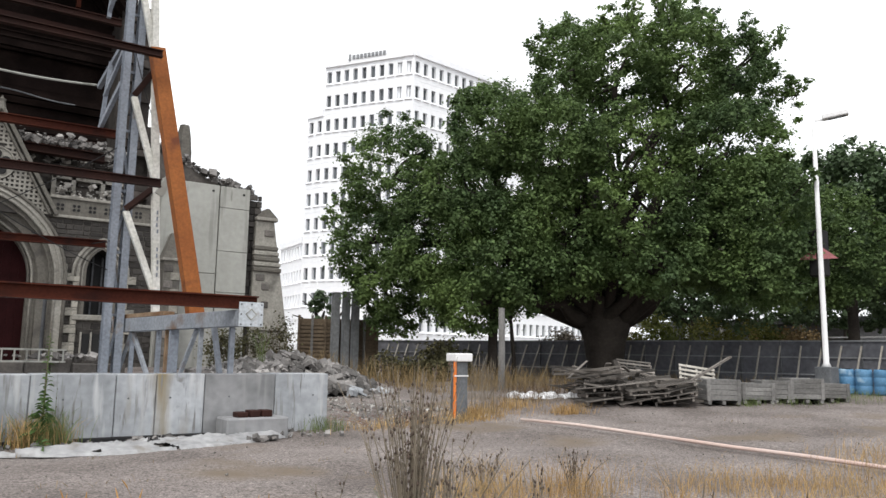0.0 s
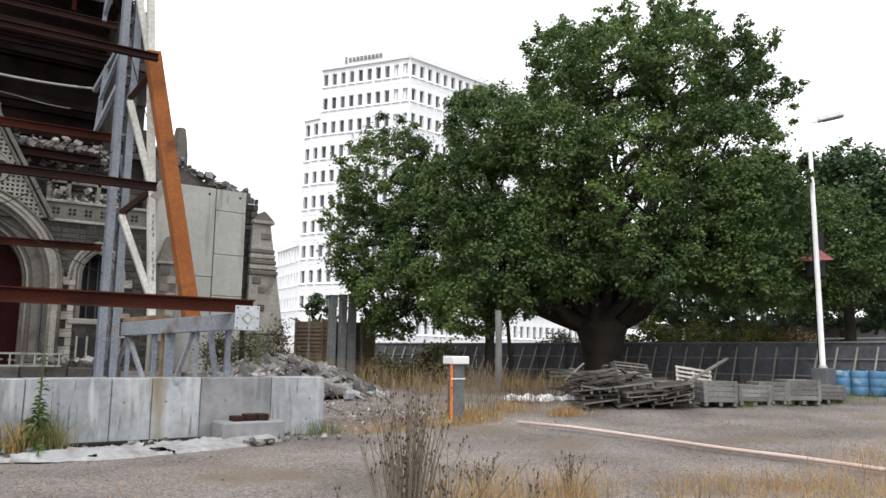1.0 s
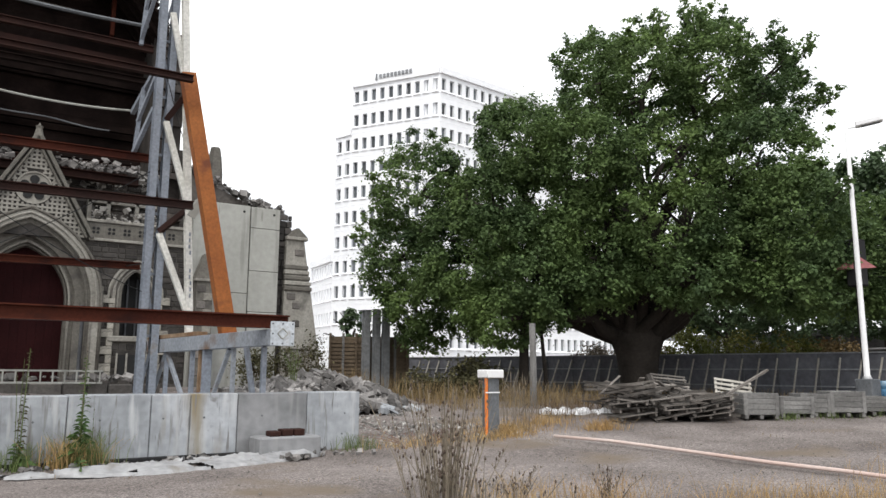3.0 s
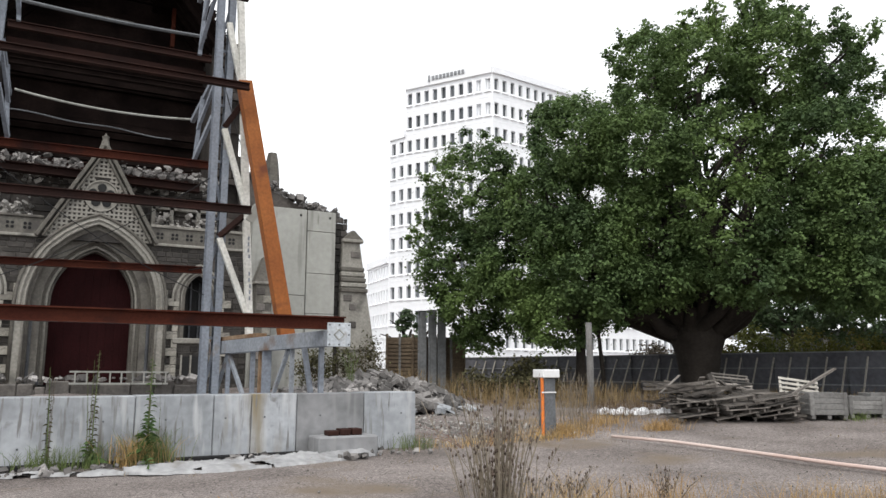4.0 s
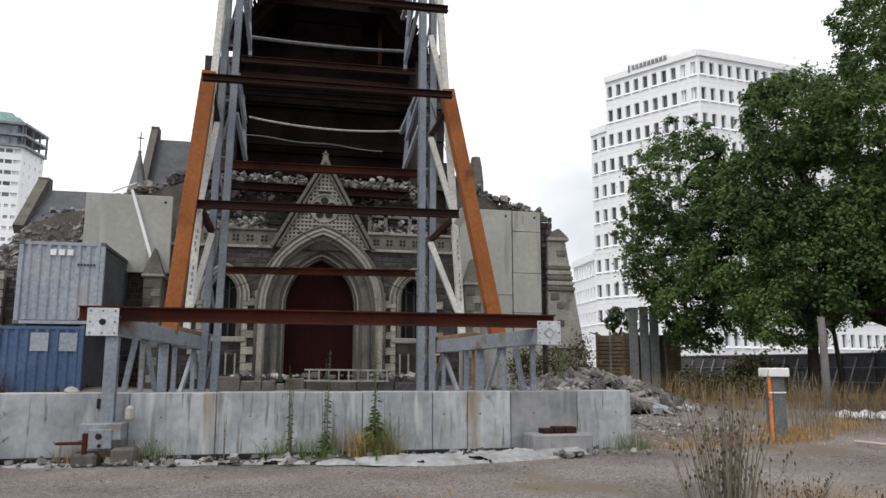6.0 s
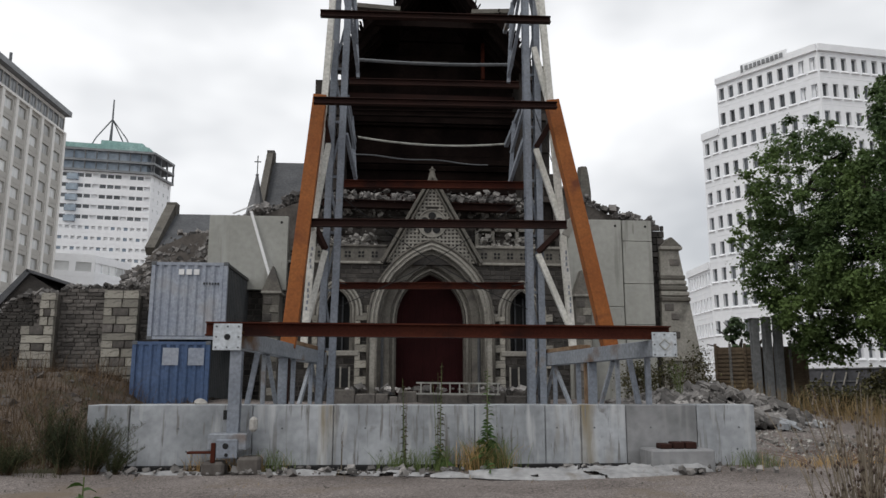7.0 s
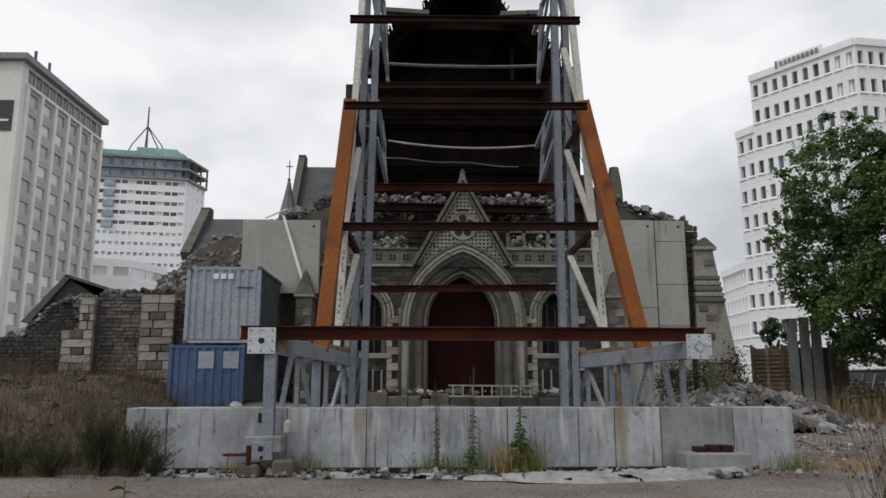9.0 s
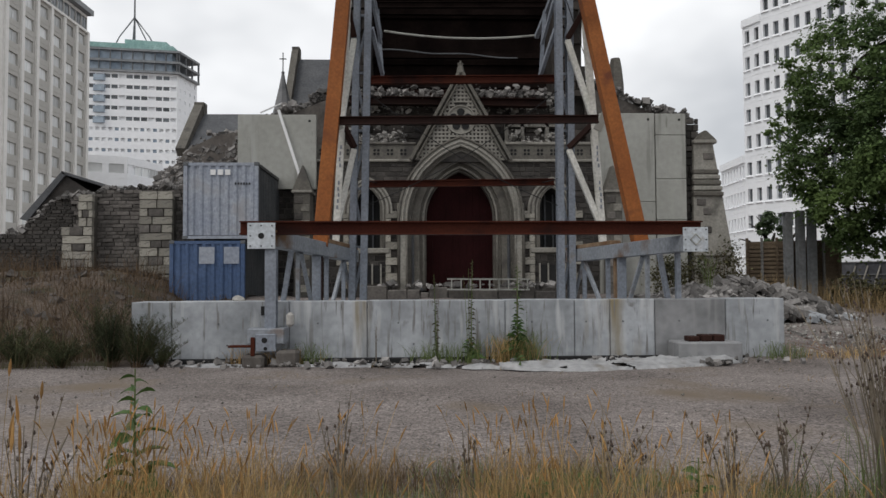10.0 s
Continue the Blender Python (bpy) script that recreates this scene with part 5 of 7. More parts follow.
def boughs(name, lobes, per_area, radius, per, size, material, seed, parent):
    """A crown of leafy boughs: domed clumps over the skin of each lobe, their leaves on the upper side, with gaps between."""
    rs = np.random.RandomState(seed)
    cen, out, rad = [], [], []
    for x, y, z, ru, rv, rz, share in lobes:
        n = max(6, int(4 * math.pi * ((ru * rv * rz) ** (2 / 3)) * per_area * share))
        d = rs.normal(size=(n, 3))
        d /= np.linalg.norm(d, axis=1)[:, None]
        r = 0.5 + 0.5 * rs.rand(n) ** 0.4 + np.where(rs.rand(n) < 0.22, rs.uniform(0.04, 0.26, n), 0.0)
        cen.append(np.array((x, y, z)) + d * (ru, rv, rz) * r[:, None])
        out.append(d)
        rad.append(np.where(r > 1.0, 0.55, 1.0) * rs.uniform(0.5, 1.35, n) * radius * min(1.0, 0.35 + 0.4 * ru))
    cen, out, rad = np.repeat(np.concatenate(cen), per, 0), np.repeat(np.concatenate(out), per, 0), np.repeat(np.concatenate(rad), per)[:, None]
    n = len(cen)
    d = rs.normal(size=(n, 3)) + out * 0.5 + np.array((0, 0, 0.45))
    d /= np.linalg.norm(d, axis=1)[:, None]
    c = cen + d * rad * np.array((1, 1, 0.75)) * np.abs(rs.normal(0.62, 0.34, n))[:, None]
    face = d * 0.7 + rs.normal(size=(n, 3)) * 0.45 + np.array((0, 0, 0.5))
    face /= np.linalg.norm(face, axis=1)[:, None]
    a = np.cross(face, rs.normal(size=(n, 3)))
    a /= np.linalg.norm(a, axis=1)[:, None]
    b = np.cross(face, a)
    s = size * rs.uniform(0.6, 1.35, n)[:, None]
    nrm = face * s * 0.16
    v = np.stack([c - a * s * 0.5, c + b * s * 0.45 + nrm, c + a * s * 0.6, c - b * s * 0.45 + nrm], axis=1).reshape(-1, 3)
    f = np.arange(4 * n).reshape(n, 4)
    me = bpy.data.meshes.new(name)
    tri = np.concatenate([f[:, [0, 1, 2]], f[:, [0, 2, 3]]], 1).reshape(-1)
    me.vertices.add(4 * n)
    me.vertices.foreach_set("co", v.ravel())
    me.loops.add(6 * n)
    me.loops.foreach_set("vertex_index", tri)
    me.polygons.add(2 * n)
    me.polygons.foreach_set("loop_start", np.arange(0, 6 * n, 3))
    me.update(calc_edges=True)
    me.materials.append(material)
    ob = adopt(new(name, me), parent)
    ob["kind"] = "stuff"
    return ob


def limb(bm, p, q, r0, r1, rng, n=7, k=6):
    p, q = Vector(p), Vector(q)
    pts = [p.lerp(q, i / k) + Vector((rng.uniform(-1, 1), rng.uniform(-1, 1), rng.uniform(-0.5, 0.5))) * (0.06 * (q - p).length * (0 < i < k)) + Vector((0, 0, 0.12 * (q - p).length * math.sin(math.pi * i / k) * 1.1)) for i in range(k + 1)]
    tube(bm, pts, [r0 + (r1 - r0) * i / k for i in range(k + 1)], n)
    return pts


TB = Vector((26.6, 23.7, 0.4))
RT, FW = Vector((0.683, -0.73, 0)), Vector((0.73, 0.683, 0))


def tree_at(u, v, z):
    return TB + RT * u + FW * v + Vector((0, 0, z - 0.4))


plane_tree = thing("plane_tree", "broad old plane tree with thick dark trunk and dense crown", "tree", at=tuple(TB))
rng = random.Random(2)
bm = B()
tube(bm, [tree_at(0, 0, z) for z in (0.1, 0.5, 1.3, 2.4, 3.2, 3.8)], [1.15, 0.88, 0.84, 0.98, 1.25, 1.0], 14)
part("trunk", bm, M_BARK, plane_tree, "thick dark trunk", True)
# lobes of the crown: along, up, half width, half height, share of foliage
LOBES = [(-10.4, 10.5, 2.5, 2.9, 1), (-11.6, 7.2, 1.9, 2.5, 1), (-10.1, 5.0, 2.2, 2.0, 1), (-7.8, 7.2, 2.6, 2.9, 1), (-5.2, 12.7, 2.4, 2.3, 1), (-6.6, 9.8, 2.3, 2.1, 1), (-4.8, 6.7, 2.8, 2.8, 1),
         (-6.2, 4.0, 2.3, 1.3, 1), (-1.6, 15.6, 1.7, 2.5, 0.7), (0.9, 15.5, 2.4, 2.7, 0.8), (3.9, 15.6, 2.2, 2.7, 0.8), (6.3, 14.7, 1.5, 2.4, 0.7), (-2.4, 12.0, 2.4, 2.4, 1), (5.7, 11.2, 2.4, 2.6, 1),
         (6.9, 8.3, 2.6, 2.9, 1), (5.0, 7.2, 2.6, 2.3, 1), (-2.1, 7.8, 2.6, 2.6, 1), (-1.6, 5.8, 2.9, 1.2, 1), (2.8, 5.8, 2.9, 1.3, 1), (6.9, 5.4, 2.7, 1.5, 1), (10.2, 6.6, 1.7, 2.6, 1), (-3.5, 4.8, 1.6, 1.0, 1), (1.5, 11.4, 2.6, 2.1, 0.75),
         (1.5, 8.5, 2.4, 2.0, 0.65), (8.8, 6.2, 1.8, 2.2, 1), (-10.0, 3.4, 1.5, 0.9, 0.8), (7.9, 12.9, 0.7, 1.6, 0.5), (3.2, 17.7, 1.2, 0.7, 0.6)]
rng = random.Random(6)
crown_lobes = []
for i, (u, z, ru, rz, share) in enumerate(LOBES):
    reach = 5.2 * math.sqrt(max(0.05, 1 - (u / 13) ** 2)) * (1 if z < 14 else 0.55)
    for v in ((-reach, reach * 0.8) if abs(u) < 8 and ru > 1.4 else (-0.3 * reach,)):
        v *= rng.uniform(0.6, 1.0)
        k = (36 + v) / 36
        p = tree_at(u * k, v, 1.7 + (z - 1.7) * k)
        crown_lobes.append((p.x, p.y, p.z, ru * 0.93 * k, (ru + rz) * 0.46 * k, rz * 0.93 * k, share * (1 if v < 0 else 0.6)))
for i, (x, y, z, ru, rv, rz, share) in enumerate(crown_lobes):
    if ru < 1.3:
        continue
    e = Vector((x, y, z))
    bm = B()
    foot = TB + Vector(((x - TB.x) * 0.07, (y - TB.y) * 0.07, 2.7))
    pts = limb(bm, foot, e, 0.36, 0.07, rng, 8, 7)
    for k in range(5):
        p = pts[rng.randint(3, 7)]
        limb(bm, p, p + Vector((rng.uniform(-2.2, 2.2), rng.uniform(-2.2, 2.2), rng.uniform(-0.5, 2.2))), 0.1, 0.025, rng, 5, 4)
    part("limb", bm, M_BARK, plane_tree, "", True)
boughs("crown", crown_lobes, 1.9, 0.62, 120, 0.132, M_LEAF, 5, plane_tree)
# leafy shoots that stand out of the crown's upper and outer skin
rng = random.Random(14)
shoot_lobes = []
bm = B()
for x, y, z, ru, rv, rz, share in crown_lobes:
    away = Vector((x, y, z)) - tree_at(0, 0, 8.0)
    away.normalize()
    for k in range(6 if z > 12 else 4):
        d = (away + Vector((rng.gauss(0, 0.45), rng.gauss(0, 0.45), rng.gauss(0.35, 0.35)))).normalized()
        p = Vector((x + d.x * ru * 0.8, y + d.y * rv * 0.8, z + d.z * rz * 0.8))
        reach = rng.uniform(0.4, 1.3)
        q = p + (d + Vector((0, 0, 0.5))).normalized() * reach
        tube(bm, [p, p.lerp(q, 0.5) + Vector((0, 0, -0.06)), q], [0.03, 0.02, 0.01], 4)
        for f in (0.7, 1.0):
            c, r = p.lerp(q, f), rng.uniform(0.12, 0.3) * (1.25 - 0.5 * f)
            shoot_lobes.append((c.x, c.y, c.z, r, r, r * 1.1, 0.1))
part("shoots", bm, M_BARK, plane_tree, "", True)["kind"] = "stuff"
boughs("shoot_leaves", shoot_lobes, 1.0, 0.5, 7, 0.15, M_LEAF, 21, plane_tree)


def simple_tree(at, height, lobes, seed, clumps, label, group=""):
    t = thing("tree", label, "tree", group, at=at)
    r = random.Random(seed)
    a = Vector(at)
    bm = B()
    tube(bm, [a + Vector((0.1 * k * r.uniform(-1, 1), 0, z)) for k, z in enumerate((-0.2, height * 0.15, height * 0.35, height * 0.6, height * 0.8))], [0.42, 0.3, 0.26, 0.18, 0.06], 9)
    for k in range(7):
        p = a + Vector((0, 0, height * r.uniform(0.25, 0.6)))
        limb(bm, p, p + Vector((r.uniform(-3, 3), r.uniform(-3, 3), r.uniform(1, 3))), 0.13, 0.03, r, 6, 4)
    part("trunk", bm, M_BARK, t, "", True)
    boughs("crown", [(a.x + x, a.y + y, a.z + z, rx, ry, rz, clumps) for x, y, z, rx, ry, rz in lobes], 1.0, 0.6, 62, 0.24, M_LEAF2, seed, t)
    return t


simple_tree((41.0, 19.5, 0.5), 12, [(0, 0, 8.8, 4.4, 4.8, 3.6), (2.5, -4, 8.2, 4, 5, 3.0), (-2.5, 3, 7.8, 3, 3, 2.4), (0, 1, 10.6, 2.5, 3, 1.8), (-2, 4, 6.3, 3, 3.5, 1.7), (1, -1, 6.2, 3.5, 4, 1.8)], 21, 1.5, "leafy green street tree behind the lamp post")
simple_tree((45.0, 11.5, 0.5), 12, [(0, 0, 8.6, 5, 5.5, 3.8), (1, -3, 7.2, 4, 5, 3), (0, 2, 10.2, 3, 3, 1.7), (0, 1, 5.8, 4, 5, 1.9)], 22, 1.2, "leafy green street tree beyond the hoarding")
simple_tree((51.0, 37.0, 0.5), 9, [(0, 0, 6.6, 4.5, 4.5, 2.4), (-2, 4, 6.2, 3.5, 3.5, 2.2)], 24, 0.8, "dark green tree beyond the hoarding")
simple_tree((55.0, 27.0, 0.5), 10, [(0, 0, 6.2, 4.5, 5, 3.0), (0, -6, 6.0, 4.0, 4.5, 2.9), (-1, 6, 6.0, 4, 4.5, 2.9), (-1, 11, 6.2, 4, 4.5, 2.6)], 25, 1.0, "dark green tree beyond the pavilion")
simple_tree((22.3, 44.6, 0.4), 5, [(0.1, 0, 3.6, 0.7, 0.7, 1.5), (-0.5, 0, 4.9, 0.45, 0.45, 0.8), (0.8, 0, 2.6, 0.6, 0.6, 0.9)], 23, 1.5, "small green tree behind the slatted fence")

# ---- fences beyond ----
hoard = thing("hoarding_fence", "long dark hoarding fence with pale raking braces", "fence", at=(36, 30, 0.5))
FA = [(23.5, 47.0), (25.95, 42.05), (28.97, 35.1), (29.9, 29.5), (31.2, 25.2), (32.3, 20.4), (33.1, 16.9), (33.4, 12.0), (32.6, 5.0)]
for a, b in zip(FA, FA[1:]):
    a, b = Vector((*a, 0.3)), Vector((*b, 0.3))
    L = (b - a).length
    n = max(1, int(L / 1.45))
    d = (b - a).normalized()
    inward = Vector((d.y, -d.x, 0))
    if inward.dot(Vector((0, 0, 0)) - a) < 0:
        inward = -inward
    for i in range(n):
        p, q = a.lerp(b, i / n), a.lerp(b, (i + 1) / n)
        up = Vector((0, 0, 1.15))
        part("hoarding_board", bar(B(), p + d * 0.02 + up, q - d * 0.02 + up, 0.05, 2.2), M_HOARD, hoard)
        m = (p + q) / 2
        part("brace", bar(B(), m + inward * 1.05 + Vector((0, 0, 0.15)), m + inward * 0.07 + Vector((0, 0, 2.0)), 0.06, 0.06), M_BRACE, hoard, "pale timber brace")
        br = part("brace", bar(B(), p + inward * 1.05 + Vector((0, 0, 0.15)), p + inward * 0.07 + Vector((0, 0, 2.0)), 0.06, 0.06), M_BRACE, hoard, "pale timber brace")
        part("hoarding_post", bar(B(), p + inward * 0.06 + Vector((0, 0, 0.0)), p + inward * 0.06 + Vector((0, 0, 2.2)), 0.06, 0.06), M_POST, hoard)
    for hz in (0.75, 1.5, 2.22):
        part("rail", bar(B(), a + inward * 0.07 + Vector((0, 0, hz)), b + inward * 0.07 + Vector((0, 0, hz)), 0.05, 0.06), M_COLUMN, hoard)
slat = thing("slatted_timber_fence", "brown horizontal slatted timber fence", "fence", at=(19.5, 36.4, 0.5))
SA, SB = Vector((16.6, 35.65, 0.4)), Vector((20.22, 33.81, 0.4))
for i in range(15):
    z = 0.15 + 0.2 * i
    part("slat", bar(B(), SA + Vector((0, 0, z)), SB + Vector((0, 0, z)), 0.04, 0.14), M_FENCEWOOD, slat)
for i in range(7):
    p = SA.lerp(SB, i / 6)
    part("fence_post", bar(B(), p - Vector((0.03, 0.08, 0)), p + Vector((-0.03, -0.08, 3.2)), 0.1, 0.1), M_CRATE if i % 2 else M_FENCEWOOD, slat)
part("backing", bar(B(), SA + Vector((0.1, 0.2, 1.5)), SB + Vector((0.1, 0.2, 1.5)), 0.03, 3.0), M_FENCEWOOD, slat)
for i, (x, y, h) in enumerate(((18.0, 34.3, 4.35), (18.5, 34.1, 4.4), (18.92, 33.85, 4.45))):
    post = thing("steel_column", "tall grey steel column standing before the slatted fence", "column", "grey steel columns", at=(x, y, 0.4))
    bm = B()
    ibeam(bm, (x, y, 0.4), (x, y, 0.4 + h), 0.34, 0.3, 0.03)
    part("shaft", bm, M_COLUMN, post)
    part("cap_plate", box(B(), x - 0.22, x + 0.22, y - 0.17, y + 0.17, 0.4 + h, 0.43 + h), M_POST, post)

# ---- ruined side wall ----
ruin = thing("ruined_side_wall", "broken basalt side wall with pale quoined buttresses", "wall", at=(-12, 27.3, 2))


def ruin_top(x):
    line = np.interp(x, (-18, -14.5, -13.8, -12.9, -12.0, -11.4, -8.9, -8.0), (2.6, 3.45, 4.0, 4.75, 4.83, 5.02, 5.12, 5.2))
    return float(line) + 0.1 * noise.noise((x * 2.2, 0, 0)) + 0.07 * noise.noise((x * 5, 1, 0))


bm = B()
for k in range(32):
    a = -18 + k * 0.3
    box(bm, a, a + 0.3, 27.05, 27.8, 0.8, ruin_top(a + 0.15) - 0.1)
part("wall_core", bm, M_MORTAR, ruin)
stone_mesh = bpy.data.meshes.new("stone")
bm = B()
hexa(bm, [(-0.5, 0.5, -0.5), (-0.475, -0.5, -0.46), (0.475, -0.5, -0.46), (0.5, 0.5, -0.5), (-0.5, 0.5, 0.5), (-0.475, -0.5, 0.46), (0.475, -0.5, 0.46), (0.5, 0.5, 0.5)])
bmesh.ops.recalc_face_normals(bm, faces=bm.faces[:])
bm.to_mesh(stone_mesh)
bm.free()
stone_mesh.materials.append(M_STONE_EACH)
lime_mesh = stone_mesh.copy()
lime_mesh.materials.clear()
lime_mesh.materials.append(M_LIME_EACH)
rng = random.Random(17)
z = 1.75
while z < 5.2:
    h = rng.uniform(0.12, 0.17)
    x = -12.2 - rng.uniform(0, 0.3)
    while x < -8.2:
        wd = rng.uniform(0.22, 0.48)
        if z + h < ruin_top(x + wd / 2) + 0.05:
            o = rng.uniform(0.04, 0.1)
            piece("stone", stone_mesh, Matrix.LocRotScale((x + wd / 2, 27.04 - o / 2, z + h / 2), Euler((0, rng.uniform(-0.02, 0.02), 0)), (wd - 0.006, o + 0.06, h - 0.006)), ruin)
        x += wd
    z += h
masonry("stonework", -18, -12.3, 1.6, 5.2, 27.05, 0.135, lambda x, z: False, M_STONE, 19, ruin, 0.08, ruin_top)
for x0, x1, zb in ((-12.55, -11.45, 3.55), (-9.81, -8.6, 9)):
    part("buttress", box(B(), x0 + 0.05, x1 - 0.05, 26.5, 27.1, 0.8, min(zb, 4.75)), M_MORTAR, ruin)
    if zb < 5:
        part("buttress", box(B(), x0 + 0.62, x1 - 0.05, 26.5, 27.1, zb, 4.75), M_MORTAR, ruin)
    z, k = 1.6, 0
    while z < 4.75:
        h = rng.uniform(0.26, 0.33)
        l0 = x0 if z < zb else x0 + 0.58
        wide = x1 - l0
        if k % 2 or z > 4.3:
            cuts = [l0, x1] if rng.random() < 0.5 else [l0, l0 + wide * rng.uniform(0.35, 0.65), x1]
            kinds = (lime_mesh, lime_mesh)
        else:
            cuts = [l0, l0 + wide * rng.uniform(0.26, 0.36), x1 - wide * rng.uniform(0.22, 0.34), x1]
            kinds = (lime_mesh if rng.random() < 0.75 else stone_mesh, stone_mesh, lime_mesh if rng.random() < 0.85 else stone_mesh)
        for a, b, me in zip(cuts, cuts[1:], kinds):
            piece("quoin" if me is lime_mesh else "stone", me, Matrix.LocRotScale(((a + b) / 2, 26.5 - rng.uniform(0, 0.025), z + h / 2), Euler((0, rng.uniform(-0.03, 0.03), rng.uniform(-0.05, 0.05))), (b - a - 0.01 + rng.uniform(-0.03, 0.02), 0.18, h - 0.01)), ruin)
        z += h
        k += 1
rubble("loose_stone", 620, lambda r: (lambda x: (x, r.uniform(26.9, 27.9), ruin_top(x) - 0.08 + 0.16 * r.random()))(r.uniform(-15.2, -8.3)), (0.05, 0.3), M_RUBBLE, 41, parent=ruin)
heap = thing("rubble_heap", "steep heap of broken masonry against the nave", "rubble", at=(-8, 30, 2))


def heap_z(x):
    return float(np.interp(x, (-11.2, -10.5, -10.2, -9.5, -9.0, -8.4, -7.8, -6.4), (4.9, 5.5, 6.15, 6.6, 7.3, 7.6, 7.9, 8.1)))


bm = B()
for k in range(16):
    a = -11.2 + 0.3 * k
    hexa(bm, [(a, 27.9, 0.8), (a + 0.3, 27.9, 0.8), (a + 0.3, 36, 0.8), (a, 36, 0.8), (a, 29.3, heap_z(a) - 0.4), (a + 0.3, 29.3, heap_z(a + 0.3) - 0.4), (a + 0.3, 36, heap_z(a + 0.3) - 0.6), (a, 36, heap_z(a) - 0.6)])
bmesh.ops.remove_doubles(bm, verts=bm.verts[:], dist=0.001)
part("core", bm, M_RUBBLE_DARK, heap)


def on_heap(r):
    x, v = r.uniform(-11.3, -6.3), r.random() ** 0.7
    top = heap_z(x) - 0.2
    return (x, 28.0 + 1.5 * v + 1.5 * r.random() * (v > 0.9), max(4.4, 2.2 + (top - 2.2) * v + 0.25 * noise.noise((x * 1.6, v * 3, 0)) + r.uniform(-0.15, 0.15)))


rubble("loose_stone", 5200, on_heap, (0.05, 0.36), M_RUBBLE, 42, parent=heap)
stub = part("broken_wall", box(B(), -8.05, -6.55, 30.25, 31.0, 4.0, 7.6), M_RUBBLE_DARK, heap, "dark stub of a broken basalt wall")
masonry("stonework", -8.1, -6.5, 5.5, 8.1, 30.25, 0.17, lambda x, z: z > 7.75 + 0.5 * noise.noise((x * 2.0, 0, 7)), M_STONE, 61, stub, 0.16)
shed = thing("dark_shed_roof", "dark slate gabled roof behind the ruined wall", "roof", at=(-18, 42, 3))
bm = B()
hexa(bm, [(-21.1, 40, 5.0), (-20.7, 40, 4.9), (-20.7, 46, 4.9), (-21.1, 46, 5.0), (-18.9, 40, 7.6), (-18.7, 40, 7.4), (-18.7, 46, 7.4), (-18.9, 46, 7.6)])
hexa(bm, [(-18.9, 40, 7.6), (-14.8, 40, 6.3), (-14.8, 46, 6.3), (-18.9, 46, 7.6), (-18.9, 40, 7.45), (-14.8, 40, 6.15), (-14.8, 46, 6.15), (-18.9, 46, 7.45)])
part("roof", bm, M_SLATE, shed)
bm = B()
hexa(bm, [(-20.7, 40.2, 1), (-15, 40.2, 1), (-15, 45.8, 1), (-20.7, 45.8, 1), (-20.7, 40.2, 4.9), (-15, 40.2, 4.9), (-15, 45.8, 4.9), (-20.7, 45.8, 4.9)])
hexa(bm, [(-20.65, 40.2, 4.9), (-15, 40.2, 4.9), (-15, 45.8, 4.9), (-20.65, 45.8, 4.9), (-19, 40.2, 7.3), (-18.7, 40.2, 7.3), (-18.7, 45.8, 7.3), (-19, 45.8, 7.3)])
part("wall", bm, M_STONE, shed)


# ---- shipping containers ----
def corrugated(bm, p, q, z0, z1, depth, pitch, out):
    """A ribbed sheet from p to q."""
    p, q = Vector((*p, 0)), Vector((*q, 0))
    n = int((q - p).length / pitch)
    prof = []
    for i in range(n):
        for u, d in ((0.0, 0), (0.3, 0), (0.5, 1), (0.8, 1)):
            prof.append(p.lerp(q, (i + u) / n) + Vector((*out, 0)) * depth * d)
    prof.append(q)
    lo = [bm.verts.new((v.x, v.y, z0)) for v in prof]
    hi = [bm.verts.new((v.x, v.y, z1)) for v in prof]
    for i in range(len(prof) - 1):
        bm.faces.new((lo[i], lo[i + 1], hi[i + 1], hi[i]))


def container(x0, y0, z0, end_m, side_m, label):
    w, L, h = 2.44, 6.06, 2.55
    c = thing("shipping_container", label, "container", "stacked containers", at=(x0 + w / 2, y0 + L / 2, z0))
    bm = B()
    corrugated(bm, (x0 + 0.1, y0 + 0.06), (x0 + w - 0.1, y0 + 0.06), z0 + 0.14, z0 + h - 0.1, -0.045, 0.27, (0, 1))
    part("end_panel", bm, end_m, c)
    bm = B()
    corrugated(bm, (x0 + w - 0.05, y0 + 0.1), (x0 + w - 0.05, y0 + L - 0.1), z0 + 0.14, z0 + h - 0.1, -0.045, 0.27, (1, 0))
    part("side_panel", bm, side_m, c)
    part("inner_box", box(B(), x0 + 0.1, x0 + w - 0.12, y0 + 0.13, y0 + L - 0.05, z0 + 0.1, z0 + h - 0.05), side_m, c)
    for x in (x0, x0 + w - 0.13):
        for y in (y0, y0 + L - 0.13):
            post = part("corner_post", soften(box(B(), x, x + 0.13, y, y + 0.13, z0, z0 + h), 0.01), end_m, c)
            for zz in (z0, z0 + h - 0.12):
                part("corner_casting", soften(box(B(), x - 0.01, x + 0.15, y - 0.012, y + 0.15, zz, zz + 0.12), 0.012), M_POST, post)
    for zz in (z0 + 0.02, z0 + h - 0.12):
        part("end_rail", box(B(), x0 + 0.13, x0 + w - 0.13, y0 + 0.01, y0 + 0.1, zz, zz + 0.1), end_m, c)
        part("side_rail", box(B(), x0 + w - 0.1, x0 + w - 0.01, y0 + 0.13, y0 + L - 0.13, zz, zz + 0.1), side_m, c)
    return c


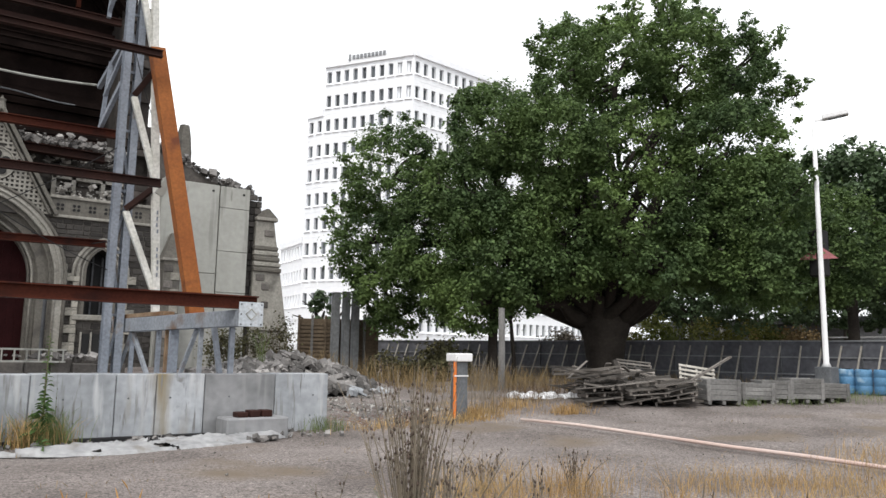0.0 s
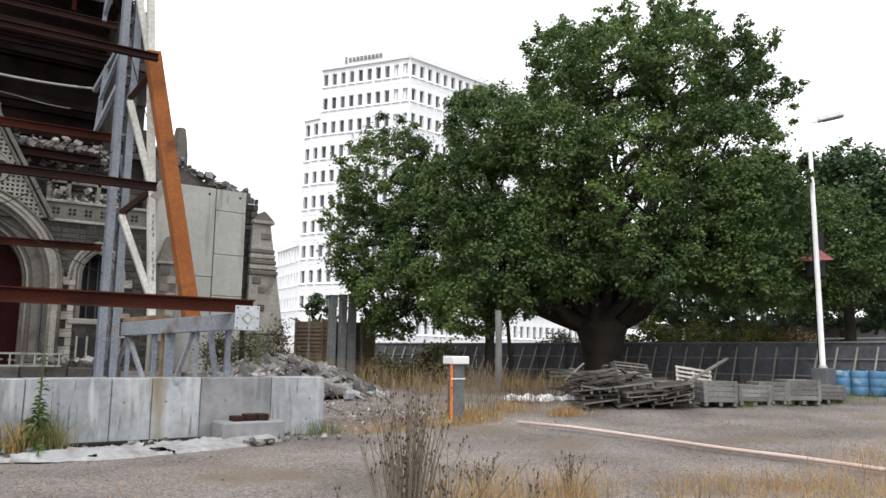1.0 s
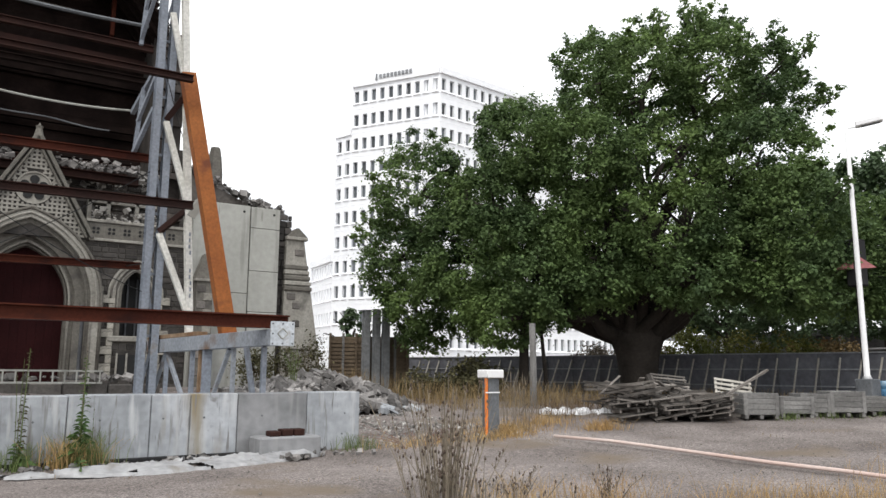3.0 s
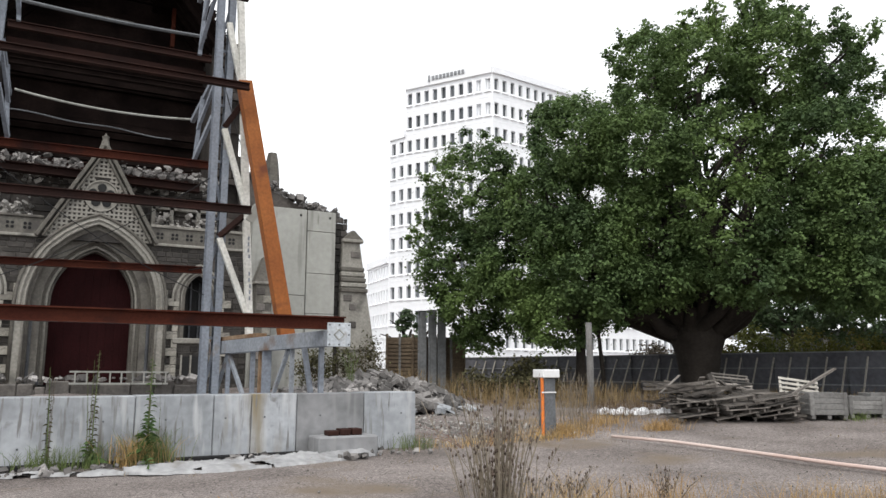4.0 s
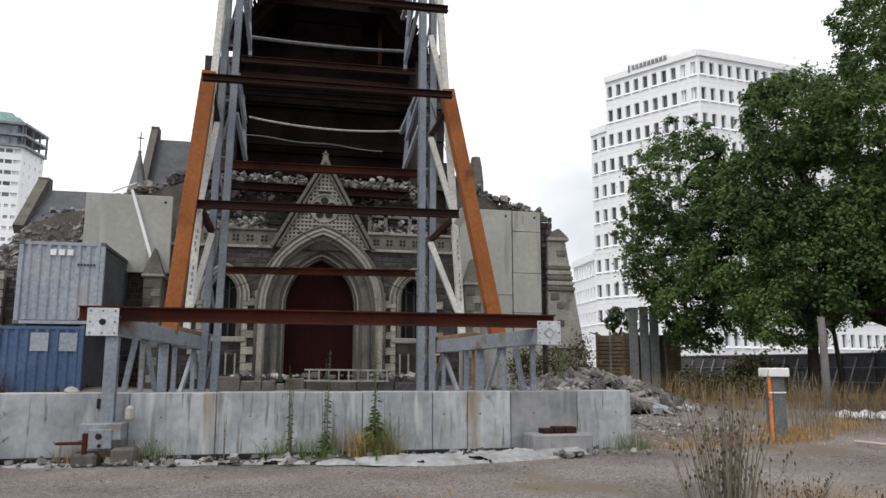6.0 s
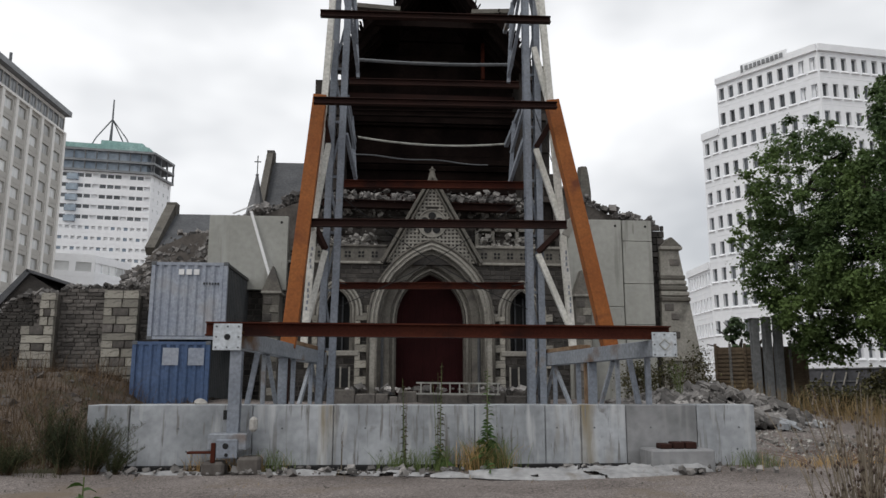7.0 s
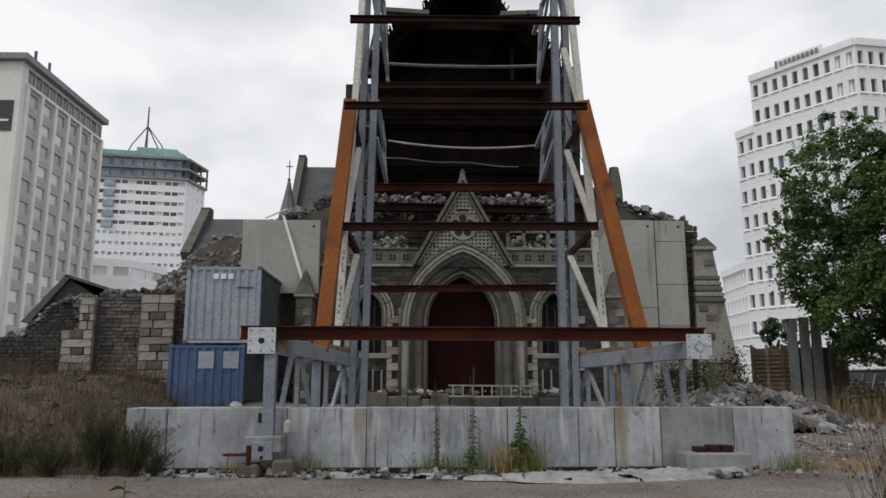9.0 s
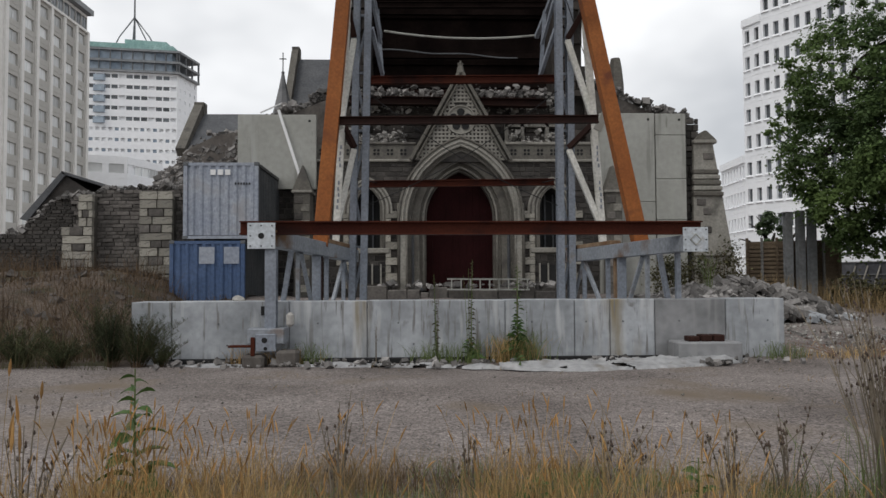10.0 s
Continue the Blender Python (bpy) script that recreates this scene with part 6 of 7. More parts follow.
c2 = container(-7.86, 23.8, 0.42, M_CORR2, M_CORRSIDE, "blue corrugated shipping container at the bottom of a stack")
c1 = container(-7.43, 23.8, 3.0, M_CORR, M_CORRSIDE, "faded pale blue corrugated container on top of another")
for k in range(3):
    part("marking", box(B(), -6.55 + 0.24 * k, -6.38 + 0.24 * k, 23.79, 23.798, 5.12, 5.3), M_WHITEPOLE, c1)
for k in range(6):
    part("marking", box(B(), -5.75 + 0.09 * k, -5.7 + 0.09 * k, 23.79, 23.798, 4.8, 4.87), M_DARK, c1)
for k in range(2):
    part("patch", box(B(), -6.9 + 0.8 * k, -6.4 + 0.8 * k, 23.795, 23.802, 2.2, 2.75), M_CORR, c2, "pale repainted patch")

# ---- terrace in front of the church ----
ter = thing("terrace_wall", "low broken stone terrace wall before the church door", "wall", at=(1.5, 24, 0.9))
rng = random.Random(23)
a = -1.6
while a < 5.2:
    wd = rng.uniform(0.3, 0.9)
    top = 1.36 + rng.uniform(-0.16, 0.1)
    part("coping_block", soften(box(B(), a, a + wd - 0.012, 23.6 + rng.uniform(0, 0.12), 24.2, 0.6, top), 0.035), M_STONE_EACH if rng.random() < 0.7 else M_GREYSTONE, ter)
    a += wd
rail = thing("fallen_ladder", "pale aluminium ladder lying along the terrace", "ladder", at=(2.4, 23.4, 1.3))
for z in (1.32, 1.66):
    part("ladder_rail", bar(B(), (1.2, 23.4, z), (3.9, 23.4, z - 0.02), 0.05, 0.05), M_PANEL, rail)
for i in range(9):
    x = 1.35 + 0.31 * i
    part("rung", bar(B(), (x, 23.4, 1.32), (x, 23.4, 1.66), 0.04, 0.04), M_PANEL, rail)
rubble("terrace_rubble", 60, lambda r: (r.uniform(-1.2, 4.8), r.uniform(23.5, 24.6), 1.42 + 0.06 * r.random()), (0.1, 0.35), M_RUBBLE, 51, "scattered broken stones on the terrace")

# ---- around the foundation ----
blk = thing("concrete_block", "low concrete footing block with a rusty steel stub on top", "block", at=(5.95, 13.85, 0))
part("block", soften(box(B(), 5.32, 6.58, 13.5, 14.2, -0.05, 0.4), 0.03), M_CONCRETE_DARK, blk)
for x in (5.7, 5.95, 6.2):
    part("steel_stub", soften(box(B(), x - 0.12, x + 0.1, 13.68, 13.98, 0.4, 0.5 + 0.03 * (x > 5.8)), 0.015), M_DARKSTEEL, blk, "rusty steel stub")
for x0 in (-3.15, -2.5):
    b = thing("concrete_block", "small weathered concrete block beside the pivot shoe", "block", "footing blocks", at=(x0 + 0.25, 13.7, 0))
    part("block", soften(box(B(), x0, x0 + 0.42, 13.55, 14.0, -0.05, 0.22 + 0.08 * (x0 > -3)), 0.05), M_RUBBLE_DARK, b)
tarp = thing("plastic_sheet", "crumpled white plastic sheet along the foot of the concrete wall", "sheet", at=(1.5, 13.2, 0))


def along(x, table):
    """Linear reading of a short table of (x, value)."""
    return float(np.interp(x, [p for p, _ in table], [v for _, v in table]))


def plastic(x0, x1, front, back, nx, ny, height, seed, cut=0.45):
    """A crumpled strip of film: long folds, ragged edges tucked to the ground, ends drawn thin."""
    tv, tf = [], []
    for i in range(nx):
        u = i / (nx - 1)
        x = x0 + (x1 - x0) * u
        shut = min(1, u * 9, (1 - u) * 9)
        f0 = along(x, front) + 0.13 * noise.noise((x * 1.7, seed, 0)) + 0.07 * noise.noise((x * 6, seed, 3))
        b0 = along(x, back) + 0.1 * noise.noise((x * 2.3, seed, 5)) + 0.05 * noise.noise((x * 7, seed, 8))
        mid = (f0 + b0) / 2
        f0, b0 = mid + (f0 - mid) * (0.25 + 0.75 * shut), mid + (b0 - mid) * (0.25 + 0.75 * shut)
        for j in range(ny):
            v = j / (ny - 1)
            y = f0 + (b0 - f0) * v
            ridge = 1 - abs(noise.noise((x * 0.45 + y * 0.7, y * 2.6 - x * 0.35, seed))) * 2.2
            fold = 1 - abs(noise.noise((x * 0.8 - y * 0.5, y * 5.5 + x * 0.7, seed + 4))) * 2.6
            lift = height * (0.7 * max(0, ridge) ** 2 + 0.35 * max(0, fold) ** 2 + 0.1 * (noise.noise((x * 3, y * 5, seed)) + 0.5)) * min(1, v * 2.6, (1 - v) * 5)
            tv.append((x, y, ground_z(x, y) + (0.012 + lift if 0 < j < ny - 1 else -0.03)))
    for i in range(nx - 1):
        for j in range(ny - 1):
            if noise.noise((tv[i * ny + j][0] * 1.9, tv[i * ny + j][1] * 4.5, seed + 9)) < cut:
                tf.append((i * ny + j, (i + 1) * ny + j, (i + 1) * ny + j + 1, i * ny + j + 1))
    ob = sheet("sheet", tv, tf, M_PLASTIC, tarp)
    ob.data.shade_smooth()


plastic(1.75, 6.7, ((1.7, 12.9), (2.7, 12.6), (3.65, 12.6), (4.7, 12.85), (6.0, 13.2), (6.7, 13.45)), ((1.7, 13.2), (2.8, 13.45), (3.7, 13.7), (5.2, 13.8), (6.7, 13.85)), 190, 26, 0.13, 2)
plastic(-2.6, 1.75, ((-2.6, 13.6), (-1.2, 13.45), (-0.4, 13.5), (0.7, 13.3), (1.8, 12.85)), ((-2.6, 13.75), (-1.3, 13.75), (0, 13.7), (0.8, 13.55), (1.8, 13.15)), 170, 14, 0.06, 31, 0.3)
plastic(-4.6, -2.9, ((-4.6, 13.7), (-2.9, 13.55)), ((-4.6, 13.85), (-2.9, 13.75)), 60, 10, 0.05, 55, 0.3)
# Added black strip: gap shade and dirt along the wall's foot, as colour.
edge_strip = thing("wall_foot_strip", "straight black strip for the dark, dirty gap at the concrete wall's foot", "sheet", at=(0.5, 14.0, 0))
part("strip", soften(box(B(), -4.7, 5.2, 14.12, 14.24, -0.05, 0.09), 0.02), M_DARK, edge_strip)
rubble("small_debris", 320, lambda r: (lambda x: (x, r.uniform(13.1, 14.2), 0.05))(r.uniform(-4.8, 7.6)), (0.04, 0.2), M_RUBBLE, 61, "small broken debris along the concrete wall")


lump = thing("loose_stone", "pale broken stone lying on the concrete wall", "stone", at=(-3.45, 14.6, 1.23))
bm = B()
bmesh.ops.create_icosphere(bm, subdivisions=2, radius=0.11)
for v in bm.verts:
    v.co = Vector((v.co.x * 1.3, v.co.y, max(-0.03, v.co.z * 0.8))) * (1 + 0.4 * noise.noise(v.co * 9)) + Vector((-3.45, 14.6, 1.26))
part("stone", bm, M_PALERUBBLE, lump)

# ---- rubble pile by the corner ----
def pile_z(x, y):
    d = ((x - 10.2) / 3.0) ** 2 + ((y - 22.0) / 1.9) ** 2
    return (0.72 + 0.3 * noise.noise((x * 0.9, y * 0.9, 1))) * max(0, 1 - d) ** 0.75


def slabs(name, n, place, sizes, material, seed, label):
    """Broken flat pieces of wall lying at all angles."""
    r = random.Random(seed)
    v, f = [], []
    for _ in range(n):
        c = Vector(place(r))
        m = Euler((r.gauss(0, 0.35), r.gauss(0, 0.35), r.uniform(0, 6.3))).to_matrix()
        s = r.uniform(*sizes)
        a, b, h = s, s * r.uniform(0.4, 0.9), s * r.uniform(0.12, 0.4)
        k = len(v)
        for sx, sy, sz in ((-1, -1, -1), (1, -1, -1), (1, 1, -1), (-1, 1, -1), (-1, -1, 1), (1, -1, 1), (1, 1, 1), (-1, 1, 1)):
            v.append(tuple(c + m @ Vector((sx * a / 2 * r.uniform(0.65, 1), sy * b / 2 * r.uniform(0.65, 1), sz * h / 2))))
        f += [tuple(k + i for i in q) for q in CUBE_F]
    ob = sheet(name, v, f, material)
    return tagged(ob, label, "rubble", "", "stuff")


def on_pile(r):
    x, y = r.uniform(7.6, 13.1), r.uniform(20.3, 23.9)
    return (x, y, ground_z(x, y) + pile_z(x, y) * r.uniform(0.75, 1.02))


rubble("rubble_pile", 2600, on_pile, (0.04, 0.42), M_RUBBLE, 71, "grey heap of broken masonry and concrete")
slabs("broken_slabs", 70, on_pile, (0.2, 0.7), M_RUBBLE, 72, "pale broken wall slabs on the rubble heap")
slabs("fallen_blocks", 16, lambda r: (lambda x, y: (x, y, ground_z(x, y) + 0.08))(r.uniform(9.5, 13.0), r.uniform(19.8, 20.6)), (0.3, 0.6), M_CONCRETE, 73, "squared concrete blocks fallen from the rubble heap")
rubble("brick_scatter", 1500, lambda r: (lambda x, y: (x, y, ground_z(x, y) + 0.01))(r.uniform(8.0, 12.2), r.uniform(13.9, 19.8)), (0.02, 0.1), M_PALERUBBLE, 74, "pale crushed masonry trodden into the ground")

# ---- service post and pipe on the gravel ----
px, py, pz = 11.3, 14.2, 0.16
svc = thing("service_post", "grey timber service post with white cap and orange conduit", "post", at=(px, py, pz))
part("post", soften(box(B(), px - 0.16, px + 0.16, py - 0.14, py + 0.14, pz - 0.1, pz + 1.35), 0.012), M_POST, svc)
part("cap", soften(box(B(), px - 0.25, px + 0.25, py - 0.22, py + 0.22, pz + 1.36, pz + 1.56), 0.02), M_WHITEPOLE, svc, "white box cap")
part("conduit", tube(B(), [(px - 0.2, py - 0.1, pz), (px - 0.2, py - 0.1, pz + 1.36)], [0.04, 0.04], 8), M_ORANGE, svc, "orange conduit")
part("bracket", box(B(), px - 0.25, px + 0.17, py - 0.16, py - 0.142, pz + 1.0, pz + 1.03), M_WHITEPOLE, svc)
hose = thing("long_pipe", "long pale pipe with reddish ends lying on the gravel", "pipe", at=(12.7, 9, 0.05))
hp = [(12.13, 12.85), (12.6, 11.5), (12.68, 10.4), (12.7, 9.4), (12.68, 7.6), (12.78, 6.3), (12.66, 5.0), (12.6, 3.0), (12.6, 1.0), (12.6, -2.0)]
part("pipe", tube(B(), [(x, y, ground_z(x, y) + 0.07) for x, y in hp], [0.036] * len(hp), 10), M_HOSE, hose, smooth=True)

# ---- timber stacks, crates, barrels, lamp ----
rng = random.Random(5)
stacks = tagged(new("timber_pile"), "untidy stack of weathered grey timber boards on the gravel", "timber pile")
stacks.location = (17.8, 14.6, 0.35)
DR = Vector((0.79, -0.61, 0))
DB = Vector((0.61, 0.79, 0))
P0 = Vector((17.6, 15.0, 0.36))
for k in range(230):
    u = rng.uniform(-1.0, 2.0)
    lim = 0.92 - 0.14 * abs(u + 0.3) + (0.1 if u < -0.6 else 0)
    v, h = rng.uniform(-0.9, 1.6), 0.05 + lim * rng.random() ** 1.2
    L = rng.uniform(0.6, 1.7)
    ang = rng.gauss(0.0, 0.5) + (math.pi / 2 if rng.random() < 0.2 else 0)
    d = DR * math.cos(ang) + DB * math.sin(ang) + Vector((0, 0, rng.gauss(0.0, 0.17)))
    c = P0 + DR * u + DB * v + Vector((0, 0, h))
    part("board", bar(B(), c - d * L / 2, c + d * L / 2, rng.uniform(0.06, 0.17), rng.uniform(0.02, 0.08)), M_TIMBER, stacks)
for p, q, wd in (((19.3, 13.9, 0.8), (20.9, 13.2, 1.75), 0.13), ((17.9, 14.9, 1.0), (17.8, 15.1, 1.6), 0.16)):
    part("board", bar(B(), p, q, wd, 0.06), M_TIMBER, stacks, "board sticking up out of the stack")
for u0, z0 in ((-1.0, 0.78), (-1.0, 0.9), (-0.4, 0.82)):
    c = P0 + DR * u0 + DB * 1.0 + Vector((0, 0, z0))
    part("board", bar(B(), c - DR * 0.7, c + DR * 0.7, 0.7, 0.07), M_TIMBER, stacks)


def pallet(at, turn, tilt, lab, wood=M_TIMBER):
    pl = thing("pallet", lab, "pallet", "timber pallets", at=at)
    m = Matrix.Translation(at) @ Euler((tilt[0], tilt[1], turn)).to_matrix().to_4x4()
    for i in range(6):
        b = bar(B(), (-0.55, -0.5 + 0.2 * i, 0.12), (0.55, -0.5 + 0.2 * i, 0.12), 0.1, 0.02)
        b.transform(m)
        part("deck_board", b, wood, pl)
    for x in (-0.5, 0, 0.5):
        b = bar(B(), (x, -0.52, 0.06), (x, 0.52, 0.06), 0.06, 0.09)
        b.transform(m)
        part("bearer", b, wood, pl)
    return pl


for u, v, z, turn, tilt in ((0.9, 1.0, 0.85, -0.6, (0.5, 0.1)), (0.2, -0.7, 0.15, -0.7, (0.05, 0.1)), (0.6, -0.8, 0.3, -0.5, (0.1, -0.12)), (-0.4, -0.6, 0.4, -0.8, (0.1, 0.15)), (1.2, -0.5, 0.2, -0.65, (0.0, -0.1))):
    c = P0 + DR * u + DB * v + Vector((0, 0, z))
    pallet(tuple(c), turn, tilt, "weathered timber pallet thrown on the timber stack")
pr = random.Random(88)
for u, v, n in ((-0.6, -1.15, 3), (0.55, -1.25, 4), (1.55, -1.1, 4)):
    for k in range(n):
        c = P0 + DR * (u + pr.uniform(-0.12, 0.12)) + DB * (v + pr.uniform(-0.1, 0.1)) + Vector((0, 0, 0.04 + 0.15 * k))
        pallet(tuple(c), -0.66 + pr.uniform(-0.3, 0.3), (pr.uniform(-0.05, 0.05), -0.12 + pr.uniform(-0.1, 0.06)), "dark weathered pallet in a slumped stack")
up = P0 + DR * 2.75 + DB * 0.9 + Vector((0, 0, 0.62))
pallet(tuple(up), -0.75, (0.72, 0.15), "pale pallet leaning upright on the timber stack", M_BRACE)


def crate(c, wd, dp, h, lab):
    cr2 = thing("wooden_crate", lab, "crate", "row of wooden crates", at=tuple(c))
    n = 4
    m = Matrix(((DR.x, DB.x, 0, c.x), (DR.y, DB.y, 0, c.y), (0, 0, 1, c.z), (0, 0, 0, 1)))

    def add(name, x0, x1, y0, y1, z0, z1):
        b = soften(box(B(), x0, x1, y0, y1, z0, z1), 0.008)
        b.transform(m)
        part(name, b, M_CRATE, cr2)

    for i in range(n):
        z0 = 0.12 + (h - 0.12) * i / n
        z1 = 0.12 + (h - 0.12) * (i + 1) / n - 0.012
        add("side_board", -wd / 2, wd / 2, -dp / 2, -dp / 2 + 0.025, z0, z1)
        add("side_board", -wd / 2, wd / 2, dp / 2 - 0.025, dp / 2, z0, z1)
        add("side_board", -wd / 2, -wd / 2 + 0.025, -dp / 2 + 0.03, dp / 2 - 0.03, z0, z1)
        add("side_board", wd / 2 - 0.025, wd / 2, -dp / 2 + 0.03, dp / 2 - 0.03, z0, z1)
    for x in (-wd / 2 + 0.06, wd / 2 - 0.06):
        add("corner_batten", x - 0.05, x + 0.05, -dp / 2 - 0.02, -dp / 2 - 0.002, 0.1, h)
    for x in (-wd / 2 + 0.08, 0, wd / 2 - 0.08):
        add("runner", x - 0.05, x + 0.05, -dp / 2, dp / 2, 0.0, 0.1)
    add("floor_board", -wd / 2 + 0.03, wd / 2 - 0.03, -dp / 2 + 0.03, dp / 2 - 0.03, 0.12, 0.16)
    return cr2


for x, y, wd, h in ((19.75, 12.85, 0.98, 0.72), (20.75, 12.4, 0.95, 0.6), (21.5, 12.3, 0.85, 0.66), (22.2, 11.75, 1.0, 0.72), (23.1, 11.5, 1.05, 0.55)):
    crate(Vector((x, y, ground_z(x, y) - 0.01)), wd, 0.95, h, "grey weathered wooden crate on the gravel")
for i, (x, y, h) in enumerate(((28.75, 13.75, 0.92), (28.95, 13.2, 0.92), (29.1, 12.6, 0.92), (28.6, 11.75, 0.95))):
    b = thing("plastic_barrel", "light blue plastic barrel standing by the hoarding", "barrel", "blue barrels", at=(x, y, 0.48))
    part("body", lathe(B(), (x, y, 0.46), [(0.25, 0), (0.29, 0.05), (0.3, 0.3), (0.285, 0.32), (0.3, 0.34), (0.3, 0.62), (0.285, 0.64), (0.3, 0.66), (0.29, h - 0.06), (0.26, h)], 18), M_BARREL, b, smooth=True)
    part("bung", lathe(B(), (x - 0.08, y - 0.1, 0.46 + h), [(0.16, 0), (0.16, 0.02)], 14), M_DARK, b)
lx, ly, lz = 27.59, 13.83, 0.5
lamp = thing("street_lamp", "tall white street lamp with a single flat head", "street lamp", at=(lx, ly, lz))
part("plinth", soften(box(B(), lx - 0.3, lx + 0.3, ly - 0.3, ly + 0.3, lz - 0.2, lz + 0.95), 0.03), M_POST, lamp, "dark square plinth")
part("pole", tube(B(), [(lx, ly, lz + 0.95), (lx, ly, lz + 1.1), (lx, ly, lz + 6), (lx, ly, lz + 10.65)], [0.17, 0.1, 0.09, 0.065], 12), M_WHITEPOLE, lamp, smooth=True)
hd = Vector((0.45, -0.89, 0))
a = Vector((lx, ly, lz + 10.2))
part("arm", bar(B(), a, a + hd * 0.4 + Vector((0, 0, 0.02)), 0.06, 0.06), M_WHITEPOLE, lamp)
bm = bar(B(), a + hd * 0.3 + Vector((0, 0, 0.09)), a + hd * 1.2 + Vector((0, 0, 0.2)), 0.36, 0.2)
part("lamp_head", soften(bm, 0.03), M_WHITEPOLE, lamp, "flat white lamp head")
part("lens", bar(B(), a + hd * 0.5 + Vector((0, 0, 0.0)), a + hd * 1.1 + Vector((0, 0, 0.075)), 0.22, 0.02), M_COLUMN, lamp)
# red triangular road sign on a dark post behind the lamp
sx, sy = 28.9, 14.6
sign = thing("warning_sign", "red and white triangular road sign on a dark signal post", "sign", at=(sx, sy, 0.5))
part("post", tube(B(), [(sx, sy, 0.4), (sx, sy, 6.9)], [0.09, 0.09], 8), M_DARK, sign)
part("signal_head", soften(box(B(), sx - 0.3, sx + 0.25, sy - 0.3, sy + 0.25, 4.9, 6.7), 0.05), M_DARK, sign)
for s in (-1, 1):
    e = Vector((0.36, -0.71, 0))
    c = Vector((sx, sy, 5.55)) + e * 0.1 * s - Vector((0.89, 0.45, 0)) * 0.35
    bm = B()
    t = Vector((0.89, 0.45, 0)) * 0.03
    v = [bm.verts.new(p) for p in (c - t, c + e * s * 0.75 - t, c + Vector((0, 0, 0.5)) - t, c + t, c + e * s * 0.75 + t, c + Vector((0, 0, 0.5)) + t)]
    for f in ((0, 1, 2), (5, 4, 3), (0, 3, 4, 1), (1, 4, 5, 2), (2, 5, 3, 0)):
        bm.faces.new([v[i] for i in f])
    bmesh.ops.recalc_face_normals(bm, faces=bm.faces[:])
    part("sign_plate", bm, M_REDSIGN, sign, "red triangular plate")
# white sacks
for i, (x, y, s, mt) in enumerate(((16.1, 17.0, 0.42, 0), (16.55, 16.6, 0.4, 0), (17.0, 16.25, 0.42, 0), (15.75, 17.3, 0.36, 0), (17.55, 15.65, 0.4, 1))):
    bm = B()
    bmesh.ops.create_icosphere(bm, subdivisions=3, radius=1.0)
    for v in bm.verts:
        k = 1 + 0.5 * noise.noise(v.co * 2.1 + Vector((i * 5, 0, 0))) - 0.5 * abs(noise.noise(v.co * 5 + Vector((0, i, 0))))
        v.co = Vector((v.co.x * s * k + x, v.co.y * s * 0.8 * k + y, max(-0.02, v.co.z * 0.2 * k) + ground_z(x, y)))
    ob = part("plastic_sack", bm, M_GREENSACK if mt else M_SACK, smooth=True)
    tagged(ob, "crumpled pale green sack beside the timber stack" if mt else "crumpled white plastic sack lying on the ground", "sack", "crumpled sacks")
# timber pole and dead trunks under the tree
pole = thing("timber_pole", "weathered grey timber pole standing before the tree", "pole", at=(17.3, 19.9, 0.48))
part("pole", tube(B(), [(17.3, 19.9, 0.4), (17.32, 19.9, 1.8), (17.3, 19.9, 3.35)], [0.13, 0.12, 0.11], 9), M_CRATE, pole)
for x, y, h, r, lean in ((21.2, 25.3, 5.0, 0.22, 0.2), (21.9, 24.6, 3.8, 0.1, -0.5)):
    st = thing("young_tree", "dark bare young tree growing under the plane tree", "tree", "dark young trees", at=(x, y, 0.5))
    part("stem", tube(B(), [(x, y, 0.3), (x + lean * 0.1, y, h * 0.4), (x + lean * 0.6, y, h)], [r * 1.4, r, r * 0.7], 9), M_BARK, st, smooth=True)

# ---- beyond the hoarding ----
pav = thing("low_pavilion", "low pale pavilion with a tan panel beyond the hoarding", "building", at=(62, 34, 0.5))
# Grey body colour carries the shade under the pavilion roof.
part("body", box(B(), 58, 64, 28, 46, 0, 4.4), M_COLUMN, pav)
part("roof", box(B(), 56.5, 65, 20, 48, 4.5, 4.9), M_COLUMN, pav)
part("tan_panel", box(B(), 57.7, 57.95, 33, 36.5, 1.5, 4.2), M_TAN, pav)
for i in range(8):
    part("column", box(B(), 57, 57.3, 20.5 + 3.6 * i, 20.8 + 3.6 * i, 0, 4.5), M_WHITEBLD, pav)
for y in (10, 16, 22):
    part("handrail", bar(B(), (54, y, 3.3), (54, y + 5.8, 3.3), 0.1, 0.1), M_WHITEPOLE, pav)
hedge = thing("hedge", "loose green and rusty hedge beyond the hoarding", "hedge", at=(36.5, 28, 0.5))
for k, (x, y, z, r, rz, mt) in enumerate(((34.5, 30.5, 2.2, 1.5, 1.2, M_STRAW), (36, 28.5, 2.6, 1.6, 1.5, M_HEDGE), (37.4, 26, 2.6, 1.6, 1.4, M_HEDGE), (38.6, 23.6, 2.4, 1.4, 1.2, M_HEDGE), (33, 33, 2.0, 1.4, 1.0, M_GREYWEED), (39.5, 21.5, 2.1, 1.3, 1.0, M_STRAW))):
    leaves("bush", [(x, y, z, r, r, rz), (x + 0.5, y - 0.6, z * 0.8, r * 0.7, r * 0.7, rz * 0.8)], 60, 60, 0.3, 0.16, mt, 161 + k, hedge)


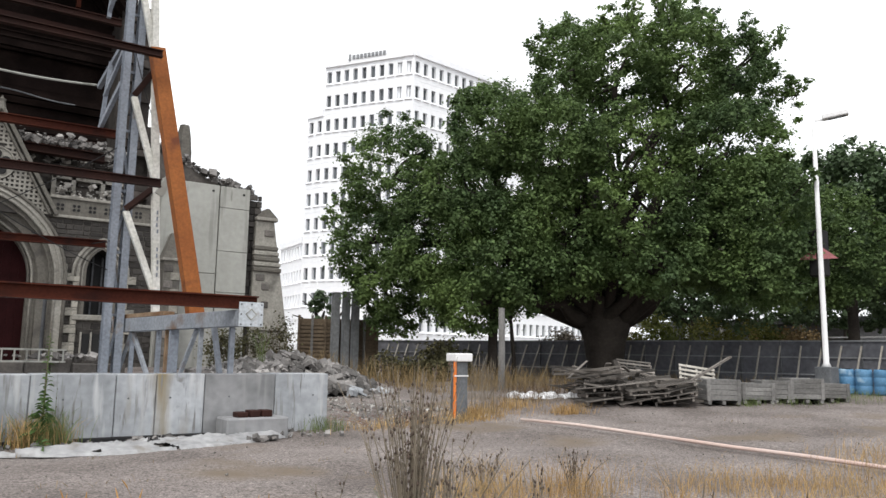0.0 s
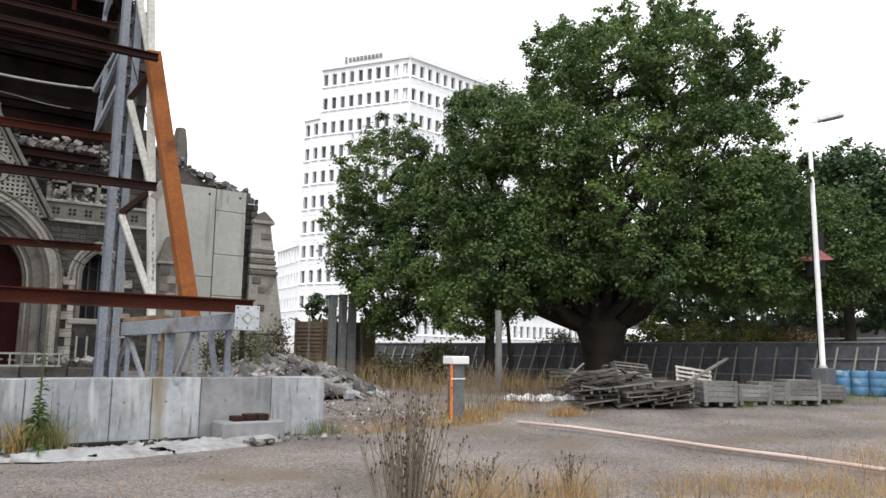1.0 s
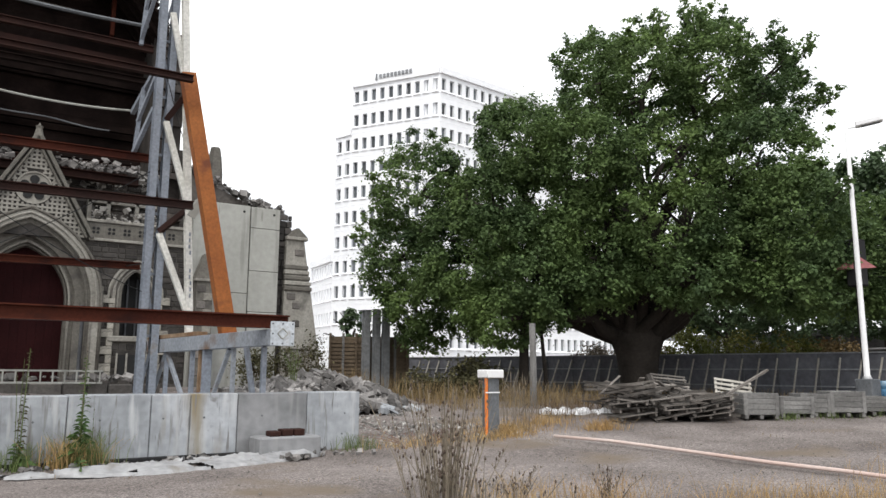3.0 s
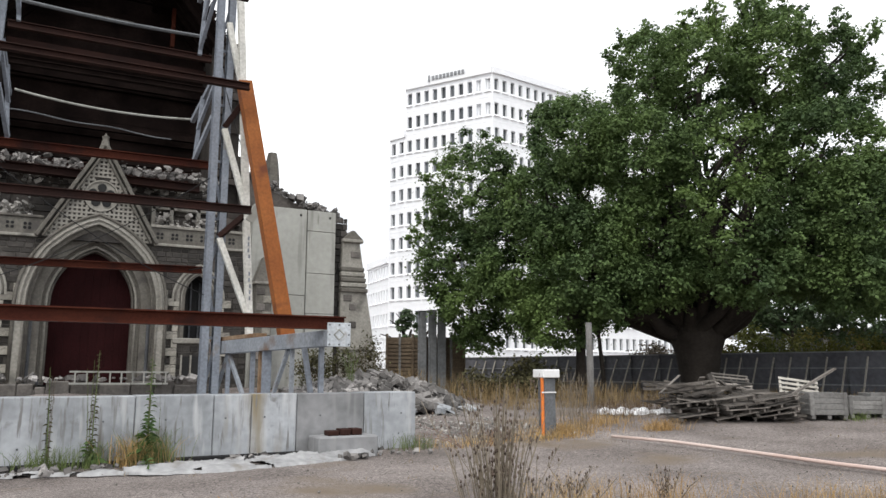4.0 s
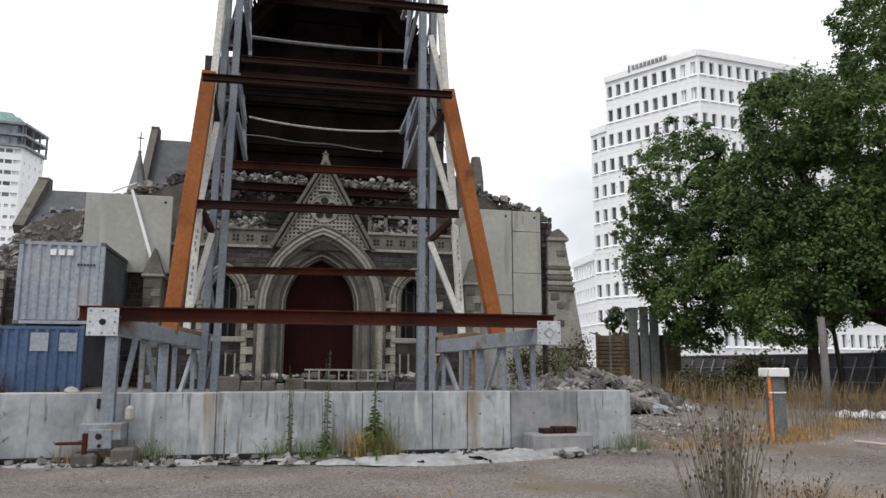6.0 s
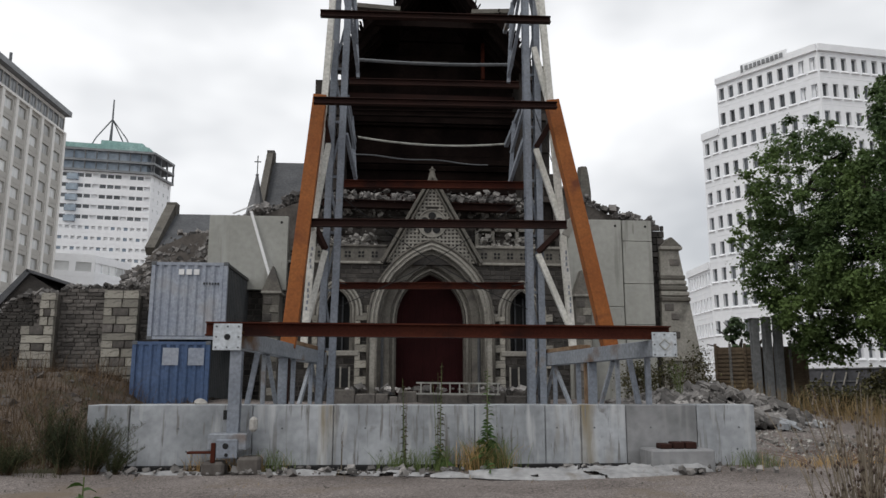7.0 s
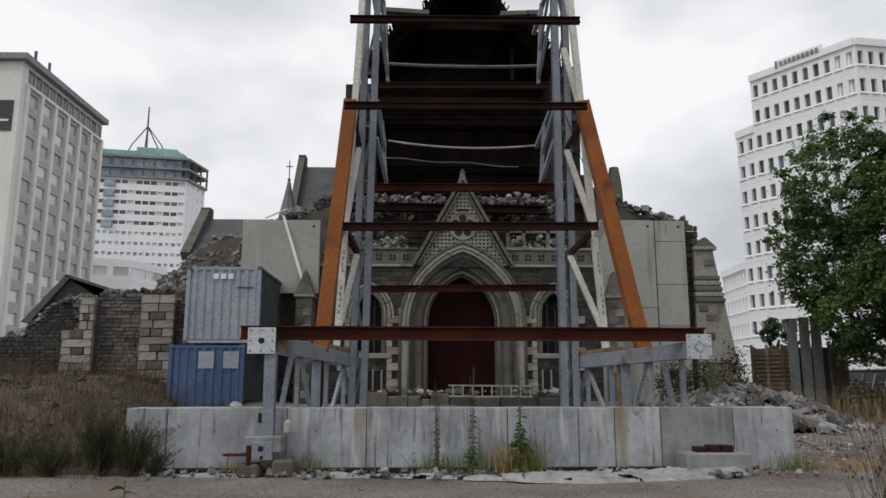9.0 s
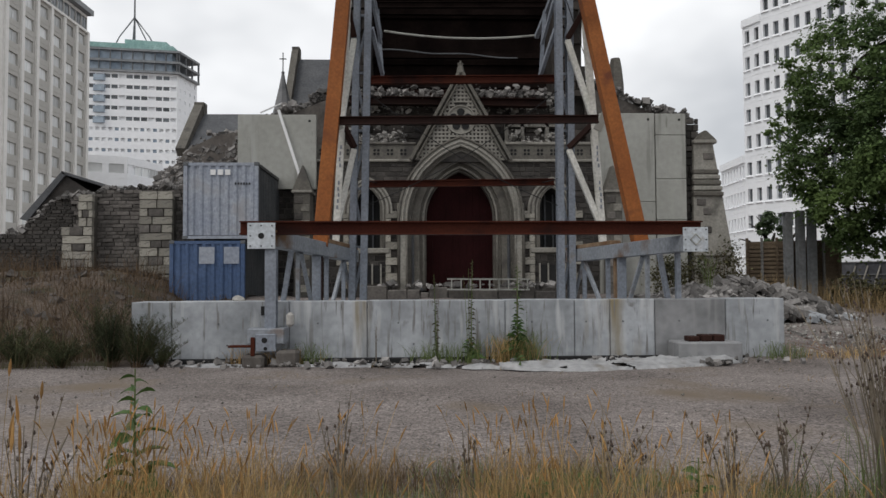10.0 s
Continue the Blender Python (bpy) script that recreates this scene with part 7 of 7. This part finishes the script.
# ---- grass and weeds ----
def blades(name, at, heights, width, lean, material, seed, label, parent=None, tip=0.0, category="grass"):
    """Thin curved stems from the given feet; tip widens the upper end into a seed head."""
    rs = np.random.RandomState(seed)
    at, hgt = np.asarray(at, float), np.asarray(heights, float)
    n = len(at)
    ang = rs.uniform(0, 2 * np.pi, n)
    side = np.stack([np.cos(ang), np.sin(ang), np.zeros(n)], 1)
    dirn = rs.uniform(0, 2 * np.pi, n)
    ln = np.stack([np.cos(dirn), np.sin(dirn), np.zeros(n)], 1) * (lean * rs.rand(n) * hgt)[:, None]
    lv = ((0, 1.0), (0.45, 0.8), (0.78, 0.6), (0.83, 0.6 + tip), (0.93, 0.4 + tip), (1.0, 0.1))
    rows_ = []
    for u, wd in lv:
        c = at + ln * (u * u) + np.stack([np.zeros(n), np.zeros(n), hgt * u], 1)
        o = side * (width * wd)
        rows_ += [c - o, c + o]
    v = np.stack(rows_, 1).reshape(-1, 3)
    k = len(lv)
    base = np.arange(n)[:, None] * (2 * k)
    f = np.concatenate([base + np.array([[2 * j, 2 * j + 1, 2 * j + 3, 2 * j + 2]]) for j in range(k - 1)])
    ob = sheet(name, v.tolist(), f.tolist(), material, parent)
    if parent:
        ob["kind"] = "stuff"
        return ob
    return tagged(ob, label, category, "", "stuff")


def polar(rs, n, a0, a1, r0, r1):
    a, r = np.radians(rs.uniform(a0, a1, n)), rs.uniform(r0, r1, n)
    x, y = 0.25 + r * np.sin(a), -0.95 + r * np.cos(a)
    return np.stack([x, y, [ground_z(p, q) - 0.03 for p, q in zip(x, y)]], 1)


def patchy(pts, scale, cut, seed=0):
    return np.array([p for p in pts if noise.noise((p[0] * scale, p[1] * scale, seed)) > cut])


rs = np.random.RandomState(77)
def heads(name, at, heights, seed, label, lean=0.5, length=0.09, fat=0.0045):
    """Grass stalks, each with a plump nodding seed head of its own."""
    r = random.Random(seed)
    bm, bs = B(), B()
    for (x, y, z), h in zip(at, heights):
        ang, k = r.uniform(0, 6.3), lean * r.random() * h
        d = Vector((math.cos(ang), math.sin(ang), 0)) * k
        a = Vector((x, y, z))
        pts = [a + d * (u * u) + Vector((0, 0, h * u)) for u in (0, 0.4, 0.75, 1.0)]
        tube(bm, pts, [0.0022, 0.002, 0.0016, 0.0012], 3)
        t = (pts[3] - pts[2]).normalized()
        L = length * r.uniform(0.6, 1.25)
        tube(bs, [pts[3] - t * L * 0.3, pts[3], pts[3] + t * L * 0.4 + d * 0.02, pts[3] + t * L * 0.7 + d * 0.05], [0.0015, fat, fat * 0.8, 0.001], 5)
    st = tagged(part(name, bm, M_DRYGRASS), label, "grass", "", "stuff")
    sd = part("seed_heads", bs, M_STRAWHEAD, st)
    sd["kind"] = "stuff"


p = np.concatenate([patchy(polar(rs, 5200, -40, 58, 3.6, 5.3), 0.8, -0.05), polar(rs, 2600, -27, -8, 3.9, 5.0)])
rs.shuffle(p)
blades("dry_grass", p, rs.uniform(0.15, 0.5, len(p)), 0.0018, 0.7, M_DRYGRASS, 1, "sparse dry straw-coloured grass in front of the gravel")
q = np.stack([rs.normal(3.6, 0.3, 260), rs.normal(4.15, 0.25, 260), np.full(260, -0.03)], 1)
blades("weed_clump", q, rs.uniform(0.2, 0.7, 260), 0.003, 0.7, M_GREENWEED, 45, "green grass at the foot of the dead weed")
p = patchy(polar(rs, 9000, -40, 54, 3.2, 4.9), 0.8, -0.2)
blades("green_grass", p, rs.uniform(0.15, 0.46, len(p)), 0.0024, 0.8, M_GREENWEED, 2, "low olive-green grass at the edge of the gravel")
p = patchy(polar(rs, 11000, -36, 40, 5.3, 6.3), 1.1, 0.02, 22)
blades("low_green_grass", p, rs.uniform(0.05, 0.24, len(p)), 0.0026, 1.1, M_GREENWEED, 17, "low green grass mat at the gravel's near edge")
p = patchy(polar(rs, 9000, -36, 40, 5.3, 6.6), 1.2, -0.05, 21)
blades("low_dry_grass", p, rs.uniform(0.06, 0.3, len(p)), 0.0022, 1.1, M_STRAW, 18, "low straw-coloured grass mat at the gravel's near edge")
p = patchy(polar(rs, 6500, -38, 40, 5.2, 6.4), 0.9, 0.0, 8)
blades("brown_grass", p, rs.uniform(0.06, 0.28, len(p)), 0.0024, 1.0, M_BROWNWEED, 7, "matted brown dead grass at the edge of the gravel")
p = patchy(polar(rs, 420, -38, 46, 3.9, 5.2), 0.9, 0.0, 3)
heads("seeding_grass", p, rs.uniform(0.35, 0.75, len(p)), 3, "golden grass stalks with narrow seed heads")
p = np.concatenate([polar(rs, 170, -25, -19, 4.3, 5.0), polar(rs, 90, -18, -12, 4.2, 5.0), polar(rs, 36, -11, -3, 4.2, 5.0), polar(rs, 90, 4, 11, 4.2, 5.0), polar(rs, 60, 13, 24, 4.2, 5.2)])
heads("seeding_grass", p, 0.3 + 0.62 * rs.rand(len(p)) ** 0.8, 4, "tall golden grass stalks with plump seed heads", 0.34, 0.09, 0.005)
p = polar(rs, 12, -31, -26.5, 4.2, 4.7)
heads("seeding_grass", p, rs.uniform(0.8, 1.3, len(p)), 14, "pale tall grass stalks with long seed heads", 0.12, 0.15, 0.009)
p = np.concatenate([polar(rs, 1700, -25, -11, 4.1, 5.0), polar(rs, 700, 3, 13, 4.1, 5.0), polar(rs, 500, 13, 26, 4.1, 5.1), polar(rs, 260, -31, -26, 4.1, 4.8)])
blades("tall_dry_grass", p, 0.25 + 0.5 * rs.rand(len(p)) ** 1.6, 0.0017, 0.6, M_DRYGRASS, 47, "tall thin golden grass among the seed heads")
p = np.concatenate([patchy(polar(rs, 7500, 51, 72, 6.0, 9.3), 0.6, -0.1, 9), patchy(polar(rs, 3600, 35, 46, 6.0, 8.2), 0.6, -0.15, 4)])
blades("dry_grass", p, rs.uniform(0.15, 0.55, len(p)), 0.0028, 1.0, M_DRYGRASS, 5, "golden dry grass tufts at the gravel's near edge")
p = patchy(polar(rs, 240, 34, 66, 5.2, 6.8), 0.9, -0.1, 5)
blades("seeding_grass", p, rs.uniform(0.5, 0.85, len(p)), 0.004, 0.4, M_GREYWEED, 6, "thin weeds with dark seed heads", tip=0.8)
p = np.stack([rs.uniform(-6, 20, 9000), rs.uniform(5, 16, 9000)], 1)
p = np.array([(x, y, ground_z(x, y) - 0.01) for x, y in p if noise.noise((x * 1.3, y * 1.3, 15)) > 0.42 and y < 13.6])
blades("low_tufts", p, rs.uniform(0.02, 0.1, len(p)), 0.004, 2.2, M_STRAW, 9, "low brown tufts scattered over the gravel")


def tuft_field(spots, n, h0, h1, material, seed, label, width=0.003, lean=0.9):
    """Loose grass round a few spots given as (x, y, spread)."""
    rr = np.random.RandomState(seed)
    at = []
    for x, y, s in spots:
        k = rr.normal(size=(n, 2)) * (s, s * 0.7) + (x, y)
        at += [(a, b, ground_z(a, b) - 0.02) for a, b in k]
    blades("grass_patch", at, rr.uniform(h0, h1, len(at)), width, lean, material, seed, label)


tuft_field(((6.27, 6.77, 0.5), (7.24, 6.17, 0.4)), 420, 0.1, 0.5, M_DRYGRASS, 201, "golden dry grass patch on the near gravel")
tuft_field(((9.20, 5.35, 0.6), (10.13, 4.79, 0.6), (11.07, 4.23, 0.7), (13.79, 5.49, 0.7)), 420, 0.06, 0.38, M_DRYGRASS, 202, "golden dry grass patch beside the pipe", 0.003)
tuft_field(((11.51, 14.17, 0.35), (14.44, 13.65, 0.3), (14.01, 15.43, 0.5)), 420, 0.06, 0.3, M_DRYGRASS, 203, "golden dry grass patch near the service post", 0.006)


tuft_field(((21.3, 11.5, 0.6), (23.6, 10.9, 0.6), (25.2, 12.0, 0.9), (27.2, 12.6, 0.7), (20.2, 12.1, 0.3)), 150, 0.04, 0.28, M_GREENWEED, 204, "low green weeds at the foot of the crates", 0.005, 1.2)
tuft_field(((15.6, 16.6, 0.8), (17.2, 17.6, 1.0), (19.5, 17.0, 1.2), (21.5, 15.5, 1.2), (24.0, 14.5, 1.2)), 260, 0.1, 0.6, M_BROWNWEED, 205, "brown scrubby growth behind the timber stack", 0.006, 0.9)


def stalky(at, n, h, spread, seed, label, mat_=None, twig=0.35, head=M_SEED, name="dead_weed"):
    """A bush of thin stems that fork into twigs, each ending in a small seed head."""
    r = random.Random(seed)
    t = thing(name, label, "weed", at=at)
    bm, bs = B(), B()
    a = Vector(at)
    for _ in range(n):
        ang, L = r.uniform(0, 6.3), h * r.uniform(0.6, 1.0)
        out = Vector((math.cos(ang), math.sin(ang), 0)) * spread * r.random()
        p0 = a + out * 0.35
        pts = [p0 + out * (u * u) + Vector((0, 0, L * u)) for u in (0, 0.35, 0.7, 1.0)]
        tube(bm, pts, [0.008, 0.0065, 0.0045, 0.0022], 4)
        for _ in range(6):
            u = r.uniform(0.35, 0.95)
            q = p0 + out * u * u + Vector((0, 0, L * u))
            a2 = r.uniform(0, 6.3)
            e = q + Vector((math.cos(a2) * 0.3, math.sin(a2) * 0.3, 1)) * L * twig * r.uniform(0.25, 0.8) * (1.1 - u)
            tube(bm, [q, e], [0.003, 0.0015], 3)
            tube(bs, [e - Vector((0, 0, 0.012)), e, e + Vector((0, 0, 0.016))], [0.003, 0.0095, 0.003], 5)
    st = part("stem_tuft", bm, mat_ or M_GREYWEED, t)
    st["kind"] = "stuff"
    sd = part("seed_tuft", bs, head, t)
    sd["kind"] = "stuff"
    return t


stalky((3.55, 4.2, -0.02), 60, 1.7, 0.5, 1, "tall grey-brown branching dead weed on the near gravel")
stalky((3.75, 4.0, -0.02), 16, 1.1, 0.5, 2, "greyish branching weed with dark seed heads")
stalky((2.95, 4.5, -0.02), 9, 0.85, 0.35, 3, "low grey weed with dark seed heads")
stalky((2.4, 4.2, -0.02), 9, 0.75, 0.4, 4, "low grey weed with dark seed heads")
stalky((-2.15, 3.6, -0.02), 12, 1.1, 0.5, 5, "leaning brown weed stems among the grass")
stalky((0.55, 4.1, -0.02), 6, 0.72, 0.25, 6, "low grey weed with dark seed heads")
stalky((-0.35, 4.3, -0.02), 6, 0.95, 0.25, 7, "thin upright brown weed with seed heads")
stalky((4.55, 3.8, -0.02), 10, 0.85, 0.4, 8, "low grey weed with dark seed heads")
stalky((1.6, 4.4, -0.02), 10, 0.8, 0.45, 9, "low grey weed with pale flower heads")


def leafy(at, h, n, ll, seed, label, material=None, lean=0.0):
    """An upright green weed: a stem with long arching leaves."""
    r = random.Random(seed)
    t = thing("green_plant", label, "plant", at=at)
    a = Vector(at)
    part("stem", tube(B(), [a, a + Vector((lean * 0.3, 0, h * 0.5)), a + Vector((lean, 0, h))], [0.012, 0.009, 0.004], 6), M_GREENWEED, t)
    for i in range(n):
        u = 0.12 + 0.86 * i / n
        p = a + Vector((lean * u * u, 0, h * u))
        ang = i * 2.4 + r.uniform(-0.4, 0.4)
        L = ll * (1.15 - u) * r.uniform(0.75, 1.2) + 0.03
        d = Vector((math.cos(ang), math.sin(ang), 0))
        twist = r.uniform(-1.1, 1.1)
        s = d.cross(Vector((0, 0, 1))) * math.cos(twist) + Vector((0, 0, 1)) * math.sin(twist)
        rise = r.uniform(0.25, 0.7)
        bm = B()
        rows2 = []
        for v2 in (0, 0.25, 0.5, 0.75, 1.0):
            c = p + d * L * v2 + Vector((0, 0, L * (rise * v2 - 0.5 * v2 * v2)))
            wd = L * 0.21 * math.sin(math.pi * min(1, v2 * 0.9 + 0.08))
            rows2.append((bm.verts.new(c - s * wd + Vector((0, 0, wd * 0.4))), bm.verts.new(c), bm.verts.new(c + s * wd + Vector((0, 0, wd * 0.4)))))
        for r0, r1 in zip(rows2, rows2[1:]):
            bm.faces.new((r0[0], r0[1], r1[1], r1[0]))
            bm.faces.new((r0[1], r0[2], r1[2], r1[1]))
        part("leaf", bm, material or M_PLANT, t)
    return t


leafy((-1.52, 3.68, -0.02), 1.14, 34, 0.31, 1, "upright green weed with long narrow leaves")
leafy((0.95, 3.75, -0.02), 0.45, 16, 0.2, 2, "short green weed among the grass")
leafy((2.05, 3.9, -0.02), 0.5, 18, 0.2, 3, "short yellow-green weed among the grass")
for k, (fx, fy) in enumerate(((6.27, 6.77), (7.24, 6.17))):
    stalky((fx, fy, -0.02), 14, 0.62, 0.6, 130 + k, "low weed with dark seed heads on the near gravel")
# weeds along the concrete wall
for x, h, n, sd in ((2.1, 0.6, 300, 11), (2.3, 0.7, 260, 22), (0.55, 0.45, 160, 12), (1.27, 0.5, 120, 24), (-1.9, 0.45, 120, 14), (-3.0, 0.4, 110, 15), (7.6, 0.4, 150, 16), (-2.4, 0.35, 100, 17)):
    q = np.stack([rs.normal(x, 0.25, n), rs.uniform(13.7, 14.2, n), np.zeros(n)], 1)
    blades("weed_clump", q, rs.uniform(0.3, 1.0, n) * h, 0.006, 0.8, M_DRYGRASS if sd % 2 else M_GREENWEED, sd, "dry and green weeds at the foot of the concrete wall")
for x, y, h, mt in ((1.25, 14.0, 2.0, 1), (2.2, 13.95, 2.3, 0), (0.62, 14.0, 1.7, 0), (2.4, 13.9, 1.1, 1), (-0.6, 14.0, 0.9, 0)):
    stalky((x, y, 0.0), 2, h, 0.12, int(x * 10), "tall thin weed stalk before the concrete wall", M_GREENWEED if mt else M_GREYWEED, 0.12)
leafy((2.2, 13.9, 0.0), 0.95, 36, 0.3, 7, "bushy green weed at the concrete wall")
leafy((2.22, 13.92, 0.0), 1.95, 60, 0.17, 17, "tall leafy weed rising above the concrete wall")
leafy((1.27, 13.95, 0.0), 0.55, 22, 0.22, 8, "small green weed at the concrete wall")
leafy((1.29, 13.93, 0.0), 2.05, 74, 0.085, 18, "tall thin green stalk with short leaves before the concrete wall", M_SHRUB, 0.03)
leafy((0.6, 13.95, 0.0), 1.75, 46, 0.08, 19, "thin leafy stalk before the concrete wall", M_SHRUB, -0.05)
leafy((2.1, 13.0, 0.0), 0.3, 14, 0.16, 9, "small green weed on the plastic sheet")
def feathery(at, n, h, spread, seed, label, tilt=0.0):
    """A broom-like bush: many long shoots set all along with short fine upward twigs."""
    r = random.Random(seed)
    t = thing("green_bush", label, "bush", at=at)
    a = Vector(at)
    v, f = [], []

    def sliver(p, q, w):
        d = (q - p).normalized()
        o = d.cross(Vector((r.uniform(-1, 1), r.uniform(-1, 1), r.uniform(-1, 1)))).normalized() * w
        k = len(v)
        v.extend([tuple(p - o), tuple(p + o), tuple(q)])
        f.append((k, k + 1, k + 2))

    bm = B()
    for _ in range(n):
        ang, L = r.uniform(0, 6.3), h * r.uniform(0.45, 1.0)
        out = Vector((math.cos(ang), math.sin(ang) * 0.7, 0)) * spread * r.random() ** 0.7 + Vector((tilt * r.random(), 0, 0))
        p0 = a + out * 0.2
        pts = [p0 + out * (u ** 1.4) + Vector((0, 0, L * (u - 0.18 * u * u))) for u in (0, 0.33, 0.66, 1.0)]
        tube(bm, pts, [0.007, 0.005, 0.004, 0.002], 3)
        for k in range(46):
            u = 0.12 + 0.88 * k / 46
            q = p0 + out * (u ** 1.4) + Vector((0, 0, L * (u - 0.18 * u * u)))
            b2 = r.uniform(0, 6.3)
            e = Vector((math.cos(b2), math.sin(b2), r.uniform(0.5, 1.6))) * (0.05 + 0.11 * (1.05 - u)) * r.uniform(0.6, 1.2) * h
            sliver(q, q + e, 0.0045)
            sliver(q + e * 0.4, q + e * 0.4 + Vector((r.uniform(-0.07, 0.07), r.uniform(-0.07, 0.07), 0.06)), 0.004)
    part("stem_tuft", bm, M_BROWNWEED, t)["kind"] = "stuff"
    sheet("foliage", v, f, M_FEATHER, t)["kind"] = "stuff"
    return t


# growth behind the wall and beyond the gravel
for k, (x, y, h, wd, n, lean) in enumerate(((-5.2, 13.75, 1.25, 0.55, 46, 0.45), (-5.75, 13.9, 1.5, 0.55, 44, 0.1), (-6.6, 13.6, 0.8, 0.6, 36, 0.0), (-7.4, 13.7, 1.0, 0.6, 40, 0.0), (-8.3, 13.9, 0.85, 0.7, 38, 0.0), (-4.75, 13.7, 0.7, 0.4, 22, 0.25), (-6.2, 14.6, 1.6, 0.6, 24, 0.0), (-9.2, 14.2, 1.0, 0.7, 36, 0.0))):
    feathery((x, y, ground_z(x, y) - 0.03), n, h, wd, 70 + k, "feathery dark green bush by the end of the concrete wall", lean)
p = np.stack([rs.uniform(-16, -5.4, 3600), rs.uniform(13.4, 26.5, 3600)], 1)
p = np.array([(x, y, ground_z(x, y) - 0.05) for x, y in p if x < -5.7 - 0.05 * y and noise.noise((x * 0.7, y * 0.7, 2)) > -0.25])
blades("mound_weeds", p, rs.uniform(0.25, 1.0, len(p)), 0.007, 0.6, M_BROWNWEED, 31, "brown dead weeds covering the mound")
p = np.stack([rs.uniform(-17, -5.6, 9000), rs.uniform(14.2, 26.8, 9000)], 1)
p = np.array([(x, y, ground_z(x, y) - 0.03) for x, y in p if x < -5.2 - 0.05 * (y - 14)])
blades("dead_litter", p, rs.uniform(0.06, 0.3, len(p)), 0.012, 1.8, M_BROWNWEED, 38, "matted brown dead growth on the mound")
p = np.stack([rs.uniform(-12, -4.9, 5200), rs.uniform(13.2, 17, 5200)], 1)
p = np.array([(x, y, ground_z(x, y) - 0.05) for x, y in p if noise.noise((x * 0.9, y * 0.9, 12)) > -0.02])
blades("green_weeds", p, rs.uniform(0.2, 0.75, len(p)) * (0.6 + 0.5 * rs.rand(len(p))), 0.005, 1.3, M_SHRUB, 32, "dark green tall weeds at the mound's foot", tip=0.5)
for k, (x, y, h) in enumerate(((-6.3, 14.5, 1.9), (-7.2, 15.0, 1.7), (-6.8, 14.2, 1.6), (-8.4, 15.2, 1.7), (-5.9, 14.7, 1.5), (-9.5, 17, 1.6))):
    stalky((x, y, ground_z(x, y) - 0.05), 9, h, 0.5, 40 + k, "tall dead brown weed at the mound", M_BROWNWEED)
rubble("mound_rubble", 500, lambda r: (lambda x, y: (x, y, ground_z(x, y) + 0.02))(r.uniform(-16, -5.6), r.uniform(16, 26.6)), (0.08, 0.4), M_RUBBLE_DARK, 83, "scattered brown stones on the mound")
q = np.stack([rs.uniform(12.0, 19.5, 3600), rs.uniform(18.5, 27, 3600)], 1)
q = np.array([(x, y, ground_z(x, y) - 0.03) for x, y in q if noise.noise((x * 0.5, y * 0.5, 6)) > -0.05 and x + 0.4 * y > 21])
blades("dry_grass", q, rs.uniform(0.2, 0.95, len(q)), 0.007, 0.6, M_STRAW, 33, "tall golden dry grass behind the gravel")
q = np.stack([rs.uniform(19, 32, 2600), rs.uniform(16, 31, 2600)], 1)
q = np.array([(x, y, ground_z(x, y) - 0.03) for x, y in q if noise.noise((x * 0.4, y * 0.4, 6)) > 0.0])
blades("rough_grass", q, rs.uniform(0.2, 0.6, len(q)), 0.01, 0.8, M_STRAW, 34, "rough brown grass under the plane tree")
q = np.concatenate([np.stack([rs.normal(11.4, 0.9, 700), rs.normal(14.0, 0.35, 700)], 1), np.stack([rs.normal(9.0, 0.6, 350), rs.normal(13.7, 0.25, 350)], 1), np.stack([rs.normal(12.6, 0.5, 500), rs.normal(15.2, 0.6, 500)], 1)])
q = np.array([(x, y, ground_z(x, y) - 0.02) for x, y in q])
blades("dry_grass", q, np.abs(rs.normal(0.08, 0.1, len(q))) + 0.05, 0.005, 1.3, M_DRYGRASS, 35, "low golden dry grass round the service post")
q = np.array([(x, y, ground_z(x, y) - 0.02) for x, y in zip(rs.normal(12.9, 0.35, 90), rs.normal(15.2, 0.4, 90))])
blades("tall_grass", q, rs.uniform(0.6, 1.5, len(q)), 0.006, 0.3, M_GREYWEED, 36, "tall brown grass stalks beside the service post", tip=1.2)
for k, (x, y, h, wd) in enumerate(((9.0, 25.2, 1.5, 0.7), (10.1, 25.6, 1.7, 0.8), (11.4, 25.9, 1.9, 0.8))):
    z = ground_z(x, y)
    b = stalky((x, y, z - 0.03), 14, h, wd, 300 + k, "scrubby grey-green weed against the corner buttress", M_BROWNWEED, 0.5, M_SHRUB, "scrub_weed")
    leaves("foliage", [(x, y, z + 0.4 * h, wd * 0.8, wd * 0.6, h * 0.4), (x + 0.3 * wd, y, z + 0.75 * h, wd * 0.5, wd * 0.4, h * 0.3)], 40, 26, 0.16, 0.085, M_SHRUB, 310 + k, b)
db = thing("shrub", "dark green shrub before the hoarding", "shrub", at=(19.5, 26, 0.5))
leaves("foliage", [(19.3, 26.3, 1.2, 1.3, 1.3, 0.9), (17.6, 28, 0.9, 1.0, 1.0, 0.7)], 90, 60, 0.25, 0.14, M_SHRUB, 91, db)
stalky((9.4, 22.3, 1.3), 14, 1.2, 0.6, 60, "scraggly green weed growing on the rubble", M_GREENWEED, head=M_GREENWEED)
stalky((8.9, 13.5, 0.05), 12, 0.45, 1.3, 61, "dead reddish branch lying by the concrete wall", M_REDBRANCH, 0.6, M_REDBRANCH, "dead_branch")
# stones strewn over the gravel
rubble("loose_gravel", 3000, lambda r: (lambda x, y: (x, y, ground_z(x, y) + 0.0))(r.uniform(-9, 17), 4.0 + 11 * r.random() ** 1.4), (0.01, 0.032), M_PEBBLE, 95, "scattered loose pale gravel stones", category="gravel")
